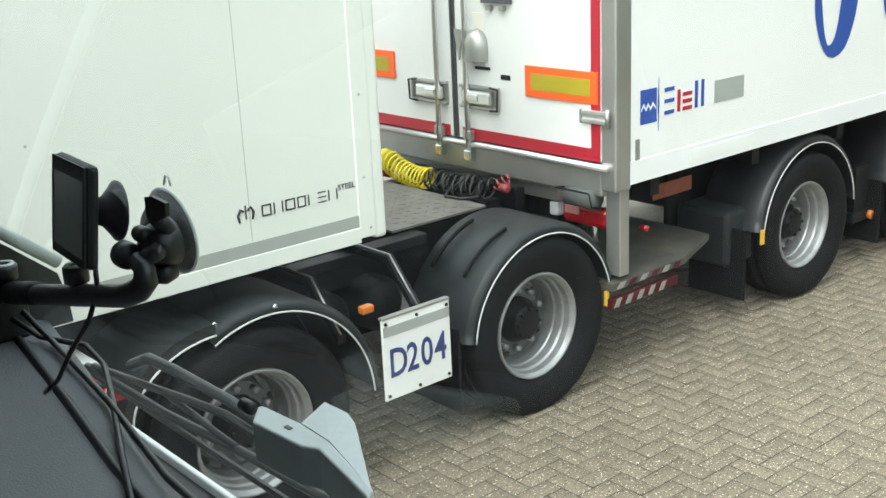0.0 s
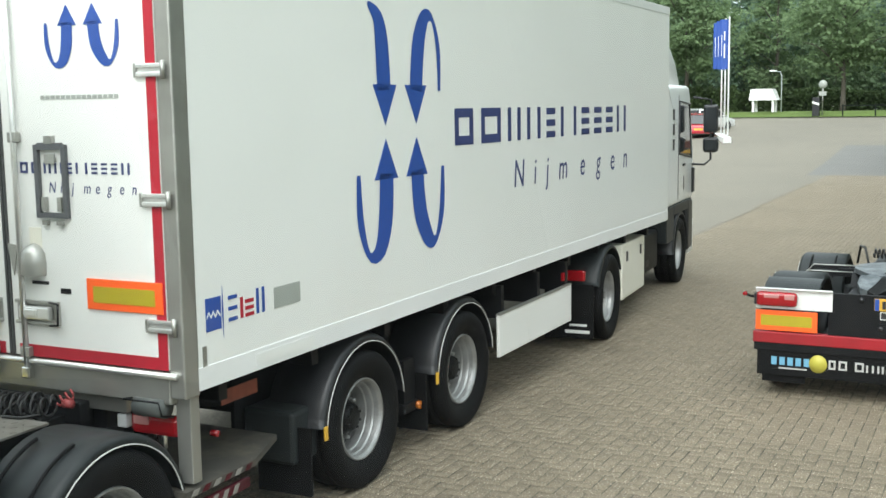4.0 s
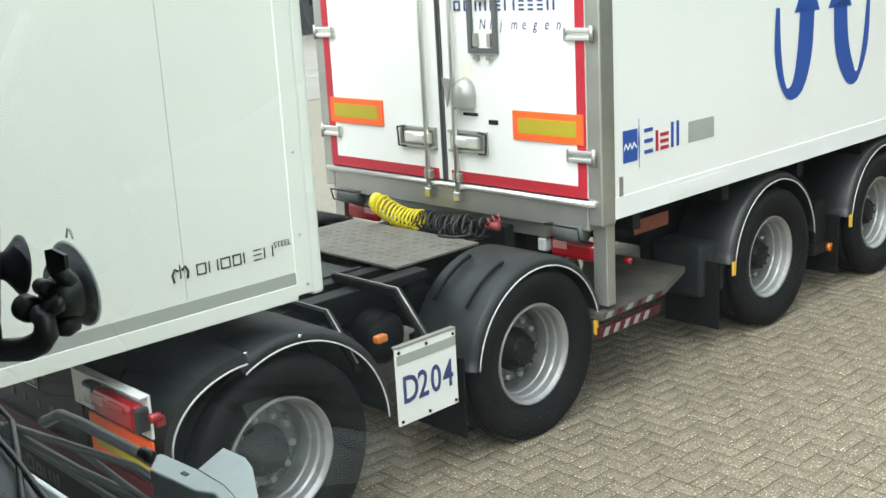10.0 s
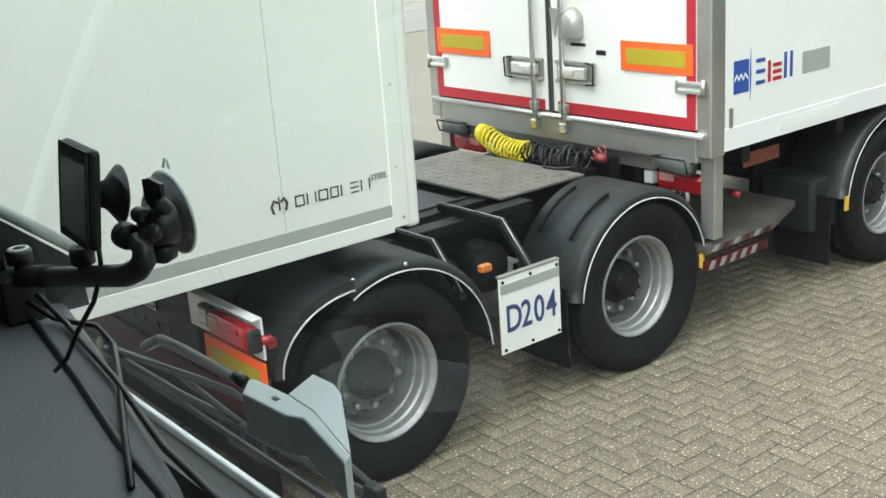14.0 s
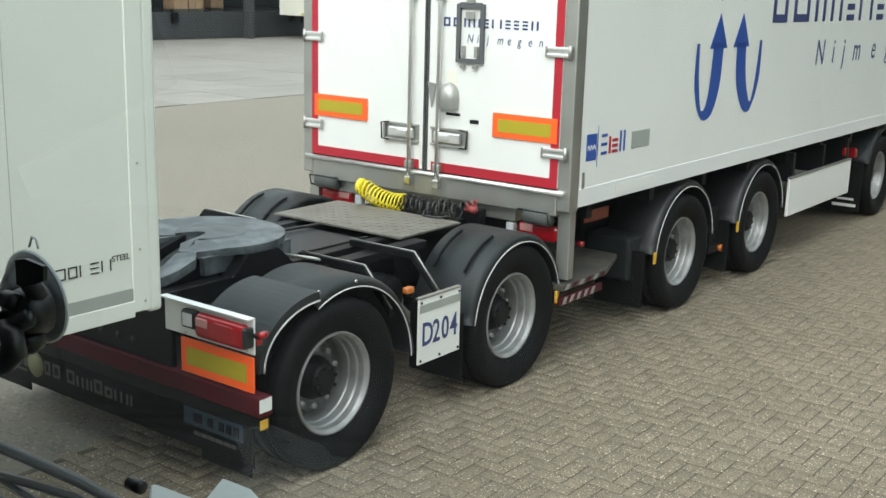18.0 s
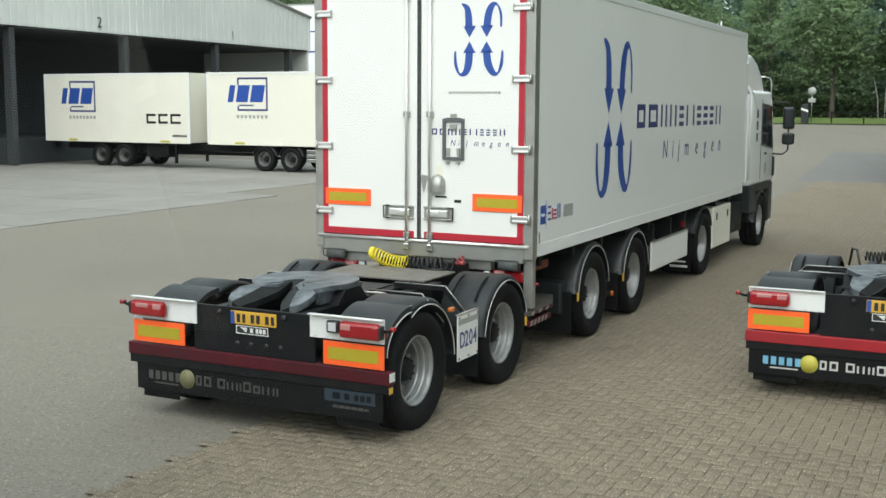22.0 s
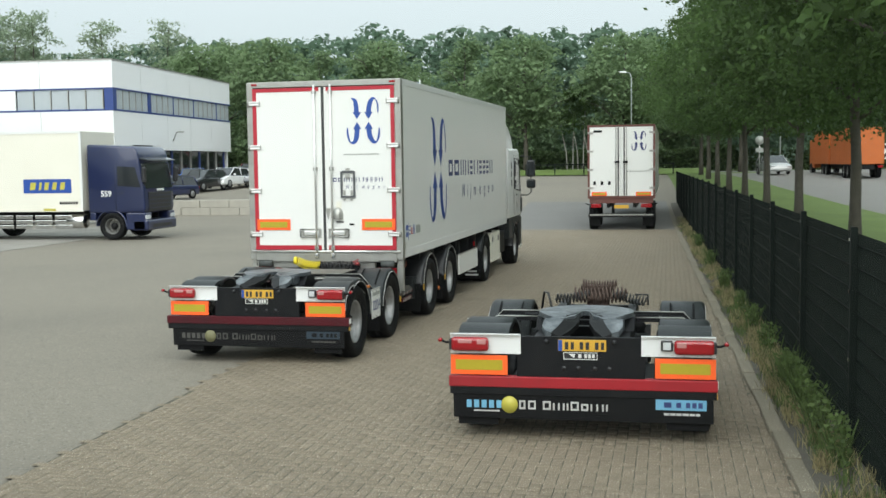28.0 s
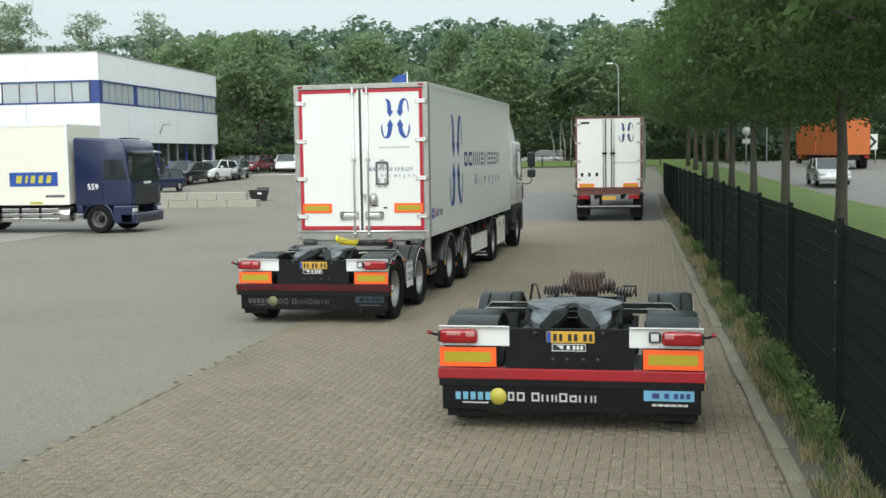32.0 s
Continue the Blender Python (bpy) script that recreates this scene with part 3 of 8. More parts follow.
def arch(name, parent, x, z, r, y0, y1, a0, a1, mat=None, edge=True, thick=0.03, squash=1.0):
    """A mudguard: a shell bent round a wheel from a0 to a1 degrees, with turned-down sides and a white edging on its outer side."""
    s = Shape()
    n = 22
    lip = 0.05
    sg = 1 if y1 > y0 else -1
    # outer side at y0, inner side at y1
    ring = [(r - 0.002, y0), (r + lip * 0.55, y0 + sg * 0.006), (r + lip, y0 + sg * 0.04), (r + lip, y1 - sg * 0.02), (r, y1), (r, y1 - sg * 0.015), (r + lip - thick, y1 - sg * 0.03), (r + lip - thick, y0 + sg * 0.05), (r + 0.004, y0 + sg * 0.016)]
    v, f = [], []
    q = len(ring)
    for i in range(n + 1):
        a = radians(a0 + (a1 - a0) * i / n)
        for rr, yy in ring:
            v.append((x + rr * math.cos(a), yy, z + rr * math.sin(a) * squash))
    for i in range(n):
        for k in range(q):
            l = (k + 1) % q
            f.append((i * q + k, i * q + l, (i + 1) * q + l, (i + 1) * q + k))
    f += [tuple(range(q)), tuple(n * q + k for k in range(q))[::-1]]
    s.add(v, f, True)
    g = part(name, s, mat or FENDER, parent)
    if edge:
        part("edging", Shape().tube([(x + (r - 0.004) * math.cos(radians(a0 + (a1 - a0) * i / 30)), y0 - sg * 0.004, z + (r - 0.004) * squash * math.sin(radians(a0 + (a1 - a0) * i / 30))) for i in range(31)], 0.0042, 6), EDGING, g, "thin pale edging")
    return g


def reflector(parent, name, x, y0, y1, z0, z1):
    """An orange marker board with a yellow band, facing back."""
    b = part(name, Shape().box(x - 0.012, x, y0, y1, z0, z1, 0.003), ORANGE, parent, "orange-edged reflective marker board")
    iy, iz = 0.05, (z1 - z0) * 0.24
    part("yellow_band", Shape().box(x - 0.015, x - 0.0115, y0 + iy, y1 - iy, z0 + iz, z1 - iz), OLIVE, b)
    return b


def coil(name, parent, a, b, radius, turns, r, mat, sag=0.0):
    a, b = Vector(a), Vector(b)
    d = (b - a)
    u = d.normalized().cross(Vector((0, 0, 1))).normalized()
    w = d.normalized().cross(u)
    pts = []
    for i in range(turns * 12 + 1):
        t = i / (turns * 12)
        ang = 2 * math.pi * turns * t
        pts.append(a + d * t - Vector((0, 0, sag * 4 * t * (1 - t))) + (u * math.cos(ang) + w * math.sin(ang)) * radius)
    return part(name, Shape().tube(pts, r, 6), mat, parent)


# ---- the dollies ----
def ribbon(points, widths, n=18):
    """A smooth ribbon through points (x, y), with half-widths, as a flat outline."""
    pts = [Vector((p[0], p[1], 0)) for p in points]
    fine, wid = [], []
    m = len(pts) - 1
    for i in range(n + 1):
        t = i / n * m
        k = min(int(t), m - 1)
        u = t - k
        p0, p1, p2, p3 = pts[max(k - 1, 0)], pts[k], pts[k + 1], pts[min(k + 2, m)]
        fine.append(0.5 * ((2 * p1) + (p2 - p0) * u + (2 * p0 - 5 * p1 + 4 * p2 - p3) * u * u + (3 * p1 - p0 - 3 * p2 + p3) * u ** 3))
        wid.append(widths[k] * (1 - u) + widths[k + 1] * u)
    left, right = [], []
    for i, p in enumerate(fine):
        d = (fine[min(i + 1, n)] - fine[max(i - 1, 0)]).normalized()
        o = Vector((-d.y, d.x, 0)) * wid[i]
        left.append(p + o)
        right.append(p - o)
    return left, right


def emblem(parent, m, k, mat):
    """Four curled arrows that meet: two from above, two from below."""
    sets = [
        ([(-0.47, 0.90), (-0.33, 0.80), (-0.28, 0.62), (-0.26, 0.30)], [0.015, 0.07, 0.095, 0.10], (-0.245, 0.05, 0.34)),
        ([(0.63, 0.30), (0.62, 0.62), (0.53, 0.84), (0.40, 0.85), (0.29, 0.66), (0.235, 0.30)], [0.022, 0.035, 0.02, 0.07, 0.10, 0.10], (0.235, 0.05, 0.34)),
        ([(-0.645, -0.29), (-0.63, -0.62), (-0.52, -0.87), (-0.36, -0.84), (-0.27, -0.62), (-0.245, -0.30)], [0.025, 0.045, 0.025, 0.08, 0.105, 0.10], (-0.245, -0.05, -0.34)),
        ([(0.675, -0.29), (0.65, -0.62), (0.55, -0.85), (0.42, -0.84), (0.28, -0.62), (0.235, -0.30)], [0.025, 0.045, 0.025, 0.08, 0.105, 0.10], (0.235, -0.05, -0.34)),
    ]
    for pts, w, (tx, ty, base) in sets:
        s = Shape()
        a, b = ribbon(pts, w)
        v = [(p.x * k, p.y * k, 0.003) for p in a] + [(p.x * k, p.y * k, 0.003) for p in b]
        q = len(a)
        s.add(v, [(i, i + 1, q + i + 1, q + i) for i in range(q - 1)])
        s.prism([((tx - 0.175) * k, base * k), ((tx + 0.175) * k, base * k), (tx * k, ty * k)], "z", 0, 0.003)
        part("blue_arrow", s, mat, parent, "", m)


def dolly(name, m, label, bar, deck, clean):
    d = thing(name, m, label, "dolly trailer", "converter dollies")
    # chassis
    for y in (-0.42, 0.42):
        part("frame_beam", Shape().box(0.03, 3.15, y - 0.05, y + 0.05, 0.72, 0.98, 0.006), FRAME, d)
    for x in (0.12, 1.15, 1.62, 2.0, 2.9):
        part("cross_member", Shape().box(x - 0.04, x + 0.04, -0.37, 0.37, 0.76, 0.94, 0.005), FRAME, d)
    part("drawbar", Shape().prism([(3.1, -0.42), (3.1, 0.42), (3.75, 0.10), (3.75, -0.10)], "z", 0.52, 0.64), FRAME, d)
    part("tow_eye", Shape().lathe([(0.045, -0.03), (0.085, -0.03), (0.085, 0.03), (0.045, 0.03)], 20, "z", (3.83, 0, 0.58), True), FRAME, d)
    for x in (0.67, 2.45):
        part("axle", Shape().cyl((x, -0.95, 0.5), 0.07, 1.9, "y", 14), FRAME, d)
        for y in (-0.60, 0.60):
            part("air_spring", Shape().lathe([(0.0001, 0.62), (0.11, 0.62), (0.135, 0.68), (0.11, 0.74), (0.135, 0.80), (0.10, 0.86), (0.0001, 0.86)], 18, "z", (x - 0.28, y * 0.75, 0)), RUBBER, d)
        wheel(d, x, -1.085, True, "bright")
        wheel(d, x, 1.085, False, "bright")
    # mudguards
    for sg in (-1, 1):
        o, i = sg * 1.255, sg * 0.74
        g = arch("mudguard", d, 0.745, 0.47, 0.555, o, i, 2, 118)
        low = [(0.50 - 0.415 * math.cos(radians(6 * k)), 0.70 + 0.303 * math.sin(radians(6 * k))) for k in range(16)]
        top = [(0.50 - 0.455 * math.cos(radians(6 * k)), 0.70 + 0.352 * math.sin(radians(6 * k))) for k in range(15, -1, -1)]
        part("mudguard_tail", Shape().prism(low + top, "y", *sorted((o, i))), FENDER, g)
        part("edging", Shape().tube([(x, o + sg * 0.002, z - 0.002) for x, z in low], 0.0050, 6), EDGING, g, "thin pale edging")
        for x in (0.50, 0.80):
            part("bracket_bolt", Shape().cyl((x, o - sg * 0.004, 1.045), 0.012, 0.008, "y", 8), CHROME, g)
        g = arch("mudguard", d, 2.47, 0.47, 0.525, o, i, 8, 174)
        for yy in (sg * 0.86, sg * 1.12):
            part("hold_down_strap", Shape().tube([(2.45 + 0.585 * math.cos(radians(a)), yy, 0.47 + 0.585 * math.sin(radians(a))) for a in range(104, 142, 4)], 0.011, 6), RUBBER, g)
        part("amber_marker", Shape().box(2.935, 2.96, o - sg * 0.004, o + sg * 0.02, 0.465, 0.555, 0.005), PLATE, g)
        # struts to the plate between the wheels
        for x in (1.13, 1.60):
            st = part("strut", Shape().prism([(sg * 0.46, 1.03), (sg * 1.0, 1.03), (sg * 1.22, 0.80), (sg * 1.22, 0.76), (sg * 0.985, 0.99), (sg * 0.46, 0.99)], "x", x, x + 0.045), FRAME, d)
            part("steel_edge", Shape().tube([(x + 0.02, sg * 0.46, 1.035), (x + 0.02, sg * 1.0, 1.035), (x + 0.02, sg * 1.22, 0.805)], 0.006, 5), STEEL, st)
        part("side_lamp", Shape().box(1.265, 1.335, sg * 1.20, sg * 1.245, 0.87, 0.91, 0.01), LAMPORANGE, d)
        part("mud_flap", Shape().box(1.86, 1.875, sg * 0.78, sg * 1.22, 0.16, 0.62), RUBBER, d)
    # Tanks are added so that no lit ground shows through the frame.
    for x in (1.48, 1.84):
        part("air_tank", Shape().lathe([(0.0001, -0.66), (0.10, -0.65), (0.15, -0.60), (0.15, 0.60), (0.10, 0.65), (0.0001, 0.66)], 20, "y", (x, 0, 0.62)), FRAME, d, "black tank added to close the open frame")
    # Hidden plates, drums and arms, added to block light beneath the dolly.
    part("belly_plate", Shape().box(1.05, 2.2, -0.42, 0.42, 0.40, 0.42), FRAME, d)
    part("rear_underplate", Shape().box(0.05, 1.02, -0.70, 0.70, 0.56, 0.58), FRAME, d)
    for x in (0.67, 2.45):
        for y in (-0.80, 0.80):
            part("brake_drum", Shape().lathe([(0.0001, -0.10), (0.20, -0.10), (0.215, -0.08), (0.215, 0.08), (0.20, 0.10), (0.0001, 0.10)], 20, "y", (x, y, 0.5)), FRAME, d)
            part("trailing_arm", Shape().prism([(x - 0.36, 0.50), (x - 0.30, 0.44), (x + 0.40, 0.52), (x + 0.44, 0.72), (x + 0.36, 0.72), (x + 0.30, 0.60), (x - 0.36, 0.56)], "y", y * 0.72 - 0.05, y * 0.72 + 0.05), FRAME, d)
    # fifth wheel: a round plate with a throat open to the back, on a pedestal
    out = []
    for i in range(0, 45):
        a = radians(-142 + 284 * i / 44)
        out.append((0.80 + 0.46 * math.cos(a), 0.49 * math.sin(a)))
    out += [(0.40, 0.20), (0.50, 0.095), (0.74, 0.035), (0.77, 0.0), (0.74, -0.035), (0.50, -0.095), (0.40, -0.20)]
    fw = Shape()
    q = len(out)
    zt = lambda p: 1.145 - max(0.0, 0.56 - p[0]) * 0.16
    fw.add([(x, y, zt((x, y))) for x, y in out] + [(x, y, zt((x, y)) - 0.045) for x, y in out], [tuple(range(q)), tuple(range(q, 2 * q))[::-1]] + [(i, q + i, q + (i + 1) % q, (i + 1) % q) for i in range(q)])
    f5 = part("fifth_wheel", fw, GREASE, d, "worn greasy steel fifth-wheel plate")
    part("wear_ring", Shape().lathe([(0.05, 1.1455), (0.06, 1.1485), (0.215, 1.1485), (0.225, 1.1455)], 32, "z", (0.82, 0, 0), False, (-155, 155)), GREASED, f5, "greasy dark ring round the jaw")
    # guide horns that slope down to the back, with dark greasy walls towards the throat
    for sg in (-1, 1):
        outer = [(0.52, 0.185, 1.139), (0.44, 0.31, 1.127), (0.36, 0.395, 1.110), (0.24, 0.400, 1.072), (0.15, 0.365, 1.040), (0.11, 0.300, 1.025), (0.22, 0.250, 1.060), (0.36, 0.205, 1.105)]
        inner = [(0.66, 0.050, 1.139), (0.52, 0.183, 1.137), (0.36, 0.203, 1.102), (0.22, 0.248, 1.057), (0.11, 0.297, 1.022), (0.10, 0.215, 0.985), (0.24, 0.125, 1.025), (0.45, 0.055, 1.075)]
        for nm, ring, mt, lab in (("guide_horn", outer, GREASE, "worn steel guide horn"), ("throat_wall", inner, HUB, "black greasy throat wall")):
            q = len(ring)
            part(nm, Shape().add([(x, sg * y, z) for x, y, z in ring] + [(x, sg * y, z - 0.055) for x, y, z in ring], [tuple(range(q)), tuple(range(q, 2 * q))[::-1]] + [(i, q + i, q + (i + 1) % q, (i + 1) % q) for i in range(q)]), mt, f5, lab)
    for y in (-0.40, 0.36):
        part("skirt", Shape().box(0.42, 1.12, y, y + 0.04, 1.0, 1.105), GREASE, f5)
    for y in (-0.50, 0.36):
        part("pedestal", Shape().prism([(0.55, 0.98), (1.05, 0.98), (0.92, 1.10), (0.68, 1.10)], "y", y, y + 0.14), FRAME, d)
    # rear
    part("rear_plate", Shape().box(0.0, 0.03, -0.62, 0.62, 0.60, 1.0, 0.004), FRAME, d, "black steel rear plate")
    for y in (-0.28, -0.14, 0.02, 0.16):
        part("bolt_hole", Shape().cyl((-0.003, y, 0.70 - 0.006 * abs(y)), 0.023, 0.004, "x", 10), BLACKFILM, d)
    for sg in (-1, 1):
        a, b = sorted((sg * 0.585, sg * 1.285))
        lp = part("lamp_panel", Shape().box(-0.012, 0.0, a, b, 0.828, 1.020).box(-0.05, 0.0, a, b, 1.015, 1.021), WHITEPAINT, d, "white painted lamp panel")
        for k in range(6):
            part("rivet", Shape().cyl((-0.014, a + 0.05 + k * 0.12, 0.842), 0.006, 0.003, "x", 8), STEEL, lp)
        y0, y1 = sorted((sg * 0.895, sg * 1.275))
        ll = part("tail_lamp", Shape().box(-0.080, -0.012, y0, y1, 0.856, 0.990, 0.034), LAMPRED, d, "red tail lamp")
        yc = sg * 0.965
        part("reversing_lens", Shape().box(-0.086, -0.074, yc - 0.045, yc + 0.045, 0.925, 0.972, 0.010), LAMPPINK, ll)
        yc = sg * 1.13
        part("reflex_lens", Shape().box(-0.0845, -0.074, yc - 0.07, yc + 0.07, 0.935, 0.970, 0.008), LAMPPINK if sg > 0 else LAMPRED, ll)
        part("lamp_end", Shape().box(-0.078, -0.010, *sorted((sg * 1.262, sg * 1.292)), 0.868, 0.978, 0.014), PLASTIC, ll, "black end cap")
        if sg < 0:
            wl2 = part("work_lamp", Shape().box(-0.06, -0.012, -0.885, -0.77, 0.885, 0.985, 0.014), PLASTIC, d)
            part("lens", Shape().box(-0.064, -0.058, -0.865, -0.79, 0.90, 0.970, 0.006), LAMPWHITE, wl2)
        reflector(d, "marker_board", -0.005, *sorted((sg * 0.715, sg * 1.285)), 0.622, 0.812)
        mk = part("marker_stalk", Shape().tube([(0.0, sg * 1.27, 0.93), (-0.03, sg * 1.33, 0.935), (-0.04, sg * 1.375, 0.955)], 0.012, 8), RUBBER, d)
        part("marker_lens", Shape().cyl((-0.062, sg * 1.382, 0.960), 0.020, 0.045, "x", 14), LAMPRED, mk)
        part("red_side_lens", Shape().box(0.02, 0.07, sg * 1.25, sg * 1.27, 0.86, 0.91, 0.01), LAMPRED, d)
    np_ = part("number_plate", Shape().box(-0.014, 0.0, -0.250, 0.218, 0.865, 0.975, 0.004), PLATE, d, "yellow number plate")
    bars("plate_marks", [0.034, 0.030, -0.008, 0.034, 0.034, -0.008, 0.034, 0.030], 0.070, 0.024, BLACKFILM, np_, on_back(-0.0145, 0.150, 0.883))
    part("blue_strip", Shape().box(-0.0165, -0.0135, 0.175, 0.214, 0.868, 0.972), BLUE, np_)
    mp = part("maker_plate", Shape().box(-0.006, 0.0, -0.165, 0.165, 0.785, 0.855), BLACKFILM, d, "black maker's plate with white rim")
    part("plate_rim", Shape().box(-0.009, -0.0055, -0.165, 0.165, 0.849, 0.855).box(-0.009, -0.0055, -0.165, 0.165, 0.785, 0.791).box(-0.009, -0.0055, -0.165, -0.159, 0.791, 0.849).box(-0.009, -0.0055, 0.159, 0.165, 0.791, 0.849), STRIPE, mp)
    part("plate_mark", Shape().prism([(0.12, 0.84), (0.06, 0.80), (0.05, 0.84)], "x", -0.009, -0.006), STRIPE, mp)
    bars("plate_bars", [0.03, -0.005, 0.025, 0.025, 0.025], 0.036, 0.012, STRIPE, mp, on_back(-0.0065, 0.02, 0.802))
    for y in (-0.33, 0.33):
        part("plate_lamp", Shape().lathe([(0.0001, -0.03), (0.018, -0.03), (0.022, -0.01), (0.022, 0.0)], 14, "x", (0, y, 0.955)), PLASTIC, d)
    bw = 1.305 if clean else 1.345
    part("underrun_bar", Shape().box(-0.03, 0.06, -bw, bw, 0.505, 0.610, 0.008), bar, d, "red underrun bar")
    part("lower_rail", Shape().box(-0.02, 0.05, 0.01 - bw, bw - 0.01, 0.43, 0.505, 0.006), FRAME, d)
    part("end_reflector", Shape().box(-0.033, 0.05, -bw - 0.004, -bw, 0.535, 0.605), STRIPE, d)
    part("amber_reflector", Shape().box(-0.024, 0.03, -bw + 0.004, -bw + 0.009, 0.44, 0.49), PLATE, d)
    fl = part("rear_flap", Shape().box(-0.01, 0.006, -1.265, 1.265, 0.20, 0.44, 0.003), RUBBER, d, "black rubber flap with silver lettering marks")
    word = SILVER if clean else material("grimy_letters", (0.060, 0.058, 0.052), 0.65, vary=0.3, scale=20)
    for kind, y, wide, tall in (("f", 0.575, 0.062, 0.085), ("f", 0.490, 0.075, 0.085), ("f", 0.352, 0.078, 0.085), ("i", 0.258, 0.02, 0.066), ("i", 0.210, 0.02, 0.066), ("n", 0.165, 0.055, 0.066), ("f", 0.092, 0.078, 0.085), ("f", -0.005, 0.070, 0.066), ("i", -0.092, 0.02, 0.066), ("i", -0.146, 0.02, 0.066), ("n", -0.198, 0.055, 0.066)):
        marks("letter_mark", kind, (wide,), tall, 0, 0.017, word, fl, on_back(-0.0100, y * 1.05, 0.295), 0.004)
    badge = YELLOWFILM if clean else material("faded_badge", (0.17, 0.165, 0.085), 0.6)
    part("round_badge", Shape().cyl((-0.0135, 0.70, 0.335), 0.083, 0.004, "x", 24), badge, fl)
    for k in range(5):
        part("blue_badge_bar", Shape().box(-0.013, -0.0095, 1.13 - 0.075 * k, 1.08 - 0.075 * k, 0.30, 0.375), CYAN if clean else word, fl)
    part("badge_underline", Shape().box(-0.013, -0.0095, 0.80, 1.06, 0.265, 0.278), word, fl)
    cy = CYAN if clean else material("faded_blue_badge", (0.018, 0.034, 0.050), 0.6)
    bb = part("blue_badge", Shape().box(-0.0135, -0.0095, -1.20, -0.72, 0.325, 0.425), cy, fl)
    bars("badge_bars", [0.07, -0.01, 0.045, -0.01, 0.04, 0.04, 0.04], 0.05, 0.018, DARKBLUE if clean else FRAME, bb, on_back(-0.0138, -0.80, 0.35))
    bars("address_bars", [0.05, 0.05, 0.05, 0.06, 0.05, 0.04], 0.022, 0.008, word, fl, on_back(-0.0098, -0.80, 0.275))
    for sg in (-1, 1):
        part("low_flap", Shape().box(0.02, 0.03, sg * 0.82, sg * 1.22, 0.13, 0.21), RUBBER, d)
    if deck:
        dk = part("deck_plate", Shape().box(1.95, 2.64, -0.60, 0.62, 0.995, 1.008), CHEQUER, d, "dusty chequer-plate deck")
        ch = Shape()
        for i in range(9):
            for j in range(16):
                x, y, a = 1.98 + i * 0.072, -0.57 + j * 0.075, 0.7 if (i + j) % 2 else -0.7
                c, s = math.cos(a) * 0.018, math.sin(a) * 0.018
                ch.prism([(x - c - s * .3, y - s + c * .3), (x + c - s * .3, y + s + c * .3), (x + c + s * .3, y + s - c * .3), (x - c + s * .3, y - s - c * .3)], "z", 1.008, 1.0105)
        part("chequer_bars", ch, CHEQUER, dk)["kind"] = "stuff"
        part("side_channel", Shape().box(1.0, 2.1, -0.72, -0.60, 0.93, 0.985, 0.006), FRAME, d)
        cp = part("cover_plate", Shape().box(1.06, 1.90, -0.34, 0.34, 0.945, 0.965, 0.004), FENDER, d, "dusty black cover plate")
        for fy in (-0.36, 0.34):
            part("plate_fold", Shape().box(1.06, 1.90, fy, fy + 0.02, 0.93, 0.99), FENDER, cp)
        part("release_handle", Shape().tube([(1.02, -0.30, 1.02), (1.10, -0.62, 1.02), (1.16, -0.66, 1.0)], 0.012, 8), STEEL, d)
        part("air_line", Shape().tube([(1.0, 0.2, 0.985), (1.3, 0.14, 0.985), (1.6, 0.22, 0.985), (1.95, 0.16, 0.99), (2.5, 0.2, 0.96)], 0.011, 6), COILK, d)
        part("hose_plug", Shape().lathe([(0.0001, -0.02), (0.040, -0.018), (0.060, -0.008), (0.064, 0.02), (0.050, 0.032), (0.0001, 0.036)], 16, "y", (2.70, 0.42, 1.135)), COILY, d, "yellow hose head")
        coil("yellow_hose", d, (2.70, 0.40, 1.130), (2.73, 0.03, 1.055), 0.068, 11, 0.0078, COILY, 0.035)
        coil("black_hose", d, (2.76, 0.04, 1.055), (2.80, -0.36, 1.055), 0.066, 8, 0.0082, COILK, 0.02)
        coil("black_hose", d, (2.70, -0.12, 1.065), (2.78, -0.52, 1.075), 0.058, 6, 0.0078, COILK, 0.045)
        part("loose_hose", Shape().tube([(2.79, -0.36, 1.05), (2.70, -0.46, 1.02), (2.62, -0.40, 1.018), (2.60, -0.28, 1.018), (2.68, -0.22, 1.03), (2.80, -0.30, 1.12)], 0.009, 8), COILK, d)
        coil("red_hose", d, (2.79, -0.52, 1.08), (2.84, -0.60, 1.13), 0.026, 3, 0.007, COILR)
        part("coupling", Shape().cyl((2.80, -0.62, 1.075), 0.026, 0.06, "y", 12), COILR, d, "dull red hose coupling")
        part("hose_box", Shape().box(2.88, 2.96, -0.60, 0.45, 0.93, 1.06, 0.01), FRAME, d)
        plate = part("side_plate", Shape().box(1.355, 1.775, -1.265, -1.25, 0.41, 0.825, 0.003), WHITE, d, "white plate with a dark blue number")
        letters("plate_digit", "D204", 0.142, (0, 0.108, 0.198, 0.286), DARKBLUE, plate, on_right(1.382, -1.2665, 0.525), squeeze=0.76, bold=0.019)
        part("grey_band", Shape().box(1.359, 1.771, -1.268, -1.2645, 0.735, 0.785), GREYFILM, plate)
        part("top_fold", Shape().box(1.355, 1.775, -1.268, -1.235, 0.822, 0.832), STEEL, plate)
        for x in (1.375, 1.565, 1.755):
            for z in (0.432, 0.80):
                part("rivet", Shape().cyl((x, -1.271, z), 0.009, 0.006, "y", 8), FRAME, plate)
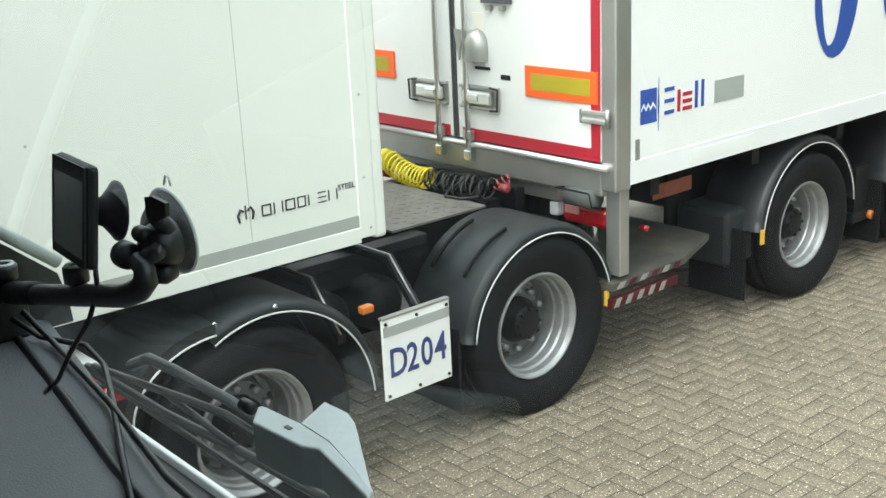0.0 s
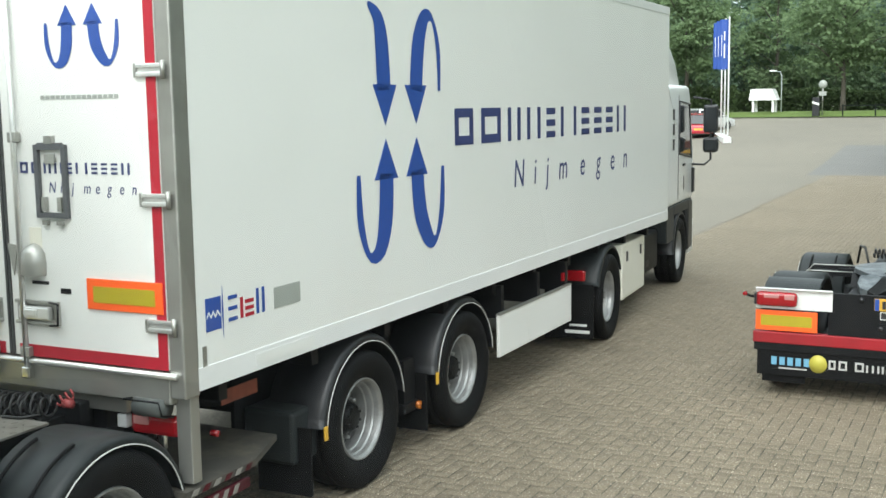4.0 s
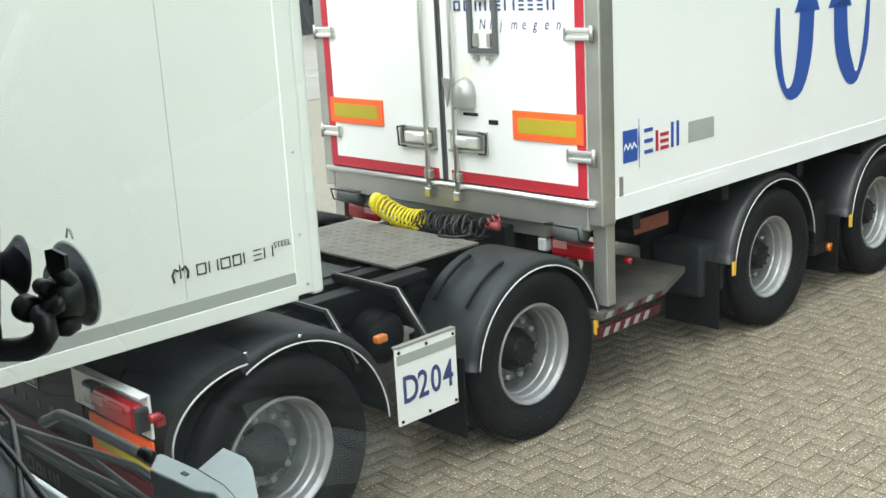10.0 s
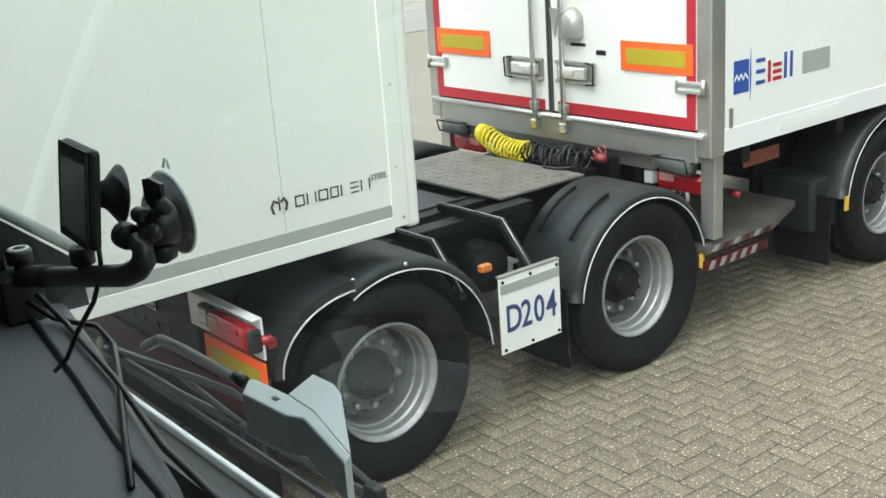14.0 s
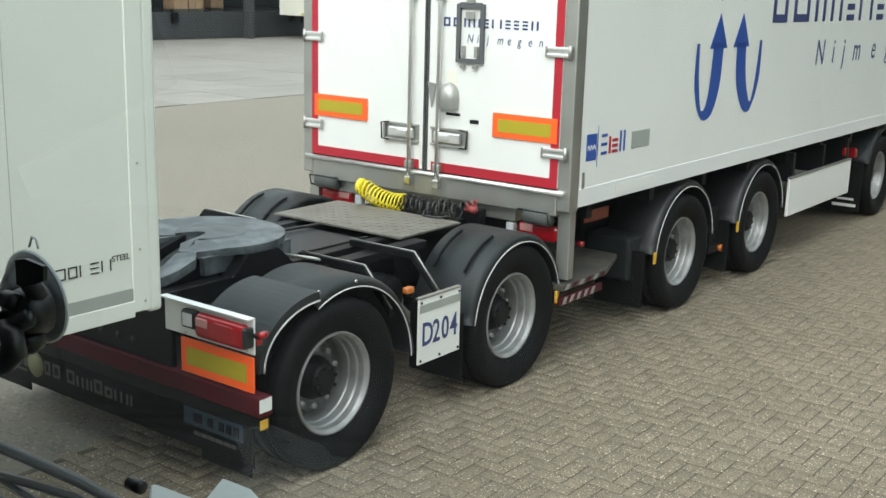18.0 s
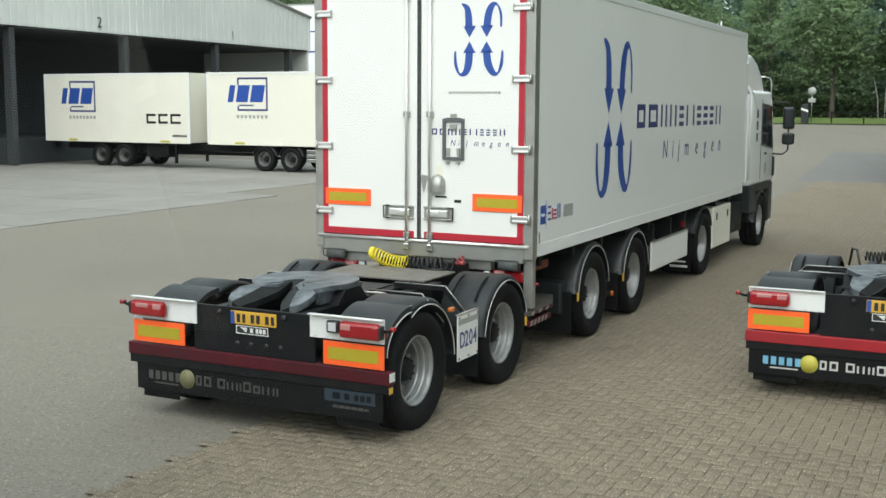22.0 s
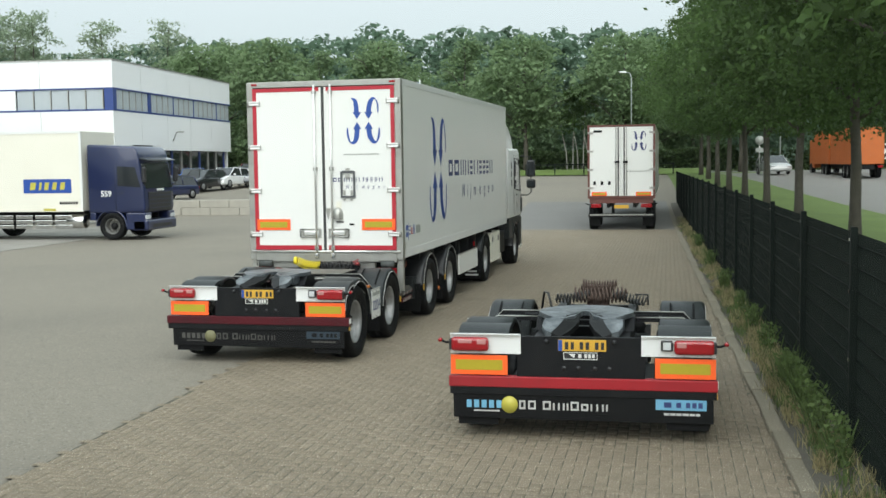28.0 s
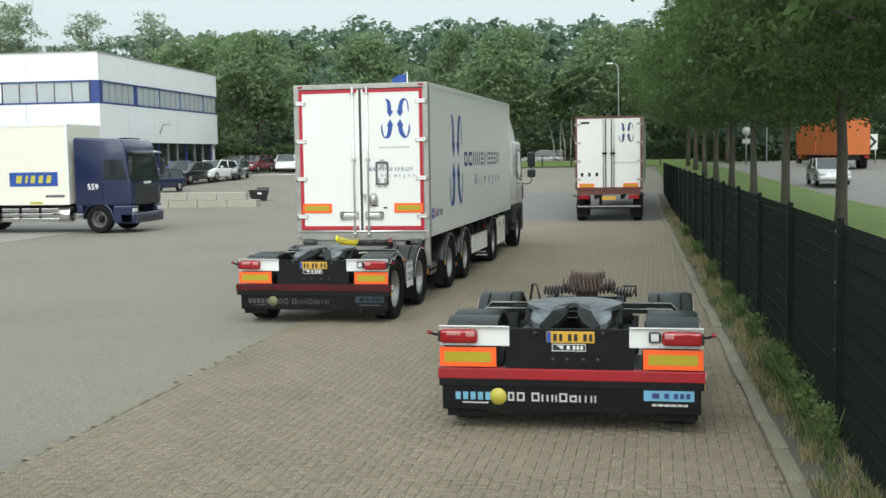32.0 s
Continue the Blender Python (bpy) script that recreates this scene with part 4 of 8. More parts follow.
        part("side_plate_back", Shape().box(1.36, 1.81, 1.25, 1.265, 0.40, 0.825), WHITE, d)
    else:
        part("brown_box", Shape().prism([(2.64, 0.95), (2.92, 0.95), (2.88, 1.19), (2.70, 1.19)], "y", -0.13, 0.13), RUST, d, "rusty brown valve box")
        for k, (a, b) in enumerate((((2.55, 0.50, 1.06), (2.6, 0.10, 1.10)), ((2.58, 0.10, 1.08), (2.6, -0.35, 1.12)), ((2.6, -0.2, 1.12), (2.55, -0.58, 1.03)))):
            coil("hose_coil", d, a, b, 0.05, 10, 0.010, (COILK, RUST, COILK)[k], 0.02)
        for a, b, r in (((2.62, 0.30, 1.10), (2.64, -0.30, 1.10), 0.085), ((2.72, 0.20, 1.20), (2.74, -0.22, 1.19), 0.07)):
            coil("rusty_hose_coil", d, a, b, r, 13, 0.009, RUST, 0.02)
        part("hose_rack", Shape().tube([(2.45, -0.6, 1.0), (2.45, -0.6, 1.12), (2.45, -0.45, 1.12)], 0.012, 6).tube([(2.5, 0.66, 0.95), (2.4, 0.62, 1.15), (2.2, 0.55, 1.16), (2.1, 0.5, 1.0)], 0.014, 6), COILK, d)
        for x in (1.5, 1.75):
            part("cross_tube", Shape().cyl((x, -0.74, 1.0), 0.025, 1.48, "y", 10), FRAME, d)
    for o in d.children:
        if "rolls" in o:
            o.matrix_basis.translation.y *= 0.972
            o.matrix_basis.translation.z -= m.translation.z + 0.015
        else:
            o.matrix_basis = Matrix.Diagonal((1, 0.972, 1, 1)) @ o.matrix_basis
    return d


DOLLY = dolly("dolly_trailer", pose(1.61, 5.225, 0.014), "black tandem-axle dolly with a grimy red bar, hitched behind the trailer", OLDRED, True, False)
DOLLY_B = dolly("dolly_trailer", pose(10.55, 0.732, 0), "black tandem-axle dolly with a bright red bar, parked by the kerb", BARRED, False, True)


# ---- the white box trailer on the move ----
def door_set(t, w2, z0, z1, emblem_on=True):
    """Two rear doors with red borders, hinges, locking bars and latches; back face at x = 0."""
    for sg in (-1, 1):
        a, b = sorted((sg * 0.012, sg * (w2 - 0.10)))
        dr = part("rear_door", Shape().box(-0.005, 0.06, a, b, z0, z1, 0.004), WHITE, t, "white insulated rear door")
        o0, o1 = sorted((sg * (w2 - 0.10), sg * (w2 - 0.165)))
        part("red_border", Shape().box(-0.009, -0.0045, o0, o1, z0, z1).box(-0.009, -0.0045, *sorted((sg * 0.06, sg * (w2 - 0.165))), z0, z0 + 0.07).box(-0.009, -0.0045, *sorted((sg * 0.06, sg * (w2 - 0.165))), z1 - 0.06, z1), RED, dr)
        part("door_seal", Shape().box(-0.012, -0.0045, *sorted((sg * 0.004, sg * 0.022)), z0, z1), SEAL, dr)
        for zz in (1.55, 2.25, 2.95, 3.65):
            hg = part("hinge", Shape().box(-0.030, -0.009, *sorted((sg * (w2 - 0.03), sg * (w2 - 0.23))), zz + 0.010, zz + 0.036, 0.006).box(-0.030, -0.009, *sorted((sg * (w2 - 0.03), sg * (w2 - 0.23))), zz - 0.036, zz - 0.010, 0.006).box(-0.018, -0.009, *sorted((sg * (w2 - 0.03), sg * (w2 - 0.23))), zz - 0.010, zz + 0.010), POLISHED, dr)
            part("hinge_rib", Shape().box(-0.033, -0.017, *sorted((sg * (w2 - 0.215), sg * (w2 - 0.232))), zz - 0.038, zz + 0.038, 0.004), STEEL, hg)
            part("hinge_pin", Shape().cyl((-0.025, sg * (w2 - 0.035), zz - 0.05), 0.014, 0.10, "z", 10), STEEL, hg)
        y = sg * 0.135
        lb = part("locking_bar", Shape().cyl((-0.035, y, z0 - 0.10), 0.017, z1 - z0 + 0.14, "z", 12), POLISHED, dr)
        for zz in (z0 + 0.03, (z0 + z1) / 2, z1 - 0.08):
            part("bar_bracket", Shape().box(-0.05, -0.009, y - 0.035, y + 0.035, zz - 0.03, zz + 0.03, 0.006), STEEL, lb)
        part("cam_end", Shape().box(-0.055, 0.0, y - 0.03, y + 0.03, z0 - 0.13, z0 - 0.06, 0.008), CHROME, lb)
        lt = part("latch_frame", Shape().box(-0.030, -0.0045, *sorted((sg * 0.06, sg * 0.40)), 1.495, 1.515, 0.004).box(-0.030, -0.0045, *sorted((sg * 0.06, sg * 0.40)), 1.620, 1.640, 0.004).box(-0.030, -0.0045, *sorted((sg * 0.382, sg * 0.402)), 1.515, 1.620, 0.004).box(-0.008, -0.0045, *sorted((sg * 0.06, sg * 0.38)), 1.515, 1.620), STEEL, dr, "dull steel latch frame")
        part("latch_handle", Shape().box(-0.045, -0.010, *sorted((sg * 0.10, sg * 0.345)), 1.528, 1.608, 0.012).box(-0.055, -0.044, *sorted((sg * 0.15, sg * 0.25)), 1.55, 1.590, 0.006), POLISHED, lt, "bright latch handle")
        part("latch_loop", Shape().tube([(-0.034, sg * 0.34, 1.500), (-0.040, sg * 0.405, 1.505), (-0.040, sg * 0.412, 1.63), (-0.034, sg * 0.34, 1.637)], 0.007, 6), FRAME, lt)
        if sg < 0:
            emblem(dr, on_back(-0.0055, -0.665, 3.345), 0.395, BLUE)
            bars("address_bars", [0.03] * 15, 0.022, 0.009, GREYFILM, dr, on_back(-0.0055, -0.34, 2.805))
            marks("name_mark", "ffnnziizzzn", (0.058, 0.066, 0.052, 0.058, 0.044, 0.040, 0.016, 0.042, 0.042, 0.044, 0.058), 0.064, 0.030, 0.014, DARKBLUE, dr, on_back(-0.0055, -0.15, 2.385))
            letters("town_letter", "Nijmegen", 0.062, 0.088, DARKBLUE, dr, on_back(-0.0055, -0.36, 2.275), 0.8, 0.2)
            hd = part("plate_holder", Shape().box(-0.03, -0.0045, -0.31, -0.28, 2.13, 2.55).box(-0.03, -0.0045, -0.52, -0.49, 2.13, 2.55).box(-0.03, -0.0045, -0.49, -0.31, 2.52, 2.56).box(-0.03, -0.0045, -0.49, -0.31, 2.13, 2.16), material("dark_grey_holder", (0.09, 0.095, 0.10), 0.5), dr, "dark grey sign holder")
            part("holder_clip", Shape().box(-0.035, -0.0045, -0.43, -0.37, 2.555, 2.60).box(-0.032, -0.02, -0.44, -0.36, 2.44, 2.50, 0.01).box(-0.032, -0.004, -0.355, -0.325, 2.17, 2.25).box(-0.032, -0.004, -0.475, -0.445, 2.17, 2.25).box(-0.03, -0.0045, -0.36, -0.32, 2.09, 2.115).box(-0.03, -0.0045, -0.47, -0.43, 2.09, 2.115), STEEL, hd)
            # the strap pocket and small marks
            part("pocket_plate", Shape().box(-0.0085, -0.0045, -0.285, -0.190, 1.79, 2.07, 0.003), CREAM, dr, "pale plate behind the strap pocket")
            part("hand_shell", Shape().lathe([(0.0001, 0.02), (0.05, 0.0), (0.078, -0.04), (0.085, -0.1), (0.08, -0.17)], 20, "z", (-0.01, -0.225, 1.96), False, (0, 360)), STEEL, dr, "dull steel strap pocket")
            part("strap", Shape().prism([(-0.02, 1.97), (-0.10, 1.96), (-0.06, 1.78)], "x", -0.02, -0.012), STEEL, dr)
            part("small_label", Shape().box(-0.0075, -0.0045, -0.19, -0.32, 1.735, 1.755).box(-0.0075, -0.0045, -0.41, -0.49, 1.69, 1.72), FRAME, dr)
        reflector(dr, "marker_board", -0.006, *((-1.165, -0.62) if sg < 0 else (0.58, 1.145)), 1.615, 1.792)
    return t


def box_trailer(m):
    t = thing("box_trailer", m, "white refrigerated box trailer with blue arrows and red-edged rear doors", "trailer")
    L, w, z0, z1 = 10.13, 1.28, 1.165, 3.99
    part("side_wall", Shape().box(0.12, L, -w, -w + 0.07, z0, z1 - 0.06, 0.004), WHITE, t, "white side wall with blue arrows")
    part("side_wall", Shape().box(0.12, L, w - 0.07, w, z0, z1 - 0.06, 0.004), WHITE, t)
    part("front_wall", Shape().box(L - 0.07, L, -w + 0.07, w - 0.07, z0, z1 - 0.06), WHITE, t)
    part("roof", Shape().box(0.10, L, -w + 0.01, w - 0.01, z1 - 0.06, z1 - 0.012, 0.004), WHITE, t)
    for sg in (-1, 1):
        part("roof_rail", Shape().box(0.1, L, *sorted((sg * (w - 0.012), sg * (w + 0.006))), z1 - 0.10, z1 + 0.0, 0.004), WHITEPAINT, t)
        part("bottom_rail", Shape().box(0.12, L, *sorted((sg * (w - 0.004), sg * (w + 0.005))), z0 - 0.002, z0 + 0.13, 0.003), WHITEPAINT, t)
        part("corner_post", Shape().box(0.0, 0.13, *sorted((sg * (w - 0.10), sg * (w + 0.004))), 1.14, z1, 0.010), STEEL, t, "stainless steel corner post")
        part("lower_post", Shape().box(0.055, 0.135, *sorted((sg * (w - 0.115), sg * (w - 0.012))), 0.64, 1.14, 0.006), STEEL, t)
        lb = part("tail_lamp", Shape().box(0.07, 0.14, *sorted((sg * 0.81, sg * 1.16)), 0.885, 1.01, 0.03), LAMPRED, t, "red tail lamp")
        part("reversing_lens", Shape().box(0.063, 0.075, *sorted((sg * 0.84, sg * 0.95)), 0.945, 0.995, 0.008), LAMPPINK, lb)
        part("white_lamp", Shape().box(0.07, 0.13, *sorted((sg * 0.71, sg * 0.78)), 0.905, 0.99, 0.012), LAMPWHITE, t)
        bu = part("rubber_buffer", Shape().cyl((0.02, *((-1.13,) if sg < 0 else (0.92,)), 1.075), 0.058, 0.21, "y", 18), BUFFER, t, "grey rubber buffer")
        part("buffer_bracket", Shape().tube([(0.0, sg * 0.90, 1.12), (-0.07, sg * 0.90, 1.13), (-0.07, sg * 1.15, 1.13), (-0.05, sg * 1.15, 1.05), (0.05, sg * 1.15, 1.02)], 0.006, 6), FRAME, bu)
    part("top_frame", Shape().box(0.0, 0.10, -w + 0.1, w - 0.1, 3.90, z1, 0.006), STEEL, t)
    part("marker_lamp", Shape().box(-0.01, 0.02, -1.2, -1.1, 3.93, 3.965, 0.006).box(-0.01, 0.02, 1.1, 1.2, 3.93, 3.965, 0.006), LAMPRED, t)
    part("rear_sill", Shape().box(0.0, 0.14, -w + 0.1, w - 0.1, 1.10, 1.28, 0.012), STEEL, t, "stainless steel rear sill")
    part("sill_tube", Shape().cyl((-0.014, -1.24, 1.272), 0.019, 2.48, "y", 14), POLISHED, t)
    part("under_bumper", Shape().box(0.06, 0.16, -0.8, 0.95, 1.0, 1.10, 0.008), STEEL, t)
    door_set(t, w, 1.30, 3.885)
    # markings on the right-hand side wall
    sy = -w - 0.0005
    emblem(t, on_right(2.58, sy, 2.556), 1.0, BLUE)
    marks("name_mark", "ffnnziizzzn", (0.36, 0.42, 0.30, 0.34, 0.24, 0.22, 0.08, 0.25, 0.25, 0.24, 0.34), 0.301, 0.165, 0.075, DARKBLUE, t, on_right(3.49, sy, 2.415))
    letters("town_letter", "Nijmegen", 0.25, (0, 0.50, 0.83, 1.18, 1.83, 2.37, 2.87, 3.36), DARKBLUE, t, on_right(4.72, sy - 0.0012, 1.985), 0.95, 0.12)
    lg = part("blue_badge", Shape().box(0.205, 0.345, sy - 0.003, sy, 1.485, 1.675), BLUE, t)
    part("badge_wave", Shape().prism([(0.21, 1.57), (0.23, 1.60), (0.25, 1.57), (0.27, 1.60), (0.29, 1.57), (0.31, 1.60), (0.335, 1.57), (0.335, 1.555), (0.31, 1.585), (0.29, 1.555), (0.27, 1.585), (0.25, 1.555), (0.23, 1.585), (0.21, 1.555)], "y", sy - 0.005, sy - 0.0028), STRIPE, lg)
    part("badge_spike", Shape().prism([(0.362, 1.73), (0.368, 1.58), (0.362, 1.43), (0.355, 1.58)], "y", sy - 0.003, sy), BLUE, lg)
    for kind, xx, ww, zz, hh, mm in (("z", 0.415, 0.085, 1.510, 0.155, BLUE), ("i", 0.530, 0.028, 1.510, 0.125, RED), ("z", 0.578, 0.085, 1.510, 0.108, RED), ("n", 0.690, 0.085, 1.510, 0.155, BLUE)):
        marks("badge_mark", kind, (ww,), hh, 0, 0.026, mm, lg, on_right(xx, sy, zz))
    part("grey_patch", Shape().box(0.875, 1.165, sy - 0.003, sy, 1.51, 1.64), GREYFILM, t)
    part("small_plate", Shape().box(0.165, 0.20, sy - 0.004, sy, 1.26, 1.41), STEEL, t)
    part("patch_strip", Shape().box(0.66, 1.30, sy - 0.008, sy - 0.0055, 1.195, 1.265), WHITE, t)
    # underframe
    for y in (-0.5, 0.5):
        part("chassis_beam", Shape().box(0.15, 9.6, y - 0.06, y + 0.06, 0.86, 1.16, 0.006), FRAME, t)
    for k in range(10):
        part("cross_member", Shape().box(0.4 + k, 0.48 + k, -1.2, 1.2, 1.03, 1.16), FRAME, t)
    for x in (2.03, 3.72):
        part("axle", Shape().cyl((x, -0.95, 0.5), 0.075, 1.9, "y", 14), FRAME, t)
        for sg in (-1, 1):
            wheel(t, x, sg * 1.09, sg < 0, "bright")
            g = arch("mudguard", t, x, 0.52, 0.555, sg * 1.255, sg * 0.78, 6, 174, PLASTIC)
            part("amber_marker", Shape().box(x - 0.585, x - 0.545, *sorted((sg * 1.248, sg * 1.264)), 0.50, 0.60, 0.006), PLATE, g)
            part("splash_board", Shape().box(x - 0.72, x - 0.70, sg * 0.8, sg * 1.23, 0.15, 0.62), RUBBER, t)
    part("inner_skirt", Shape().box(1.2, 4.4, -0.70, -0.67, 0.55, 1.15), FRAME, t)
    part("amber_side_lamp", Shape().cyl((2.98, -1.19, 0.365), 0.034, 0.035, "y", 14), LAMPORANGE, t)
    part("lamp_rail", Shape().box(2.76, 3.02, -1.16, -1.08, 0.33, 0.41, 0.01).box(2.80, 2.98, -1.14, -1.09, 0.41, 0.75), FRAME, t)
    sp = part("side_panel", Shape().box(4.38, 6.30, -1.275, -1.245, 0.465, 0.858, 0.006), WHITE, t, "white side-guard panel")
    part("panel_edge", Shape().box(4.38, 6.30, -1.279, -1.243, 0.850, 0.866), STEEL, sp)
    for k in range(9):
        part("rivet", Shape().cyl((4.44 + k * 0.225, -1.2785, 0.49), 0.006, 0.004, "y", 6), STEEL, sp)
    part("side_panel", Shape().box(4.38, 6.30, 1.245, 1.275, 0.46, 0.865, 0.006), WHITE, t)
    for x in (4.5, 5.4, 6.2):
        part("guard_bracket", Shape().box(x, x + 0.06, -1.245, -0.5, 0.80, 1.1), FRAME, t)
        part("guard_bracket", Shape().box(x, x + 0.06, 0.5, 1.245, 0.80, 1.1), FRAME, t)
    part("red_marker", Shape().box(6.18, 6.3, -1.24, -1.2, 0.90, 0.99, 0.01), LAMPRED, t)
    for sg in (-1, 1):
        part("landing_leg", Shape().box(7.0, 7.12, sg * 0.78 - 0.06, sg * 0.78 + 0.06, 0.45, 1.15, 0.01).box(6.92, 7.2, sg * 0.78 - 0.1, sg * 0.78 + 0.1, 0.43, 0.46), FRAME, t)
    tb = part("tool_box", Shape().box(1.26, 1.56, -1.13, -0.72, 0.36, 0.73, 0.03), FENDER, t, "dark grey plastic tool box")
    part("lock", Shape().cyl((1.48, -1.145, 0.66), 0.016, 0.015, "y", 12), STEEL, tb)
    lf = part("lift_platform", Shape().prism([(-0.02, -1.275), (0.64, -1.265), (1.14, -1.08), (1.14, -0.30), (-0.02, -0.30)], "z", 0.575, 0.615), WOODY, t, "worn folding platform with red and white edge marks")
    for k in range(6):
        part("edge_mark", Shape().prism([(0.02 + k * 0.1, 0.578), (0.07 + k * 0.1, 0.578), (0.10 + k * 0.1, 0.612), (0.05 + k * 0.1, 0.612)], "y", -1.279, -1.2745), OLDRED if k % 2 else DUSTY, lf)
    part("lower_bar", Shape().box(-0.02, 0.58, -1.27, -1.24, 0.465, 0.525, 0.004), OLDRED, lf)
    for k in range(5):
        part("bar_mark", Shape().prism([(0.0 + k * 0.1, 0.47), (0.04 + k * 0.1, 0.47), (0.07 + k * 0.1, 0.52), (0.03 + k * 0.1, 0.52)], "y", -1.274, -1.2695), DUSTY, lf)
    part("warning_sticker", Shape().box(0.55, 0.92, -1.10, -1.095, 0.955, 1.045), material("faded_orange_sticker", (0.19, 0.045, 0.024), 0.6, vary=0.4, scale=25), t)
    part("red_side_lamp", Shape().cyl((0.38, -1.2, 0.84), 0.02, 0.05, "y", 12), LAMPRED, t)
    part("lift_ram", Shape().cyl((0.3, -0.85, 0.55), 0.03, 0.45, "z", 10).cyl((0.3, -0.80, 0.55), 0.012, 0.45, "z", 8), CHROME, t)
    # cooling unit on the front wall
    part("cooling_unit", Shape().box(L, L + 0.2, -0.95, 0.95, 2.1, 3.85, 0.08), WHITEPAINT, t)
    return t


TRAILER = box_trailer(pose(4.57, 5.225, 0))


# ---- cabs ----
def cab_shell(L, w, z0, zr, front_rake, r=0.10):
    """Side outline of a cab-over cab, x forward."""
    return [(0, z0), (L - 0.02, z0), (L, z0 + 0.1), (L, 1.95), (L - front_rake, zr - 0.18), (L - front_rake - 0.12, zr), (0.02, zr), (0, zr - 0.03)]


def tractor(m, paint=WHITEPAINT):
    t = thing("truck_tractor", m, "white two-axle truck tractor with a roof fairing, pulling the box trailer", "truck")
    L, w, D = 2.15, 1.22, 0.43
    s = Shape()
    out = cab_shell(L, w, 1.22, 3.0, 0.30)
    s.prism(out, "y", -w, w)
    bm = bmesh.new()
    me = s.mesh("tmp", paint)
    bm.from_mesh(me)
    bpy.data.meshes.remove(me)
    bmesh.ops.bevel(bm, geom=bm.edges[:], offset=0.07, segments=3, profile=0.5, affect="EDGES")
    cab = part("cab", Shape().take(bm, None, True), paint, t, "white cab")
    part("windscreen", Shape().prism([(L + 0.004, 2.0), (L - 0.244, 2.80), (L - 0.26, 2.80), (L - 0.02, 2.0)], "y", -w + 0.12, w - 0.12), DARKGLASS, cab)
    for sg in (-1, 1):
        y0, y1 = sorted((sg * (w - 0.01), sg * (w + 0.006)))
        part("side_window", Shape().prism([(0.95, 2.0), (1.92, 1.90), (1.68, 2.70), (0.93, 2.74)], "y", y0, y1), DARKGLASS, cab)
        part("window_frame", Shape().tube([(0.93, sg * (w + 0.004), 1.98), (1.94, sg * (w + 0.004), 1.88), (1.70, sg * (w + 0.004), 2.72), (0.91, sg * (w + 0.004), 2.76)], 0.014, 6, True), PLASTIC, cab)
        part("door_gap", Shape().tube([(0.86, sg * (w + 0.002), 1.3), (0.86, sg * (w + 0.002), 2.85)], 0.006, 5), PLASTIC, cab)
        part("door_handle", Shape().box(1.2, 1.36, *sorted((sg * w, sg * (w + 0.025))), 1.78, 1.82, 0.01), PLASTIC, cab)
        ms = part("mirror_arm", Shape().tube([(2.01, sg * w, 1.77), (2.10, sg * (w + 0.18), 1.76), (2.14, sg * (w + 0.27), 1.84), (2.14, sg * (w + 0.27), 2.78), (1.98, sg * (w + 0.02), 2.82)], 0.018, 8), PLASTIC, t)
        part("mirror", Shape().box(2.06, 2.22, sg * (w + 0.27) - 0.11, sg * (w + 0.27) + 0.11, 2.26, 2.70, 0.04), PLASTIC, ms)
        part("wide_mirror", Shape().box(2.06, 2.22, sg * (w + 0.27) - 0.12, sg * (w + 0.27) + 0.12, 1.95, 2.19, 0.05), PLASTIC, ms)
        part("mirror_glass", Shape().box(2.053, 2.06, sg * (w + 0.27) - 0.09, sg * (w + 0.27) + 0.09, 2.30, 2.66).box(2.053, 2.06, sg * (w + 0.27) - 0.09, sg * (w + 0.27) + 0.09, 1.99, 2.15), DARKGLASS, ms)
        # wheel arch skirt, steps and side fairing
        part("lower_panel", Shape().box(0.02, 0.56, *sorted((sg * 0.8, sg * (w + 0.004))), 0.72, 1.235, 0.02).box(0.56, 1.74, *sorted((sg * 0.8, sg * (w + 0.004))), 1.09, 1.235, 0.01), FENDER, t, "dark grey lower panel")
        part("door_slot", Shape().box(1.30, 1.36, *sorted((sg * w, sg * (w + 0.004))), 1.42, 1.62, 0.004), PLASTIC, cab)
        part("corner_vane", Shape().box(L - 0.16, L - 0.02, *sorted((sg * (w - 0.02), sg * (w + 0.03))), 1.32, 1.72, 0.02), PLASTIC, t)
        arch("front_mudguard", t, 1.15, 0.5, 0.56, sg * (w + 0.0), sg * 0.78, 0, 180, PLASTIC, False)
        part("step_panel", Shape().box(1.72, 2.12, *sorted((sg * 0.8, sg * (w + 0.006))), 0.42, 1.235, 0.05), PLASTIC, t)
        part("side_fairing", Shape().prism([(-0.46, 1.35), (0.0, 1.30), (0.0, 3.0), (-0.02, 3.5), (-0.30, 3.45), (-0.46, 3.0)], "y", *sorted((sg * (w - 0.13), sg * (w - 0.09)))), paint, t, "white side fairing")
        for q in range(3):
            part("side_mark", Shape().box(0.42, 0.56, *sorted((sg * (w + 0.0005), sg * (w + 0.003))), 2.05 + q * 0.22, 2.21 + q * 0.22), BLACKFILM, cab)
        part("edge_tube", Shape().tube([(0.0, sg * (w - 0.03), 1.35), (0.0, sg * (w - 0.03), 2.95), (0.0, sg * (w - 0.14), 3.15), (-0.02, sg * (w - 0.14), 3.72), (-0.14, sg * (w - 0.14), 3.78)], 0.028, 8), paint, t)
    me = Shape().prism([(0.0, 2.96), (1.60, 2.92), (1.52, 3.06), (1.25, 3.32), (0.85, 3.53), (0.35, 3.66), (0.0, 3.66)], "y", -1.10, 1.10).mesh("tmp", paint)
    bm = bmesh.new()
    bm.from_mesh(me)
    bpy.data.meshes.remove(me)
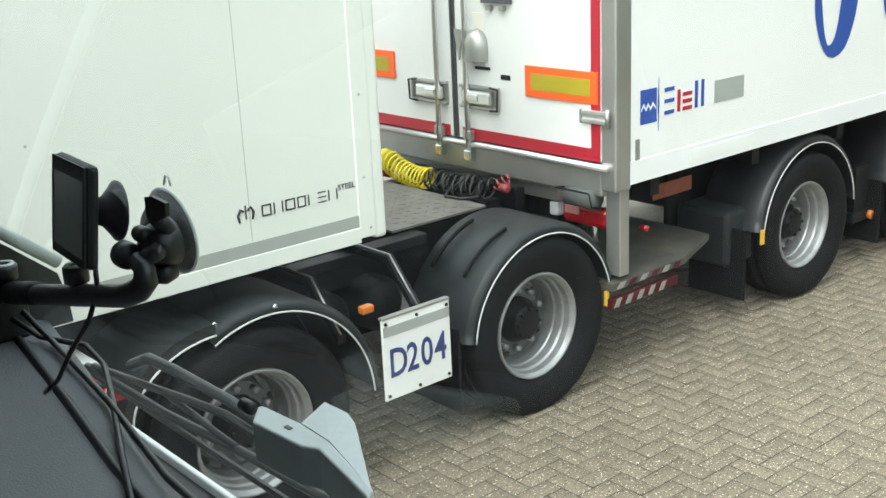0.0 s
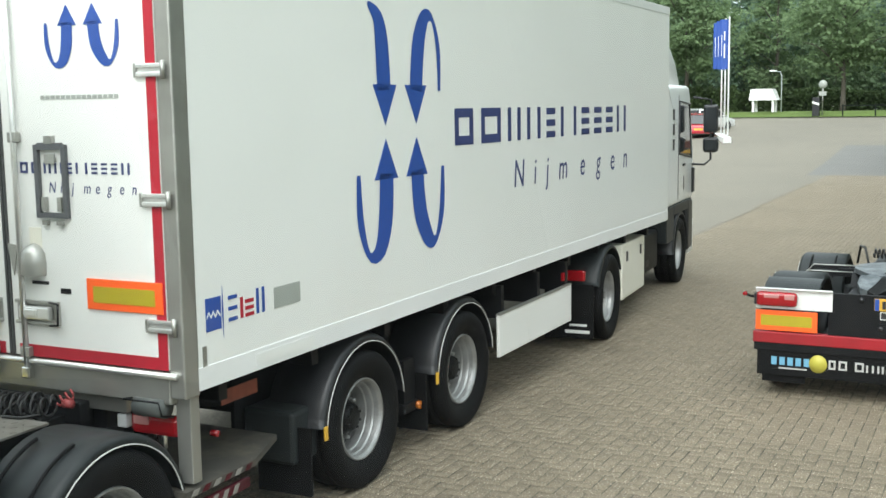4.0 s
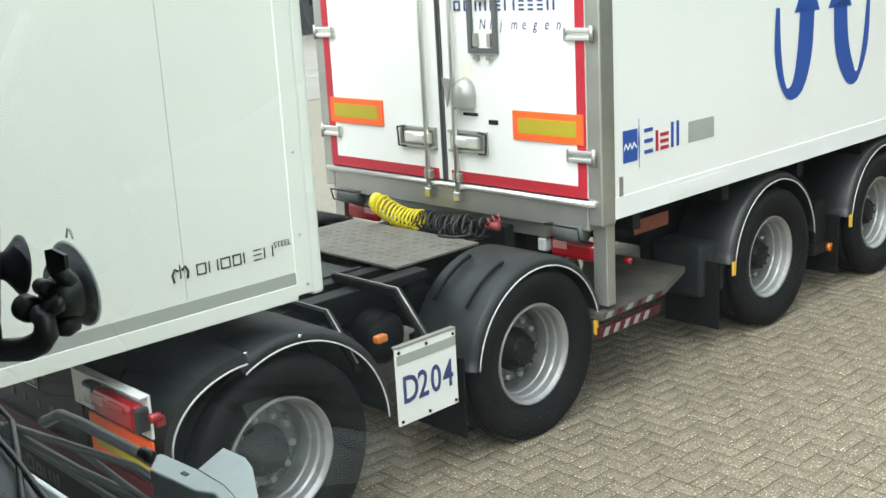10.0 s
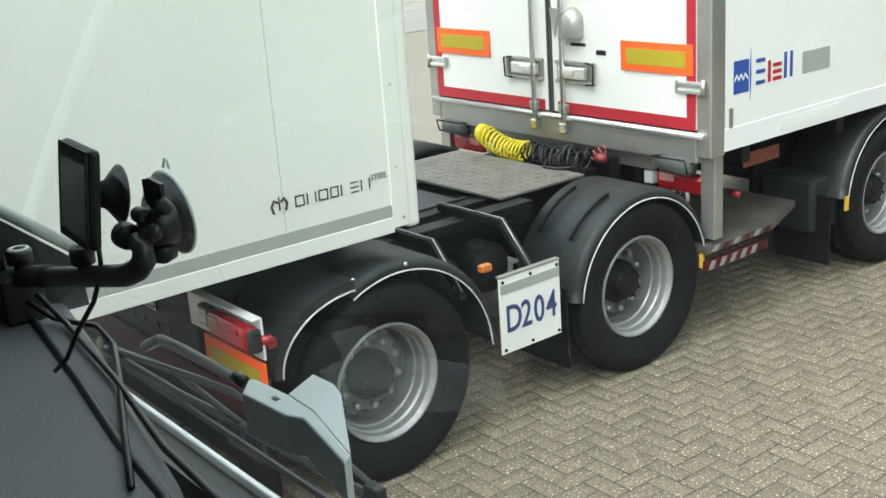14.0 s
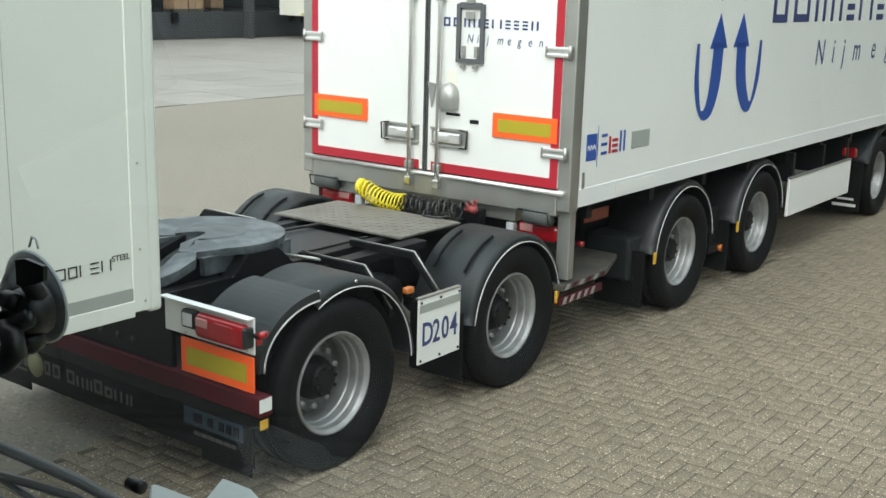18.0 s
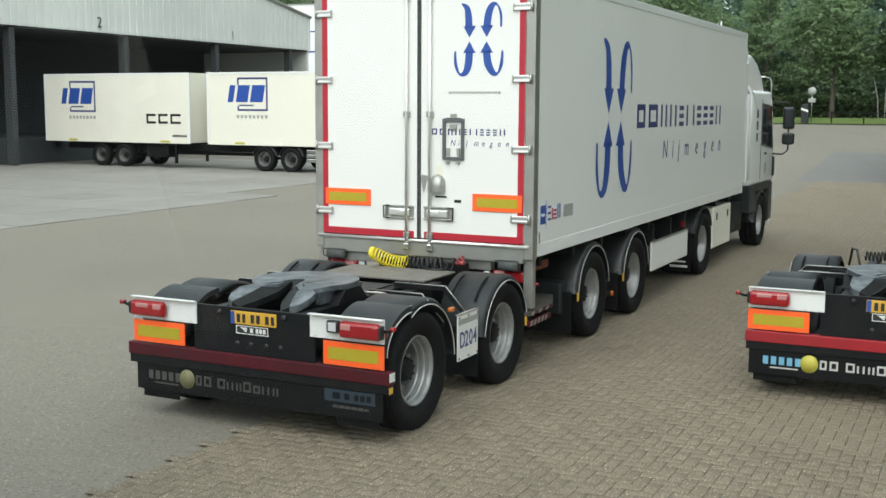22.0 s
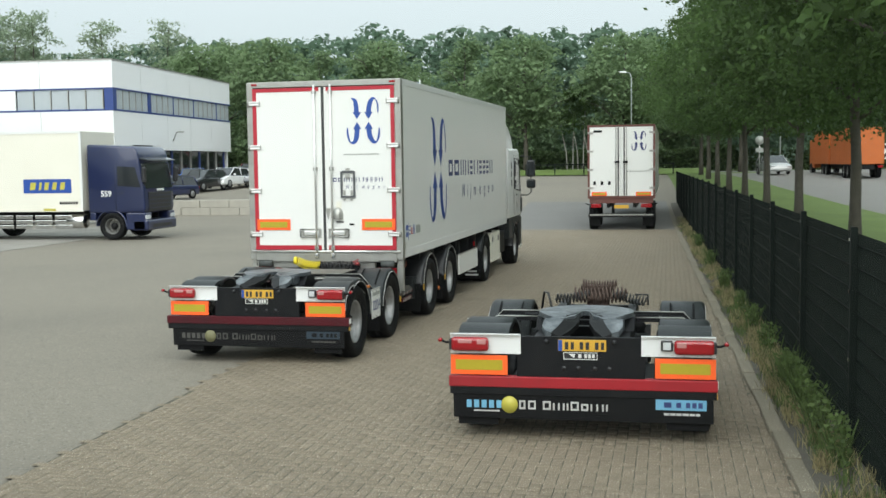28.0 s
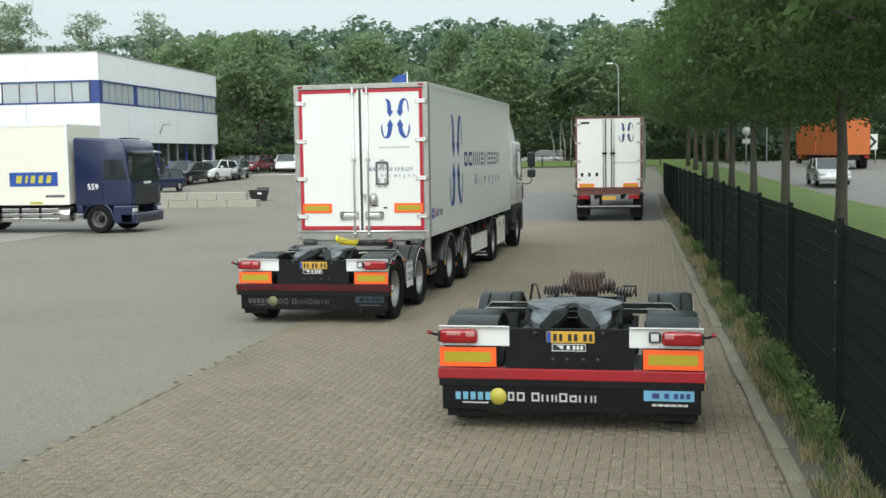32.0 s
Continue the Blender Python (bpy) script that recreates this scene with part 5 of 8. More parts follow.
    bmesh.ops.bevel(bm, geom=bm.edges[:], offset=0.05, segments=3, profile=0.5, affect="EDGES")
    part("roof_fairing", Shape().take(bm, None, True), paint, t, "white roof fairing")
    part("sun_visor", Shape().prism([(L - 0.28, 2.84), (L + 0.10, 2.72), (L + 0.10, 2.70), (L - 0.30, 2.80)], "y", -w + 0.06, w - 0.06), DARKGLASS, t)
    part("beacon", Shape().cyl((0.6, -0.6, 3.6), 0.05, 0.35, "z", 12), BLUE, t)
    part("grille", Shape().box(L - 0.02, L + 0.02, -0.8, 0.8, 1.15, 1.8, 0.01), PLASTIC, t)
    part("bumper", Shape().box(L - 0.35, L + 0.06, -w, w, 0.35, 0.95, 0.06), paint, t)
    for sg in (-1, 1):
        part("headlamp", Shape().box(L + 0.02, L + 0.07, *sorted((sg * 0.75, sg * 1.1)), 0.68, 0.86, 0.03), LAMPWHITE, t)
        part("chassis_beam", Shape().box(-3.9 - D, 1.9, sg * 0.42 - 0.05, sg * 0.42 + 0.05, 0.62, 0.92, 0.006), FRAME, t)
        wheel(t, 1.15, sg * 1.05, sg < 0, "bright")
        wheel(t, -2.85 - D, sg * 1.07, sg < 0, "bright")
        wi = wheel(t, -2.85 - D, sg * 0.74, sg > 0, "grimy")
        arch("rear_mudguard", t, -2.85 - D, 0.5, 0.57, sg * 1.23, sg * 0.62, 25, 160, FENDER, False)
        part("mud_flap", Shape().box(-3.62 - D, -3.60 - D, *sorted((sg * 0.66, sg * 1.22)), 0.14, 0.75), RUBBER, t)
        part("flap_bars", Shape().box(-3.626 - D, -3.618 - D, *sorted((sg * 0.9, sg * 1.18)), 0.20, 0.235).box(-3.626 - D, -3.618 - D, *sorted((sg * 0.95, sg * 1.15)), 0.28, 0.305), STRIPE, t)
        part("tail_lamp", Shape().box(-3.72 - D, -3.66 - D, *sorted((sg * 0.75, sg * 1.15)), 0.80, 0.92, 0.02), LAMPRED, t)
    tx = part("side_locker", Shape().box(-2.75, -1.52, -1.24, -0.55, 0.36, 1.04, 0.02), CREAM, t, "beige side locker")
    part("locker_strap", Shape().box(-2.55, -2.49, -1.25, -1.238, 0.82, 0.94).box(-1.80, -1.74, -1.25, -1.238, 0.82, 0.94), PLASTIC, tx)
    part("fuel_tank", Shape().box(-2.2, -0.4, 0.55, 1.2, 0.40, 1.0, 0.08), STEEL, t)
    part("battery_box", Shape().box(-1.35, -0.1, -1.12, -0.55, 0.42, 0.95, 0.03), FRAME, t)
    part("air_tank", Shape().cyl((-1.2, -1.0, 0.55), 0.13, 0.5, "x", 16), FRAME, t)
    part("catwalk", Shape().box(-2.6, -0.05, -0.9, 0.9, 0.98, 1.02), FRAME, t)
    part("fifth_wheel", Shape().box(-3.4 - D, -2.5 - D, -0.48, 0.48, 0.98, 1.12, 0.03), GREASE, t)
    part("exhaust_stack", Shape().tube([(-0.11, -1.0, 1.1), (-0.11, -1.0, 3.5), (-0.15, -1.0, 3.62)], 0.05, 12), STEEL, t)
    return t


TRACTOR = tractor(pose(15.46, 5.225, 0))


# ---- the standing white trailer with a steel-skinned box ----
def parked_trailer(m):
    t = thing("semi_trailer", m, "white steel-skinned refrigerated semi-trailer with a grey stripe, standing on its legs", "trailer")
    L, w, z0, z1 = 13.4, 1.30, 1.215, 4.0
    part("side_wall", Shape().box(-L, -0.155, -w, -w + 0.06, z0 + 0.13, z1, 0.003), DUO, t, "greenish-white steel side wall")
    part("side_wall", Shape().box(-L, -0.155, w - 0.06, w, z0 + 0.13, z1, 0.003), DUO, t)
    part("front_wall", Shape().box(-0.10, -0.02, -w + 0.05, w - 0.05, z0, z1, 0.01), DUO, t)
    part("rear_wall", Shape().box(-L, -L + 0.08, -w + 0.06, w - 0.06, z0, z1), DUO, t)
    part("roof", Shape().box(-L, -0.02, -w + 0.02, w - 0.02, z1, z1 + 0.03), DUO, t)
    part("floor", Shape().box(-L, -0.1, -w + 0.06, w - 0.06, z0 + 0.02, z0 + 0.13), STEEL, t)
    for sg in (-1, 1):
        part("corner_post", Shape().box(-0.16, -0.07, *sorted((sg * (w - 0.05), sg * (w + 0.006))), z0 + 0.02, z1 + 0.01, 0.004).box(-0.075, 0.0, *sorted((sg * (w - 0.05), sg * (w + 0.002))), z0, z1 + 0.02, 0.02), DUO, t, "white corner post")
        part("bottom_rail", Shape().box(-L, -0.155, *sorted((sg * (w - 0.06), sg * (w + 0.006))), z0, z0 + 0.075, 0.004), DUO, t)
        part("grey_stripe", Shape().box(-L, -0.155, *sorted((sg * (w - 0.06), sg * (w + 0.003))), z0 + 0.075, z0 + 0.132), GREYFILM, t, "grey stripe")
        part("landing_leg", Shape().box(-3.6, -3.48, sg * 0.82 - 0.06, sg * 0.82 + 0.06, 0.12, 1.2, 0.01).box(-3.68, -3.40, sg * 0.82 - 0.13, sg * 0.82 + 0.13, 0.0, 0.12, 0.01), FRAME, t)
    part("panel_joint", Shape().box(-0.725, -0.722, -w - 0.0006, -w + 0.01, z0 + 0.14, z1), GREYFILM, t)
    part("panel_joint", Shape().box(-2.9, -2.897, -w - 0.0006, -w + 0.01, z0 + 0.14, z1), GREYFILM, t)
    lg = part("crown_badge", Shape().tube([(-0.775, -w - 0.001, 1.445), (-0.782, -w - 0.001, 1.475), (-0.768, -w - 0.001, 1.50), (-0.752, -w - 0.001, 1.49)], 0.006, 5).tube([(-0.735, -w - 0.001, 1.49), (-0.718, -w - 0.001, 1.505), (-0.705, -w - 0.001, 1.48), (-0.712, -w - 0.001, 1.45)], 0.006, 5).box(-0.746, -0.740, -w - 0.003, -w, 1.455, 1.515), BLACKFILM, t)
    marks("name_mark", "fnffizn", (0.048, 0.048, 0.050, 0.044, 0.040, 0.044, 0.050), 0.050, 0.012, 0.006, BLACKFILM, t, on_right(-0.665, -w - 0.001, 1.450), 0.002)
    words("steel_word", "STEEL", 0.026, BLACKFILM, t, on_right(-0.265, -w - 0.0012, 1.485), squeeze=1.0)
    part("rivets", Shape().cyl((-1.62, -w - 0.003, 1.92), 0.006, 0.004, "y", 8).cyl((-0.10, -w - 0.009, 1.28), 0.007, 0.004, "y", 8).cyl((-0.12, -w - 0.009, 1.52), 0.006, 0.004, "y", 8).cyl((-0.12, -w - 0.009, 1.9), 0.006, 0.004, "y", 8), STEEL, t)
    for y in (-0.5, 0.5):
        part("chassis_beam", Shape().box(-L + 0.1, -2.4, y - 0.06, y + 0.06, 0.75, 1.2, 0.006), FRAME, t)
        part("neck_beam", Shape().box(-2.4, -0.3, y - 0.06, y + 0.06, 1.10, 1.2, 0.006), FRAME, t)
    part("kingpin_plate", Shape().box(-2.2, -0.4, -0.6, 0.6, 1.18, 1.20).cyl((-1.6, 0, 1.08), 0.045, 0.1, "z", 14), FRAME, t)
    for x in (-11.6, -10.3, -9.0):
        part("axle", Shape().cyl((x, -0.95, 0.5), 0.075, 1.9, "y", 12), FRAME, t)
        for sg in (-1, 1):
            wheel(t, x, sg * 1.09, sg < 0, "grimy")
            arch("mudguard", t, x, 0.5, 0.58, sg * 1.25, sg * 0.8, 10, 170)
    part("side_guard", Shape().box(-8.0, -4.2, -1.27, -1.23, 0.5, 0.6).box(-8.0, -4.2, -1.27, -1.23, 0.8, 0.9), FRAME, t)
    return t


STANDING = parked_trailer(pose(3.10, 5.352, 0))


# ---- ground ----
def lift(x):
    t = min(1.0, max(0.0, (x - 40.0) / 60.0))
    return 1.45 * t * t * (3 - 2 * t)


def sheet(xs, ys, up, inside=None):
    s = Shape()
    v = [(x, y, lift(x) + up) for x in xs for y in ys]
    n = len(ys)
    f = [(i * n + j, (i + 1) * n + j, (i + 1) * n + j + 1, i * n + j + 1) for i in range(len(xs) - 1) for j in range(n - 1)]
    return s.add(v, f, True)


GX = [-2500, -600, -120, -40, -10, 10, 30, 40] + [40 + 2.5 * k for k in range(1, 21)] + [110, 160, 400, 2500]
GY = [-2500, -500, -100, -40, -15, 0, 15, 40, 100, 500, 2500]
solid("ground", sheet(GX, GY, -0.02), GROUND, "worn grey-beige asphalt yard reaching the far trees", "ground", kind="structure")


def band(name, xs, ylo, yhi, up, mat, label, category):
    s = Shape()
    v = []
    for x in xs:
        v += [(x, ylo(x), lift(x) + up), (x, yhi(x), lift(x) + up)]
    s.add(v, [(2 * i, 2 * i + 2, 2 * i + 3, 2 * i + 1) for i in range(len(xs) - 1)])
    return solid(name, s, mat, label, category, kind="structure")


def fence_y(x): return -1.95 + 0.0245 * x
def kerb_y(x): return -1.349 + 0.0248 * min(x, 28) + 0.021 * max(0, x - 28)


LX = [-30, 0, 20, 40] + [45 + 5 * k for k in range(11)]
band("lawn", LX + [102], lambda x: max(-9.6, -9.3 + 0.115 * (x - 52)), lambda x: fence_y(x) - 0.25, -0.012, LAWN, "mown green verge beyond the fence", "lawn")
band("lawn", [-30, 0, 40] + [45 + 5 * k for k in range(11)], lambda x: -60, lambda x: -17.5, -0.012, LAWN, "green verge on the far side of the road", "lawn")
band("road", LX + [99, 104, 118], lambda x: -17.5, lambda x: max(-9.6, -9.3 + 0.115 * (x - 52)), -0.008, ROADM, "grey asphalt side road", "road")
band("road", [106, 108, 110, 114, 118], lambda x: -150, lambda x: 200, -0.004, ROADM, "grey asphalt road crossing beyond the yard", "road")
band("lawn", [98, 100, 103, 106], lambda x: -8, lambda x: 150, -0.006, LAWN, "grass strip at the far edge of the yard", "lawn")
band("lawn", [118, 130, 180, 260], lambda x: -150, lambda x: 200, -0.006, LAWN, "grass under the woods", "lawn")
band("soil_strip", [-5, 5, 20, 40, 50, 60], lambda x: fence_y(x) - 0.3, lambda x: kerb_y(x) - 0.13, 0.03, SOIL, "gritty soil strip between kerb and fence", "soil")
band("asphalt_patch", [43.5, 46, 50, 54, 58, 62], lambda x: kerb_y(x) + 0.05, lambda x: 6.6 + 0.05 * (x - 43), -0.014, PATCH, "darker patch of asphalt by the far trailer", "asphalt")


# ---- dock warehouse and office ----
def warehouse():
    b = thing("warehouse", pose(0, 38.5, 0), "pale ribbed-metal warehouse with a dark open loading dock", "warehouse")
    top = lambda x: 8.05 + 0.17 * (59.7 - max(x, 34.0))
    s = Shape()
    x, k = -12.0, 0
    while x < 59.7 - 0.01:
        x1 = min(x + 0.25, 59.7)
        d = 0.0 if k % 2 else -0.05
        if x1 > 34.0 > x:
            x1 = 34.0
        s.add([(x, d, 6.08), (x1, d, 6.08), (x1, d, top(x1)), (x, d, top(x)), (x, 0.1, 6.08), (x1, 0.1, 6.08), (x1, 0.1, top(x1)), (x, 0.1, top(x))], [(0, 1, 2, 3), (0, 4, 5, 1), (3, 2, 6, 7), (0, 3, 7, 4), (1, 5, 6, 2)])
        x, k = x1, k + 1
    part("ribbed_fascia", s, CLAD, b, "pale ribbed metal fascia")
    part("roof", Shape().prism([(-12, top(34.0)), (34.0, top(34.0)), (59.75, 8.07), (59.75, 7.97), (34.0, top(34.0) - 0.1), (-12, top(34.0) - 0.1)], "y", -0.08, 40), STEEL, b)
    part("end_wall", Shape().box(59.5, 59.7, 0.1, 40, 0, 8.0), CLAD, b)
    part("dock_ceiling", Shape().box(-12, 59.5, 0.1, 8, 6.0, 6.1), SHADEINSIDE, b)
    part("dock_back_wall", Shape().box(-12, 59.5, 8, 8.2, 0, 6.0), SHADEINSIDE, b, "back wall of the dock, interior shade put into its colour")
    part("dock_floor", Shape().box(-12, 57.0, 1.2, 8, 0, 1.15), SHADEINSIDE, b)
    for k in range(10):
        part("pillar", Shape().box(57.6 - k * 7.2, 57.9 - k * 7.2, 0.1, 0.5, 0, 6.08), SHADEINSIDE, b)
        part("dock_buffer", Shape().box(54.0 - k * 7.2, 54.3 - k * 7.2, 1.05, 1.2, 0.7, 1.15), RUBBER, b)
    part("gutter", Shape().tube([(34.0, -0.1, top(34.0)), (59.75, -0.1, 8.1)], 0.07, 8), STEEL, b)
    words("dock_number", "2", 0.5, BLACKFILM, b, on_right(41.2, -0.055, 6.3))
    words("dock_number", "1", 0.5, BLACKFILM, b, on_right(51.6, -0.055, 6.3))
    return b


warehouse()


def office():
    b = thing("office_building", pose(70.3, 36.72, 0, 0, 0, 3.3), "white flat-roofed office block with blue-framed window bands", "building")
    X, Y = 24.0, 30.0
    g = 0.55
    part("wall", Shape().box(0, X, 0, 0.3, 3.9, 6.5).box(0, 0.3, 0.3, Y, g, 6.5), OFFICE, b, "white panelled wall band")
    part("parapet", Shape().box(0, X, 0, 0.3, 8.05, 9.9).box(0, 0.3, 0.3, Y, 8.05, 9.9), OFFICE, b, "white parapet band")
    part("roof", Shape().box(0.3, X, 0.3, Y, 9.55, 9.65), GREYFILM, b)
    part("wall", Shape().box(X - 0.3, X, 0.3, Y, g, 9.9), OFFICE, b)
    part("inner_wall", Shape().box(0.8, X - 0.3, 0.8, 0.9, g, 9.5).box(0.8, 0.9, 0.9, Y, 6.4, 8.1), SHADEINSIDE, b)
    part("coping", Shape().box(-0.05, X + 0.05, -0.05, 0.35, 9.9, 9.97).box(-0.05, 0.35, 0.35, Y, 9.9, 9.97), STEEL, b)
    for k in range(4):
        part("panel_joint", Shape().box(4.7 + k * 4.8, 4.73 + k * 4.8, -0.004, 0.0, 3.9, 6.5).box(4.7 + k * 4.8, 4.73 + k * 4.8, -0.004, 0.0, 8.05, 9.9), GREYFILM, b)
        part("panel_joint", Shape().box(-0.004, 0.0, 5.2 + 5 * k, 5.23 + 5 * k, 8.05, 9.9).box(-0.004, 0.0, 5.2 + 5 * k, 5.23 + 5 * k, 4.0, 6.5), GREYFILM, b)
    part("window_rail", Shape().box(-0.02, X, -0.02, 0.1, 6.5, 6.62).box(-0.02, X, -0.02, 0.1, 7.95, 8.05).box(-0.02, 0.1, 0.1, Y, 6.5, 6.62).box(-0.02, 0.1, 0.1, Y, 7.95, 8.05), BLUEFRAME, b)
    part("corner_panel", Shape().box(-0.025, 0.5, -0.025, 0.6, 6.5, 8.05), BLUEFRAME, b)
    x = 0.6
    while x < X - 1.0:
        w = part("window", Shape().box(x, x + 1.02, 0.06, 0.10, 6.62, 7.95), BLIND, b)
        part("frame", Shape().box(x - 0.06, x, 0.0, 0.12, 6.62, 7.95), BLUEFRAME if int(x) % 5 == 0 else STEEL, w)
        x += 1.08
        if abs((x - 0.6) % 5.4) < 0.5:
            part("blue_infill", Shape().box(x, x + 0.5, 0.0, 0.1, 6.62, 7.95), BLUEFRAME, b)
            x += 0.55
    y = 0.75
    while y < Y - 1.4:
        w = part("window", Shape().box(0.06, 0.10, y, y + 1.15, 6.62, 7.95), BLIND, b)
        part("frame", Shape().box(0.0, 0.12, y - 0.06, y, 6.62, 7.95), STEEL, w)
        y += 1.25
        if abs((y - 0.75) % 6.0) < 1.0 and y > 4:
            part("white_infill", Shape().box(-0.01, 0.1, y, y + 1.6, 6.5, 8.05), OFFICE, b)
            y += 1.7
    for k in range(10):
        part("entrance_glass", Shape().box(3.0 + k * 2.0, 4.9 + k * 2.0, 0.35, 0.40, g + 0.3, 3.85), DARKGLASS, b)
        part("entrance_post", Shape().box(4.9 + k * 2.0, 5.0 + k * 2.0, 0.25, 0.45, g, 3.9), STEEL if k % 3 else BLUEFRAME, b)
    part("lamp_arm", Shape().tube([(10.5, 0, 4.6), (10.5, -0.3, 5.3), (10.5, -0.9, 5.3)], 0.05, 8), STEEL, b)
    return b


office()


# ---- the docked swap-body lorry and its trailer ----
def logo_box(parent, x, z):
    """A framed blue block mark on a side wall."""
    y = -1.2715
    part("logo_frame", Shape().box(x + 0.5, x + 2.0, y - 0.003, y, z + 1.28, z + 1.36).box(x + 1.92, x + 2.0, y - 0.003, y, z, z + 1.28).box(x + 0.5, x + 0.58, y - 0.003, y, z + 1.05, z + 1.28).box(x + 0.5, x + 1.92, y - 0.003, y, z, z + 0.08).box(x + 0.5, x + 0.58, y - 0.003, y, z + 0.08, z + 0.2).box(x + 0.58, x + 1.3, y - 0.003, y, z + 0.2, z + 0.26), DARKBLUE, parent)
    for a, b in ((0.0, 0.28), (0.42, 1.0), (1.12, 1.75)):
        part("logo_bar", Shape().prism([(x + a, z + 0.36), (x + b, z + 0.36), (x + b + 0.14, z + 1.05), (x + a + 0.14, z + 1.05)], "y", y - 0.006, y - 0.002), BLUE, parent)
    for k in range(8):
        part("small_bar", Shape().box(x + 0.45 + k * 0.2, x + 0.58 + k * 0.2, y - 0.003, y, z - 0.30, z - 0.16), GREYFILM, parent)


def swap_body(t, x0, x1):
    b = part("swap_body", Shape().box(x0, x1, -1.27, 1.27, 1.08, 4.02, 0.02), CREAM, t, "cream swap body")
    part("roof_rail", Shape().box(x0, x1, -1.285, -1.26, 3.94, 4.03).box(x0, x1, 1.26, 1.285, 3.94, 4.03), STRIPE, b)
    part("floor_rail", Shape().box(x0, x1, -1.285, -1.26, 1.05, 1.2).box(x0, x1, 1.26, 1.285, 1.05, 1.2), CREAM, b)
    for xx in (x0, x1 - 0.09):
        part("corner_post", Shape().box(xx, xx + 0.09, -1.288, -1.24, 1.08, 4.0), STRIPE, b)
    for xx in (x0 + 1.4, x1 - 1.6):
        part("yellow_mark", Shape().box(xx, xx + 0.5, -1.290, -1.284, 1.08, 1.17), YELLOWFILM, b)
    for k in range(7):
        part("code_bar", Shape().box(x1 - 0.95 + k * 0.11, x1 - 0.87 + k * 0.11, -1.275, -1.2695, 1.32, 1.42), FRAME, b)
    return b


def lorry_frame(t, x0, x1, axles):
    for y in (-0.45, 0.45):
        part("chassis_beam", Shape().box(x0, x1, y - 0.06, y + 0.06, 0.72, 1.02), FRAME, t)
    for x in axles:
        part("axle", Shape().cyl((x, -0.95, 0.5), 0.07, 1.9, "y", 10), FRAME, t)
        for sg in (-1, 1):
            wheel(t, x, sg * 1.08, sg < 0, "grimy")


def docked_lorry():
    t = thing("box_lorry", pose(39.27, 17.4, 0, 0, 0, -90), "navy-cabbed lorry carrying a cream swap body, standing at the dock", "lorry")
    bd = swap_body(t, -12.2, -3.75)
    logo_box(bd, -11.15, 2.45)
    sg_ = part("blue_sign", Shape().box(-6.15, -4.2, -1.2775, -1.2715, 1.74, 2.26), BLUE, bd)
    for a, b in ((0.25, 0.32), (0.62, 0.14), (0.84, 0.24), (1.16, 0.24), (1.48, 0.26)):
        part("sign_bar", Shape().prism([(-6.15 + a, 1.86), (-6.15 + a + b * 0.7, 1.86), (-6.1 + a + b * 0.7, 2.14), (-6.1 + a, 2.14)], "y", -1.281, -1.277), YELLOWFILM, sg_)
    lorry_frame(t, -12.2, -1.6, (-2.64, -8.1, -9.4))
    K = -1.32
    me = Shape().prism([(K - 2.25, 0.98), (K - 0.03, 0.98), (K + 0.02, 1.2), (K, 1.85), (K - 0.16, 2.80), (K - 0.22, 3.20), (K - 0.40, 3.42), (K - 2.25, 3.52)], "y", -1.24, 1.24).mesh("tmp", NAVY)
    bm = bmesh.new()
    bm.from_mesh(me)
    bpy.data.meshes.remove(me)
    bmesh.ops.bevel(bm, geom=bm.edges[:], offset=0.09, segments=3, profile=0.5, affect="EDGES")
    cab = part("cab", Shape().take(bm, None, True), NAVY, t, "navy blue cab")
    part("windscreen", Shape().prism([(K + 0.008, 1.88), (K - 0.149, 2.80), (K - 0.20, 2.80), (K - 0.03, 1.88)], "y", -1.1, 1.1), DARKGLASS, cab)
    for q in (-1, 1):
        part("side_window", Shape().prism([(K - 1.05, 1.98), (K - 0.14, 1.92), (K - 0.34, 2.66), (K - 1.05, 2.70)], "y", *sorted((q * 1.235, q * 1.246))), DARKGLASS, cab)
        part("door_gap", Shape().tube([(K - 1.12, q * 1.242, 1.05), (K - 1.12, q * 1.242, 2.8)], 0.008, 5), PLASTIC, cab)
        part("door_handle", Shape().box(K - 0.98, K - 0.80, *sorted((q * 1.24, q * 1.262)), 1.70, 1.74, 0.008), PLASTIC, cab)
        mr = part("mirror_arm", Shape().tube([(K - 0.05, q * 1.20, 2.0), (K + 0.06, q * 1.30, 2.0), (K + 0.06, q * 1.30, 2.72), (K - 0.12, q * 1.20, 2.78)], 0.02, 6), PLASTIC, t)
        part("mirror", Shape().box(K - 0.02, K + 0.12, q * 1.32 - 0.10, q * 1.32 + 0.10, 2.1, 2.65, 0.04), PLASTIC, mr)
        arch("front_mudguard", t, K - 1.35, 0.5, 0.58, q * 1.245, q * 0.75, 0, 180, NAVY, False)
        part("step_panel", Shape().box(K - 0.76, K + 0.02, *sorted((q * 0.7, q * 1.24)), 0.36, 1.0, 0.05), NAVY, t)
        part("rear_skirt", Shape().box(K - 2.2, K - 1.96, *sorted((q * 0.8, q * 1.22)), 0.72, 1.0, 0.03), NAVY, t)
        arch("rear_mudguard", t, -8.1, 0.5, 0.57, q * 1.22, q * 0.8, 15, 165, PLASTIC, False)
        arch("rear_mudguard", t, -9.4, 0.5, 0.57, q * 1.22, q * 0.8, 15, 165, PLASTIC, False)
        part("headlamp", Shape().box(K - 0.10, K + 0.045, *sorted((q * 0.85, q * 1.22)), 0.74, 0.90, 0.03), LAMPWHITE, t)
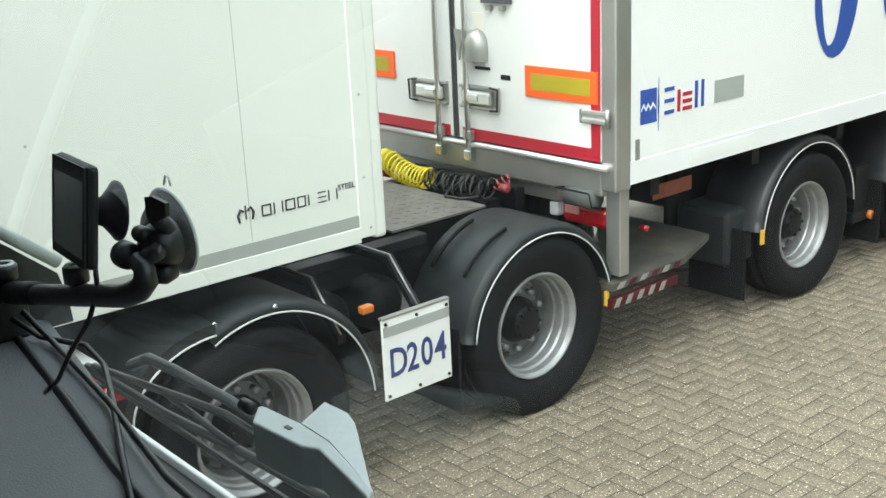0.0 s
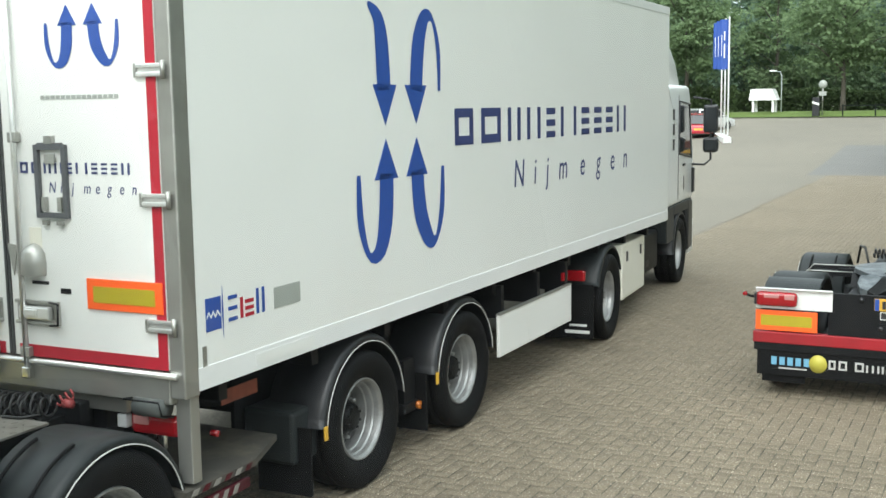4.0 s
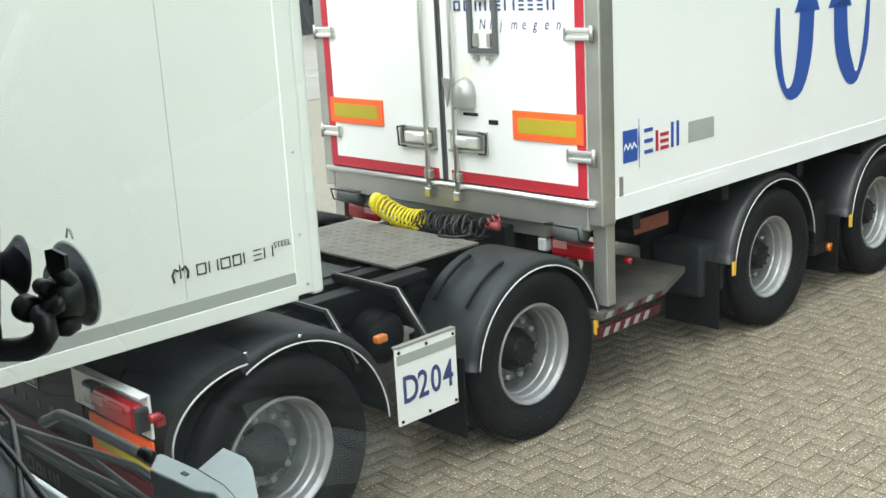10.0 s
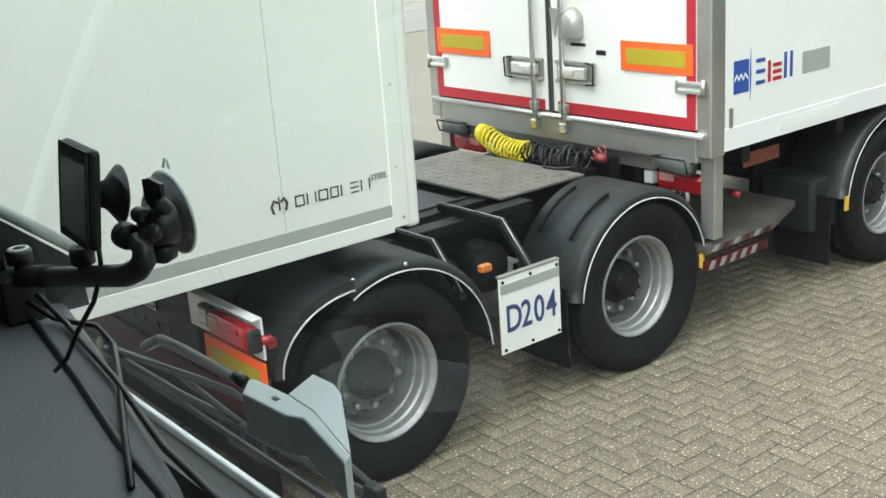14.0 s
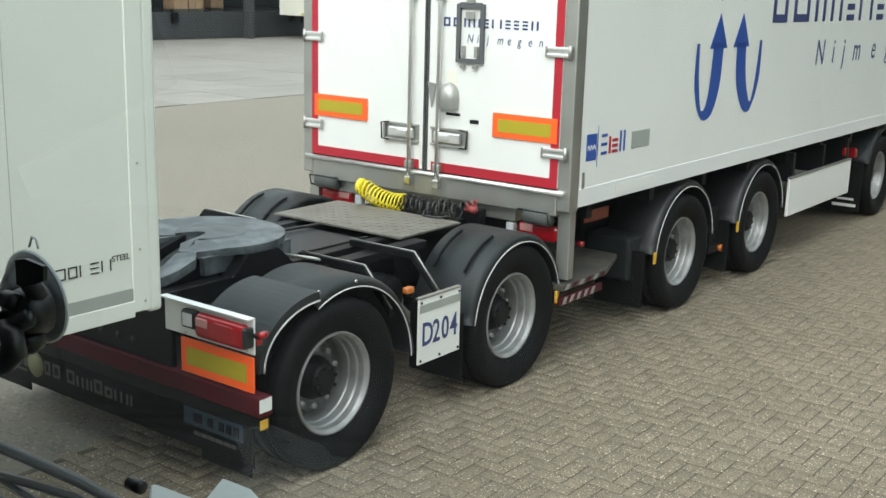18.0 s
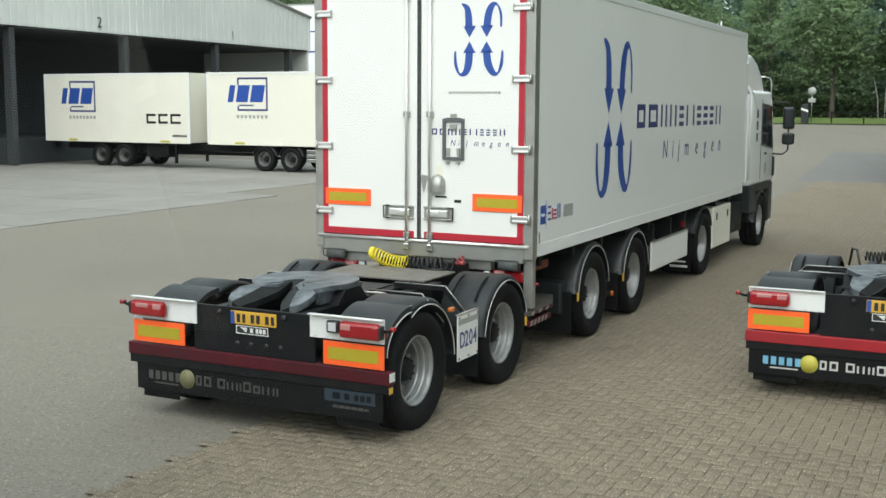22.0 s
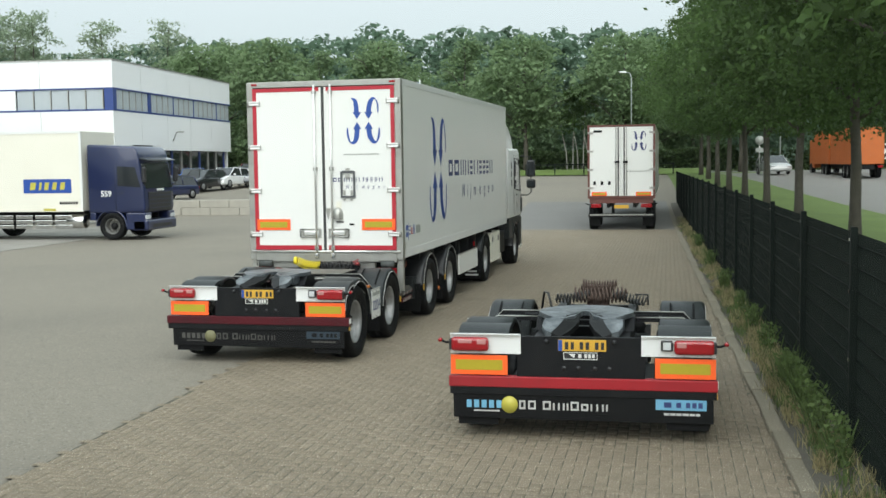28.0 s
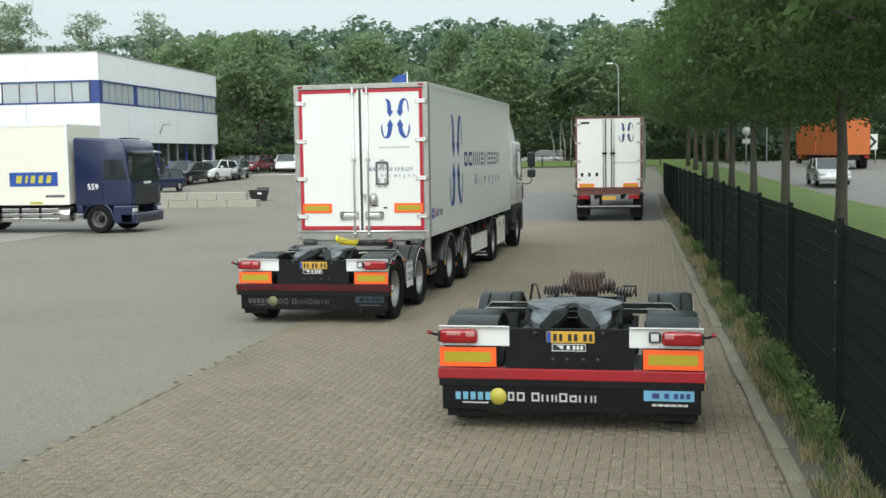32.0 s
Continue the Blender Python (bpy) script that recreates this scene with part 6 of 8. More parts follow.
        for k in range(4):
            for z in (0.42, 0.60, 0.78):
                part("side_guard_panel", Shape().box(-7.35 + k * 0.8, -6.65 + k * 0.8, *sorted((q * 1.20, q * 1.24)), z, z + 0.14, 0.02), CHROME, t)
    part("fuel_tank", Shape().lathe([(0.0001, -0.35), (0.24, -0.35), (0.27, -0.32), (0.27, 0.32), (0.24, 0.35), (0.0001, 0.35)], 24, "x", (-4.15, -0.98, 0.68)), CHROME, t)
    part("visor", Shape().prism([(K - 0.20, 3.02), (K + 0.12, 2.94), (K + 0.13, 2.90), (K - 0.18, 2.95)], "y", -1.15, 1.15), DARKGLASS, t)
    part("grille", Shape().box(K + 0.0, K + 0.04, -0.95, 0.95, 1.02, 1.74, 0.02), PLASTIC, t)
    for z in (1.15, 1.30, 1.45, 1.60):
        part("grille_slat", Shape().box(K + 0.035, K + 0.052, -0.9, 0.9, z, z + 0.03), NAVY, t)
    part("name_bars", Shape().box(K + 0.045, K + 0.055, -0.3, 0.3, 1.78, 1.86), STRIPE, t)
    part("bumper", Shape().box(K - 0.5, K + 0.10, -1.24, 1.24, 0.34, 0.74, 0.07), NAVY, t)
    part("bumper_slot", Shape().box(K + 0.09, K + 0.105, -0.8, 0.8, 0.44, 0.56), PLASTIC, t)
    part("air_horns", Shape().tube([(K - 0.6, -0.8, 3.46), (K - 0.6, 0.8, 3.46)], 0.03, 6), PLASTIC, t)
    words("fleet_number", "559", 0.20, STRIPE, cab, on_right(-3.05, -1.2425, 1.60), bold=0.03)
    return t


def docked_trailer():
    t = thing("drawbar_trailer", pose(39.27, 29.6, 0, 0, 0, -90), "cream swap-body drawbar trailer backed up to the dock", "trailer")
    bd = swap_body(t, -9.1, -0.9)
    logo_box(bd, -8.1, 2.35)
    for k, (a, b) in enumerate(((-3.25, -2.75), (-2.6, -2.1), (-1.95, -1.4))):
        part("logo_bar", Shape().box(a, b, -1.2745, -1.2695, 1.88, 1.98).box(a, a + 0.1, -1.2745, -1.2695, 1.98, 2.3).box(a + 0.1, b, -1.2745, -1.2695, 2.2, 2.3), FRAME, bd)
    lorry_frame(t, -8.5, 1.2, (-4.6, -5.9))
    part("drawbar", Shape().prism([(-3.0, -0.4), (-3.0, 0.4), (1.6, 0.08), (1.6, -0.08)], "z", 0.55, 0.68), FRAME, t)
    part("support_leg", Shape().box(-1.9, -1.8, -1.1, -1.0, 0.2, 1.05).box(-1.9, -1.8, 1.0, 1.1, 0.2, 1.05), FRAME, t)
    part("spare_box", Shape().box(-3.4, -2.2, -1.15, -0.6, 0.45, 0.95, 0.02), FRAME, t)
    return t


docked_lorry()
docked_trailer()


# ---- the far parked trailer ----
def far_trailer():
    t = thing("box_trailer", pose(43.36, 1.73, 0.01), "white box trailer with brown edges, parked along the fence", "trailer")
    L, w, z0, z1 = 12.8, 1.275, 1.30, 4.0
    brown = material("brown_frame_paint", (0.13, 0.045, 0.035), 0.5)
    part("body", Shape().box(0.05, L, -w, w, z0, z1 - 0.02, 0.01), WHITE, t)
    part("frame", Shape().box(0, 0.08, -w, -w + 0.08, z0 - 0.1, z1).box(0, 0.08, w - 0.08, w, z0 - 0.1, z1).box(0, 0.08, -w + 0.08, w - 0.08, z1 - 0.08, z1).box(0, 0.08, -w + 0.08, w - 0.08, z0 - 0.12, z0), brown, t, "brown rear frame")
    for sg in (-1, 1):
        dr = part("rear_door", Shape().box(0.0, 0.05, *sorted((sg * 0.02, sg * (w - 0.09))), z0, z1 - 0.09), WHITE, t)
        part("locking_bar", Shape().cyl((-0.03, sg * 0.11, z0), 0.02, z1 - z0 - 0.1, "z", 8), FRAME, dr)
        part("locking_bar", Shape().cyl((-0.03, sg * 0.20, z0), 0.02, z1 - z0 - 0.1, "z", 8), STEEL, dr)
        part("bar_handle", Shape().box(-0.06, -0.01, sg * 0.155 - 0.09, sg * 0.155 + 0.09, 2.55, 2.63), FRAME, dr)
        for z in (1.6, 2.3, 3.0, 3.7):
            part("hinge", Shape().box(-0.02, 0.0, *sorted((sg * (w - 0.22), sg * w)), z - 0.04, z + 0.04), STEEL, dr)
        reflector(t, "marker_board", -0.006, *sorted((sg * 0.55, sg * 1.12)), 1.30, 1.45)
        part("tail_lamp", Shape().box(-0.03, 0.04, *sorted((sg * 0.75, sg * 1.15)), 0.85, 1.0, 0.02), LAMPRED, t)
        part("stalk", Shape().tube([(0, sg * 1.2, 0.95), (-0.02, sg * 1.36, 1.02)], 0.025, 6), RUBBER, t)
        part("rear_beam", Shape().box(0.1, L - 1, sg * 0.5 - 0.06, sg * 0.5 + 0.06, 0.85, 1.2), FRAME, t)
        for x in (0.75, 2.05, 3.35):
            wheel(t, x, sg * 1.08, sg < 0, "grimy")
        part("landing_leg", Shape().box(10.0, 10.15, sg * 0.8 - 0.07, sg * 0.8 + 0.07, 0, 1.2), FRAME, t)
    part("lamp_board", Shape().box(0.0, 0.06, -1.2, 1.2, 1.02, 1.20), brown, t)
    part("bumper", Shape().box(-0.02, 0.08, -1.25, 1.25, 0.48, 0.62, 0.01), FRAME, t)
    part("bumper_rail", Shape().box(-0.025, 0.0, -1.2, 1.2, 0.55, 0.60), STEEL, t)
    part("number_plate", Shape().box(-0.015, 0.0, -0.28, 0.26, 0.82, 0.95), PLATE, t)
    emblem(t, on_back(-0.002, -0.66, 3.38), 0.40, DARKBLUE)
    bars("name_bars", [0.05] * 9, 0.06, 0.05, GREYFILM, t, on_back(-0.002, -0.22, 2.2))
    part("corner_sticker", Shape().box(-0.004, 0.0, 0.72, 1.05, 3.72, 3.80).box(-0.004, 0.0, 0.4, 0.5, 1.72, 1.86).box(-0.004, 0.0, 0.68, 0.78, 1.72, 1.86).box(-0.004, 0.0, 0.96, 1.06, 1.72, 1.86), FRAME, t)
    part("mud_flap", Shape().box(0.2, 0.22, -1.2, -0.8, 0.15, 0.6).box(0.2, 0.22, 0.8, 1.2, 0.15, 0.6), RUBBER, t)
    return t


far_trailer()


# ---- cars ----
def car(paint, label, m, estate=False, group="cars in the yard"):
    c = thing("car", m, label, "car", group)
    L, w = 4.3, 0.86
    lo = [(0.0, 0.35), (0.05, 0.75), (0.25, 0.88), (L - 0.9, 0.90), (L - 0.12, 0.72), (L, 0.42), (L - 0.05, 0.25), (0.08, 0.25)]
    top = [(0.12, 0.86), (0.45 if not estate else 0.22, 1.38), (2.4, 1.45), (3.3, 0.90)]
    s = Shape().prism(lo, "y", -w, w)
    me = s.mesh("tmp", paint)
    bm = bmesh.new()
    bm.from_mesh(me)
    bpy.data.meshes.remove(me)
    bmesh.ops.bevel(bm, geom=bm.edges[:], offset=0.09, segments=3, profile=0.5, affect="EDGES")
    part("body", Shape().take(bm, None, True), paint, c)
    k = 0.80
    cabin = Shape()
    v = [(x, -w * (0.96 if z < 1 else k), z) for x, z in top] + [(x, w * (0.96 if z < 1 else k), z) for x, z in top]
    cabin.add(v, [(0, 1, 2, 3), (7, 6, 5, 4), (0, 4, 5, 1), (2, 6, 7, 3)])
    g = part("windows", cabin, DARKGLASS, c)
    part("roof", Shape().add([(x, y, z) for x, z in ((top[1][0] - 0.03, top[1][1] - 0.02), (1.4, 1.485), (2.43, top[2][1] - 0.01)) for y in (-w * 0.79, w * 0.79)], [(0, 2, 3, 1), (2, 4, 5, 3)], True).tube([(top[1][0], -w * 0.8, top[1][1]), (2.42, -w * 0.8, 1.45), (3.3, -w * 0.96, 0.9)], 0.035, 6).tube([(top[1][0], w * 0.8, top[1][1]), (2.42, w * 0.8, 1.45), (3.3, w * 0.96, 0.9)], 0.035, 6).tube([(1.6, -w * 0.81, 1.45), (1.6, -w * 0.95, 0.9)], 0.04, 6).tube([(1.6, w * 0.81, 1.45), (1.6, w * 0.95, 0.9)], 0.04, 6).tube([(top[1][0], -w * 0.8, top[1][1]), (0.15, -w * 0.95, 0.88)], 0.05, 6).tube([(top[1][0], w * 0.8, top[1][1]), (0.15, w * 0.95, 0.88)], 0.05, 6), paint, c)
    for x in (0.75, 3.35):
        for sg in (-1, 1):
            wh = part("wheel", Shape().lathe([(0.0001, -0.06), (0.19, -0.07), (0.2, -0.05), (0.2, 0.09)], 18), RIM, c, "", Matrix.Translation((x, sg * (w - 0.06), 0.31)) @ (Matrix() if sg < 0 else Matrix.Rotation(math.pi, 4, "Z")))
            part("tyre", Shape().lathe([(0.2, -0.07), (0.28, -0.09), (0.31, -0.07), (0.31, 0.07), (0.28, 0.09), (0.2, 0.09)], 20), RUBBER, wh)
    for sg in (-1, 1):
        part("tail_lamp", Shape().box(-0.02, 0.1, *sorted((sg * 0.5, sg * 0.82)), 0.62, 0.76, 0.03), LAMPRED, c)
        part("headlamp", Shape().box(L - 0.16, L - 0.02, *sorted((sg * 0.48, sg * 0.8)), 0.58, 0.72, 0.03), LAMPWHITE, c)
        part("door_mirror", Shape().box(2.65, 2.8, *sorted((sg * 0.84, sg * 1.0)), 0.92, 1.05, 0.03), paint, c)
    part("number_plate", Shape().box(-0.012, 0.0, -0.26, 0.26, 0.48, 0.59), PLATE, c)
    return c


def car_paint(name, rgb):
    return material(name, rgb, 0.25, 0.15, vary=0.04, bump=0.0, coat=0.6)


SILVERCAR, WHITECAR, REDCAR = car_paint("silver_car_paint", (0.42, 0.43, 0.42)), car_paint("white_car_paint", (0.78, 0.79, 0.78)), car_paint("red_car_paint", (0.45, 0.025, 0.04))
BLUECAR, BLACKCAR, DARKRED, GREYCAR = car_paint("blue_car_paint", (0.03, 0.10, 0.32)), car_paint("black_car_paint", (0.015, 0.016, 0.02)), car_paint("dark_red_car_paint", (0.16, 0.02, 0.025)), car_paint("dark_grey_car_paint", (0.10, 0.11, 0.12))
for p, lab, x, y, a, es in ((NAVY, "dark blue saloon car parked behind the block wall", 67.4, 30.1, 165, False), (BLUECAR, "blue hatchback car parked by the office", 79.4, 35.0, 200, False), (BLACKCAR, "black hatchback car parked by the office", 76.6, 31.9, 170, False),
                            (WHITECAR, "white hatchback car parked by the office", 79.6, 31.3, 172, False), (GREYCAR, "dark hatchback car parked beside the white one", 82.3, 31.6, 188, False), (DARKRED, "dark red car parked by the hedge", 92.6, 34.6, 176, True), (DARKRED, "dark red hatchback car parked by the hedge", 93.5, 33.4, 174, False),
                            (WHITECAR, "white van-like car parked by the hedge", 94.8, 31.9, 196, True), (SILVERCAR, "silver hatchback car parked by the hedge", 96.2, 30.4, 190, False),
                            (REDCAR, "red hatchback car parked near the flagpoles", 67.3, 16.6, 12, False), (WHITECAR, "white estate car parked near the flagpoles", 74.0, 18.9, -20, True)):
    car(p, lab, pose(x, y, lift(x) + 0.0, 0, 0, a), es)


# ---- low block wall, skip, flagpoles, signs, lamps ----
wall = thing("block_wall", pose(53.6, 19.7, lift(53.8) - 0.03), "low wall of two courses of concrete blocks", "wall")
blk = Shape().box(0, 0.6, 0, 1.55, 0, 0.385, 0.015).mesh("block", BLOCK)
for r in range(2):
    for k in range(7):
        part("block", blk, None, wall, "", Matrix.Translation((0, k * 1.58 + (0.55 if r else 0.0), r * 0.39)))
skip = thing("waste_bin", pose(58.4, 21.3, lift(58.4), 0, 0, 20) @ Matrix.Scale(0.56, 4), "black open waste container by the block wall", "container")
part("tub", Shape().add([(-0.6, -0.7, 0), (0.6, -0.7, 0), (0.6, 0.7, 0), (-0.6, 0.7, 0), (-0.8, -1.0, 1.0), (0.8, -1.0, 1.0), (0.8, 1.0, 1.0), (-0.8, 1.0, 1.0)], [(0, 3, 2, 1), (0, 1, 5, 4), (1, 2, 6, 5), (2, 3, 7, 6), (3, 0, 4, 7)]), PLASTIC, skip)
part("lid", Shape().prism([(-0.85, 1.0), (0.85, 1.0), (0.5, 1.25), (-0.6, 1.3)], "y", -1.0, 0.2), PLASTIC, skip)


rim = Shape()
for a, b, c, d in ((-0.82, 0.82, -1.02, -0.96), (-0.82, 0.82, 0.96, 1.02), (-0.82, -0.76, -0.96, 0.96), (0.76, 0.82, -0.96, 0.96)):
    rim.box(a, b, c, d, 0.97, 1.03)
part("rim", rim, PLASTIC, skip)
part("label", Shape().box(-0.79, -0.74, -0.25, 0.15, 0.62, 0.8), STRIPE, skip)
solid("parking_line", Shape().prism([(86.5, 24.0), (86.8, 24.0), (86.8, 32.0), (86.5, 32.0)], "z", lift(86.6) - 0.02, lift(86.6) + 0.006), STRIPE, "white painted line across the car park", "road marking", kind="structure")
CARTON = material("brown_carton", (0.30, 0.20, 0.12), 0.8, vary=0.12, scale=6, bump=0.1)
for k, (x, y) in enumerate(((33.0, 40.1), (33.9, 40.2), (34.6, 40.9), (36.4, 41.6))):
    pl = thing("pallet_load", pose(x, y, 1.15), "wrapped brown cartons stacked on a wooden pallet", "pallet", "pallets in the dock")
    base = Shape()
    for q in (-0.32, 0.0, 0.32):
        base.box(-0.4, 0.4, q - 0.05, q + 0.05, 0.0, 0.10)
    base.box(-0.4, 0.4, -0.4, 0.4, 0.10, 0.14)
    part("pallet", base, WOODY, pl)
    for a in range(2):
        for b in range(2):
            for c in range(3 if k < 3 else 2):
                part("carton", Shape().box(-0.38 + 0.385 * a, -0.01 + 0.385 * a, -0.38 + 0.385 * b, -0.01 + 0.385 * b, 0.142 + 0.34 * c, 0.478 + 0.34 * c, 0.008), CARTON, pl)


def flagpole(x, y, h):
    z = lift(x)
    p = thing("flagpole", pose(x, y, z), "white flagpole with a blue banner", "flagpole", "flagpoles")
    part("pole", Shape().tube([(0, 0, 0), (0, 0, h)], lambda t: 0.055 - 0.02 * t, 10), STRIPE, p)
    s = Shape()
    n = 7
    v = [(0.03 * math.sin(j * 1.3), 0.05 + j * 0.10, h - 0.15 - i * (h * 0.40 / n)) for i in range(n + 1) for j in range(6)]
    q = len(v)
    v += [(a + 0.012, b, c) for a, b, c in v]
    f = [(i * 6 + j, i * 6 + j + 1, (i + 1) * 6 + j + 1, (i + 1) * 6 + j) for i in range(n) for j in range(5)]
    s.add(v, f + [tuple(q + k for k in g)[::-1] for g in f])
    b = part("banner", s, BLUE, p, "blue banner with white marks")
    part("white_mark", Shape().box(-0.05, -0.045, 0.22, 0.29, h - 2.3, h - 1.5).box(-0.05, -0.045, 0.22, 0.29, h - 1.3, h - 0.8).box(-0.05, -0.045, 0.40, 0.43, h - 2.2, h - 1.0), STRIPE, b)
    return p


for x, y in ((65.0, 14.34), (67.5, 15.1), (71.0, 16.1)):
    flagpole(x, y, 7.0)
solid("white_kerb", Shape().prism([(62.8, 14.1), (63.3, 13.75), (73.8, 16.75), (73.4, 17.2)], "z", lift(66) - 0.1, lift(66) + 0.22), STRIPE, "white painted concrete island under the flagpoles", "kerb")
def shelter():
    x, y = 102.5, 19.45
    h = thing("small_shelter", pose(x, y, lift(x) + 0.5), "small white shelter with a pitched roof", "shelter")
    part("roof", Shape().prism([(-1.22, 0.92), (1.22, 0.92), (1.05, 1.92), (-0.78, 1.92)], "x", -0.9, 0.9), OFFICE, h)
    for a in (-0.7, 0.7):
        for b in (-0.85, 0.85):
            part("post", Shape().box(a - 0.06, a + 0.06, b - 0.10, b + 0.10, -0.1, 0.95), OFFICE, h)
    return h


bank = Shape()
bv, bf = [], []
for k in range(14):
    y = -3.5 + 2.3 * k
    bv += [(100.4, y, lift(100.4) - 0.02), (101.6, y, lift(101) + 0.25), (102.6, y, lift(102) + 0.40), (105.8, y, lift(105) + 0.42)]
bank.add(bv, [(4 * k + j, 4 * k + j + 1, 4 * k + j + 5, 4 * k + j + 4) for k in range(13) for j in range(3)], True)
solid("grass_bank", bank, LAWN, "low grass bank at the yard's far edge", "lawn", kind="structure")
shelter()


def street_lamp(x, y, h):
    p = thing("street_lamp", pose(x, y, lift(x)), "slim grey street lamp", "street lamp", "street lamps")
    part("pole", Shape().tube([(0, 0, 0), (0, 0, h - 0.4), (-0.05, 0.12, h), (-0.2, 0.5, h + 0.06)], lambda t: 0.055 - 0.025 * t, 8), GREYPLASTIC, p)
    part("head", Shape().box(-0.34, -0.10, 0.45, 1.0, h + 0.02, h + 0.16, 0.04), STRIPE, p)
    return p


street_lamp(99.0, 3.2, 8.7)
street_lamp(103.0, 18.1, 3.9)
street_lamp(100.0, -9.3, 8.0)


def road_sign(x, y, dark=False):
    p = thing("road_sign", pose(x, y, lift(x)), "round road sign on a grey post", "road sign", "road signs")
    part("post", Shape().cyl((0, 0, 0), 0.05, 3.0, "z", 8), STEEL, p)
    part("disc", Shape().cyl((-0.06, 0, 2.7), 0.35, 0.04, "x", 20), GREYFILM, p)
    part("plate", Shape().box(-0.06, -0.02, -0.3, 0.3, 1.75, 2.1), GREYFILM, p)
    return p


road_sign(100.9, 14.3)
road_sign(92.0, -7.0)
bol = thing("bollard", pose(100.4, 14.75, lift(100)), "black bollard with white bands", "bollard")
part("post", Shape().box(-0.2, 0.2, -0.3, 0.3, 0, 1.6, 0.03), PLASTIC, bol)
part("white_band", Shape().prism([(-0.3, 0.9), (0.3, 1.1), (0.3, 1.3), (-0.3, 1.1)], "x", -0.205, -0.2), STRIPE, bol)
chev = thing("chevron_sign", pose(92.0, -16.3, lift(92)), "white and black chevron sign on two posts", "road sign")
part("board", Shape().box(-0.03, 0.03, -0.55, 0.55, 1.1, 2.3, 0.02), STRIPE, chev)
part("chevron", Shape().prism([(0.3, 1.15), (-0.25, 1.7), (0.3, 2.25), (0.0, 2.25), (-0.5, 1.7), (0.0, 1.15)], "x", -0.038, -0.031), BLACKFILM, chev)
for y in (-0.4, 0.4):
    part("post", Shape().cyl((0, y, 0), 0.04, 1.15, "z", 8), STEEL, chev)
rail = thing("low_rail_fence", pose(99.0, 3.5, lift(99)), "low dark rail fence along the far grass", "fence")
part("rail", Shape().box(-0.04, 0.04, -4, 9, 0.85, 0.93), FENCE, rail)
for k in range(6):
    part("post", Shape().box(-0.05, 0.05, -3.9 + k * 2.55, -3.8 + k * 2.55, 0, 1.0), FENCE, rail)


# ---- road traffic ----
def artic():
    t = thing("articulated_lorry", pose(112, 60, 0.95, 0, 0, -90), "white articulated lorry with dark name bars, driving past", "lorry")
    part("box", Shape().box(-16.5, -3.2, -1.27, 1.27, 1.2, 4.0, 0.03), WHITEPAINT, t)
    s = Shape().prism([(-2.4, 0.6), (0, 0.6), (0, 1.8), (-0.2, 2.9), (-0.6, 3.3), (-2.4, 3.7)], "y", -1.22, 1.22)
    part("cab", s, WHITEPAINT, t)
    part("windscreen", Shape().prism([(0.01, 1.8), (-0.19, 2.8), (-0.25, 2.8), (-0.05, 1.8)], "y", -1.1, 1.1).box(-1.3, -0.4, -1.23, -1.215, 1.9, 2.6), DARKGLASS, t)
    for x in (-1.3, -4.4, -12.8, -14.1, -15.4):
        for sg in (-1, 1):
            wheel(t, x, sg * 1.08, sg < 0, "grimy")
    part("chassis", Shape().box(-16.3, -0.5, -0.5, 0.5, 0.6, 1.2), FRAME, t)
    part("side_guard", Shape().box(-11.8, -5.2, -1.25, -1.2, 0.5, 1.0), FRAME, t)
    x = -12.2
    for w in (0.5, 0.5, 0.5, -0.2, 0.5, 0.45, 0.5, -0.2, 0.5, 0.45, 0.5, 0.5, 0.45, 0.4):
        if w > 0:
            part("letter_bar", Shape().prism([(x, 2.75), (x + w * 0.62, 2.75), (x + w * 0.62 + 0.15, 3.45), (x + 0.15, 3.45)], "y", -1.277, -1.2705), FRAME, t)
        x += abs(w) + 0.08
    part("small_bars", Shape().box(-11.6, -8.8, -1.277, -1.2705, 2.3, 2.5), FRAME, t)
    part("red_sweep", Shape().prism([(-5.6, 2.4), (-5.2, 2.4), (-4.2, 3.6), (-4.5, 3.6)], "y", -1.277, -1.2705), RED, t)
    return t


def orange_lorry():
    t = thing("curtain_lorry", pose(89.6, -13.05, lift(84), 0, 0, 3), "orange tarpaulin-sided lorry standing on the side road", "lorry")
    for a, b in ((-7.6, -0.4), (0.3, 6.6)):
        bx = part("tarpaulin_body", Shape().box(a, b, -1.12, 1.12, 0.95, 3.5, 0.05), ORANGETARP, t, "orange tarpaulin body")
        for k in range(8):
            part("tarpaulin_fold", Shape().box(a + 0.4 + k * (b - a - 0.6) / 8, a + 0.46 + k * (b - a - 0.6) / 8, -1.135, 1.135, 1.0, 3.45), ORANGETARP, bx)
    part("chassis", Shape().box(-7.5, 8.8, -0.5, 0.5, 0.6, 0.95), FRAME, t)
    part("cab", Shape().box(6.9, 8.9, -1.05, 1.05, 0.6, 2.9, 0.1), ORANGETARP, t)
    for x in (-6.4, -5.1, 1.5, 2.8, 8.0):
        for sg in (-1, 1):
            wheel(t, x, sg * 0.95, sg < 0, "grimy")
    for sg in (-1, 1):
        part("tail_lamp", Shape().box(-7.66, -7.58, *sorted((sg * 0.7, sg * 1.05)), 0.72, 0.88, 0.02), LAMPRED, t)
    return t


ARTIC = artic()
orange_lorry()
SALOON = car(SILVERCAR, "silver hatchback car driving along the side road", pose(140, -12, 0.95), False, "cars on the road")
ESTATE = car(SILVERCAR, "silver estate car driving past beyond the yard", pose(110, -60, 0.95), True, "cars on the road")
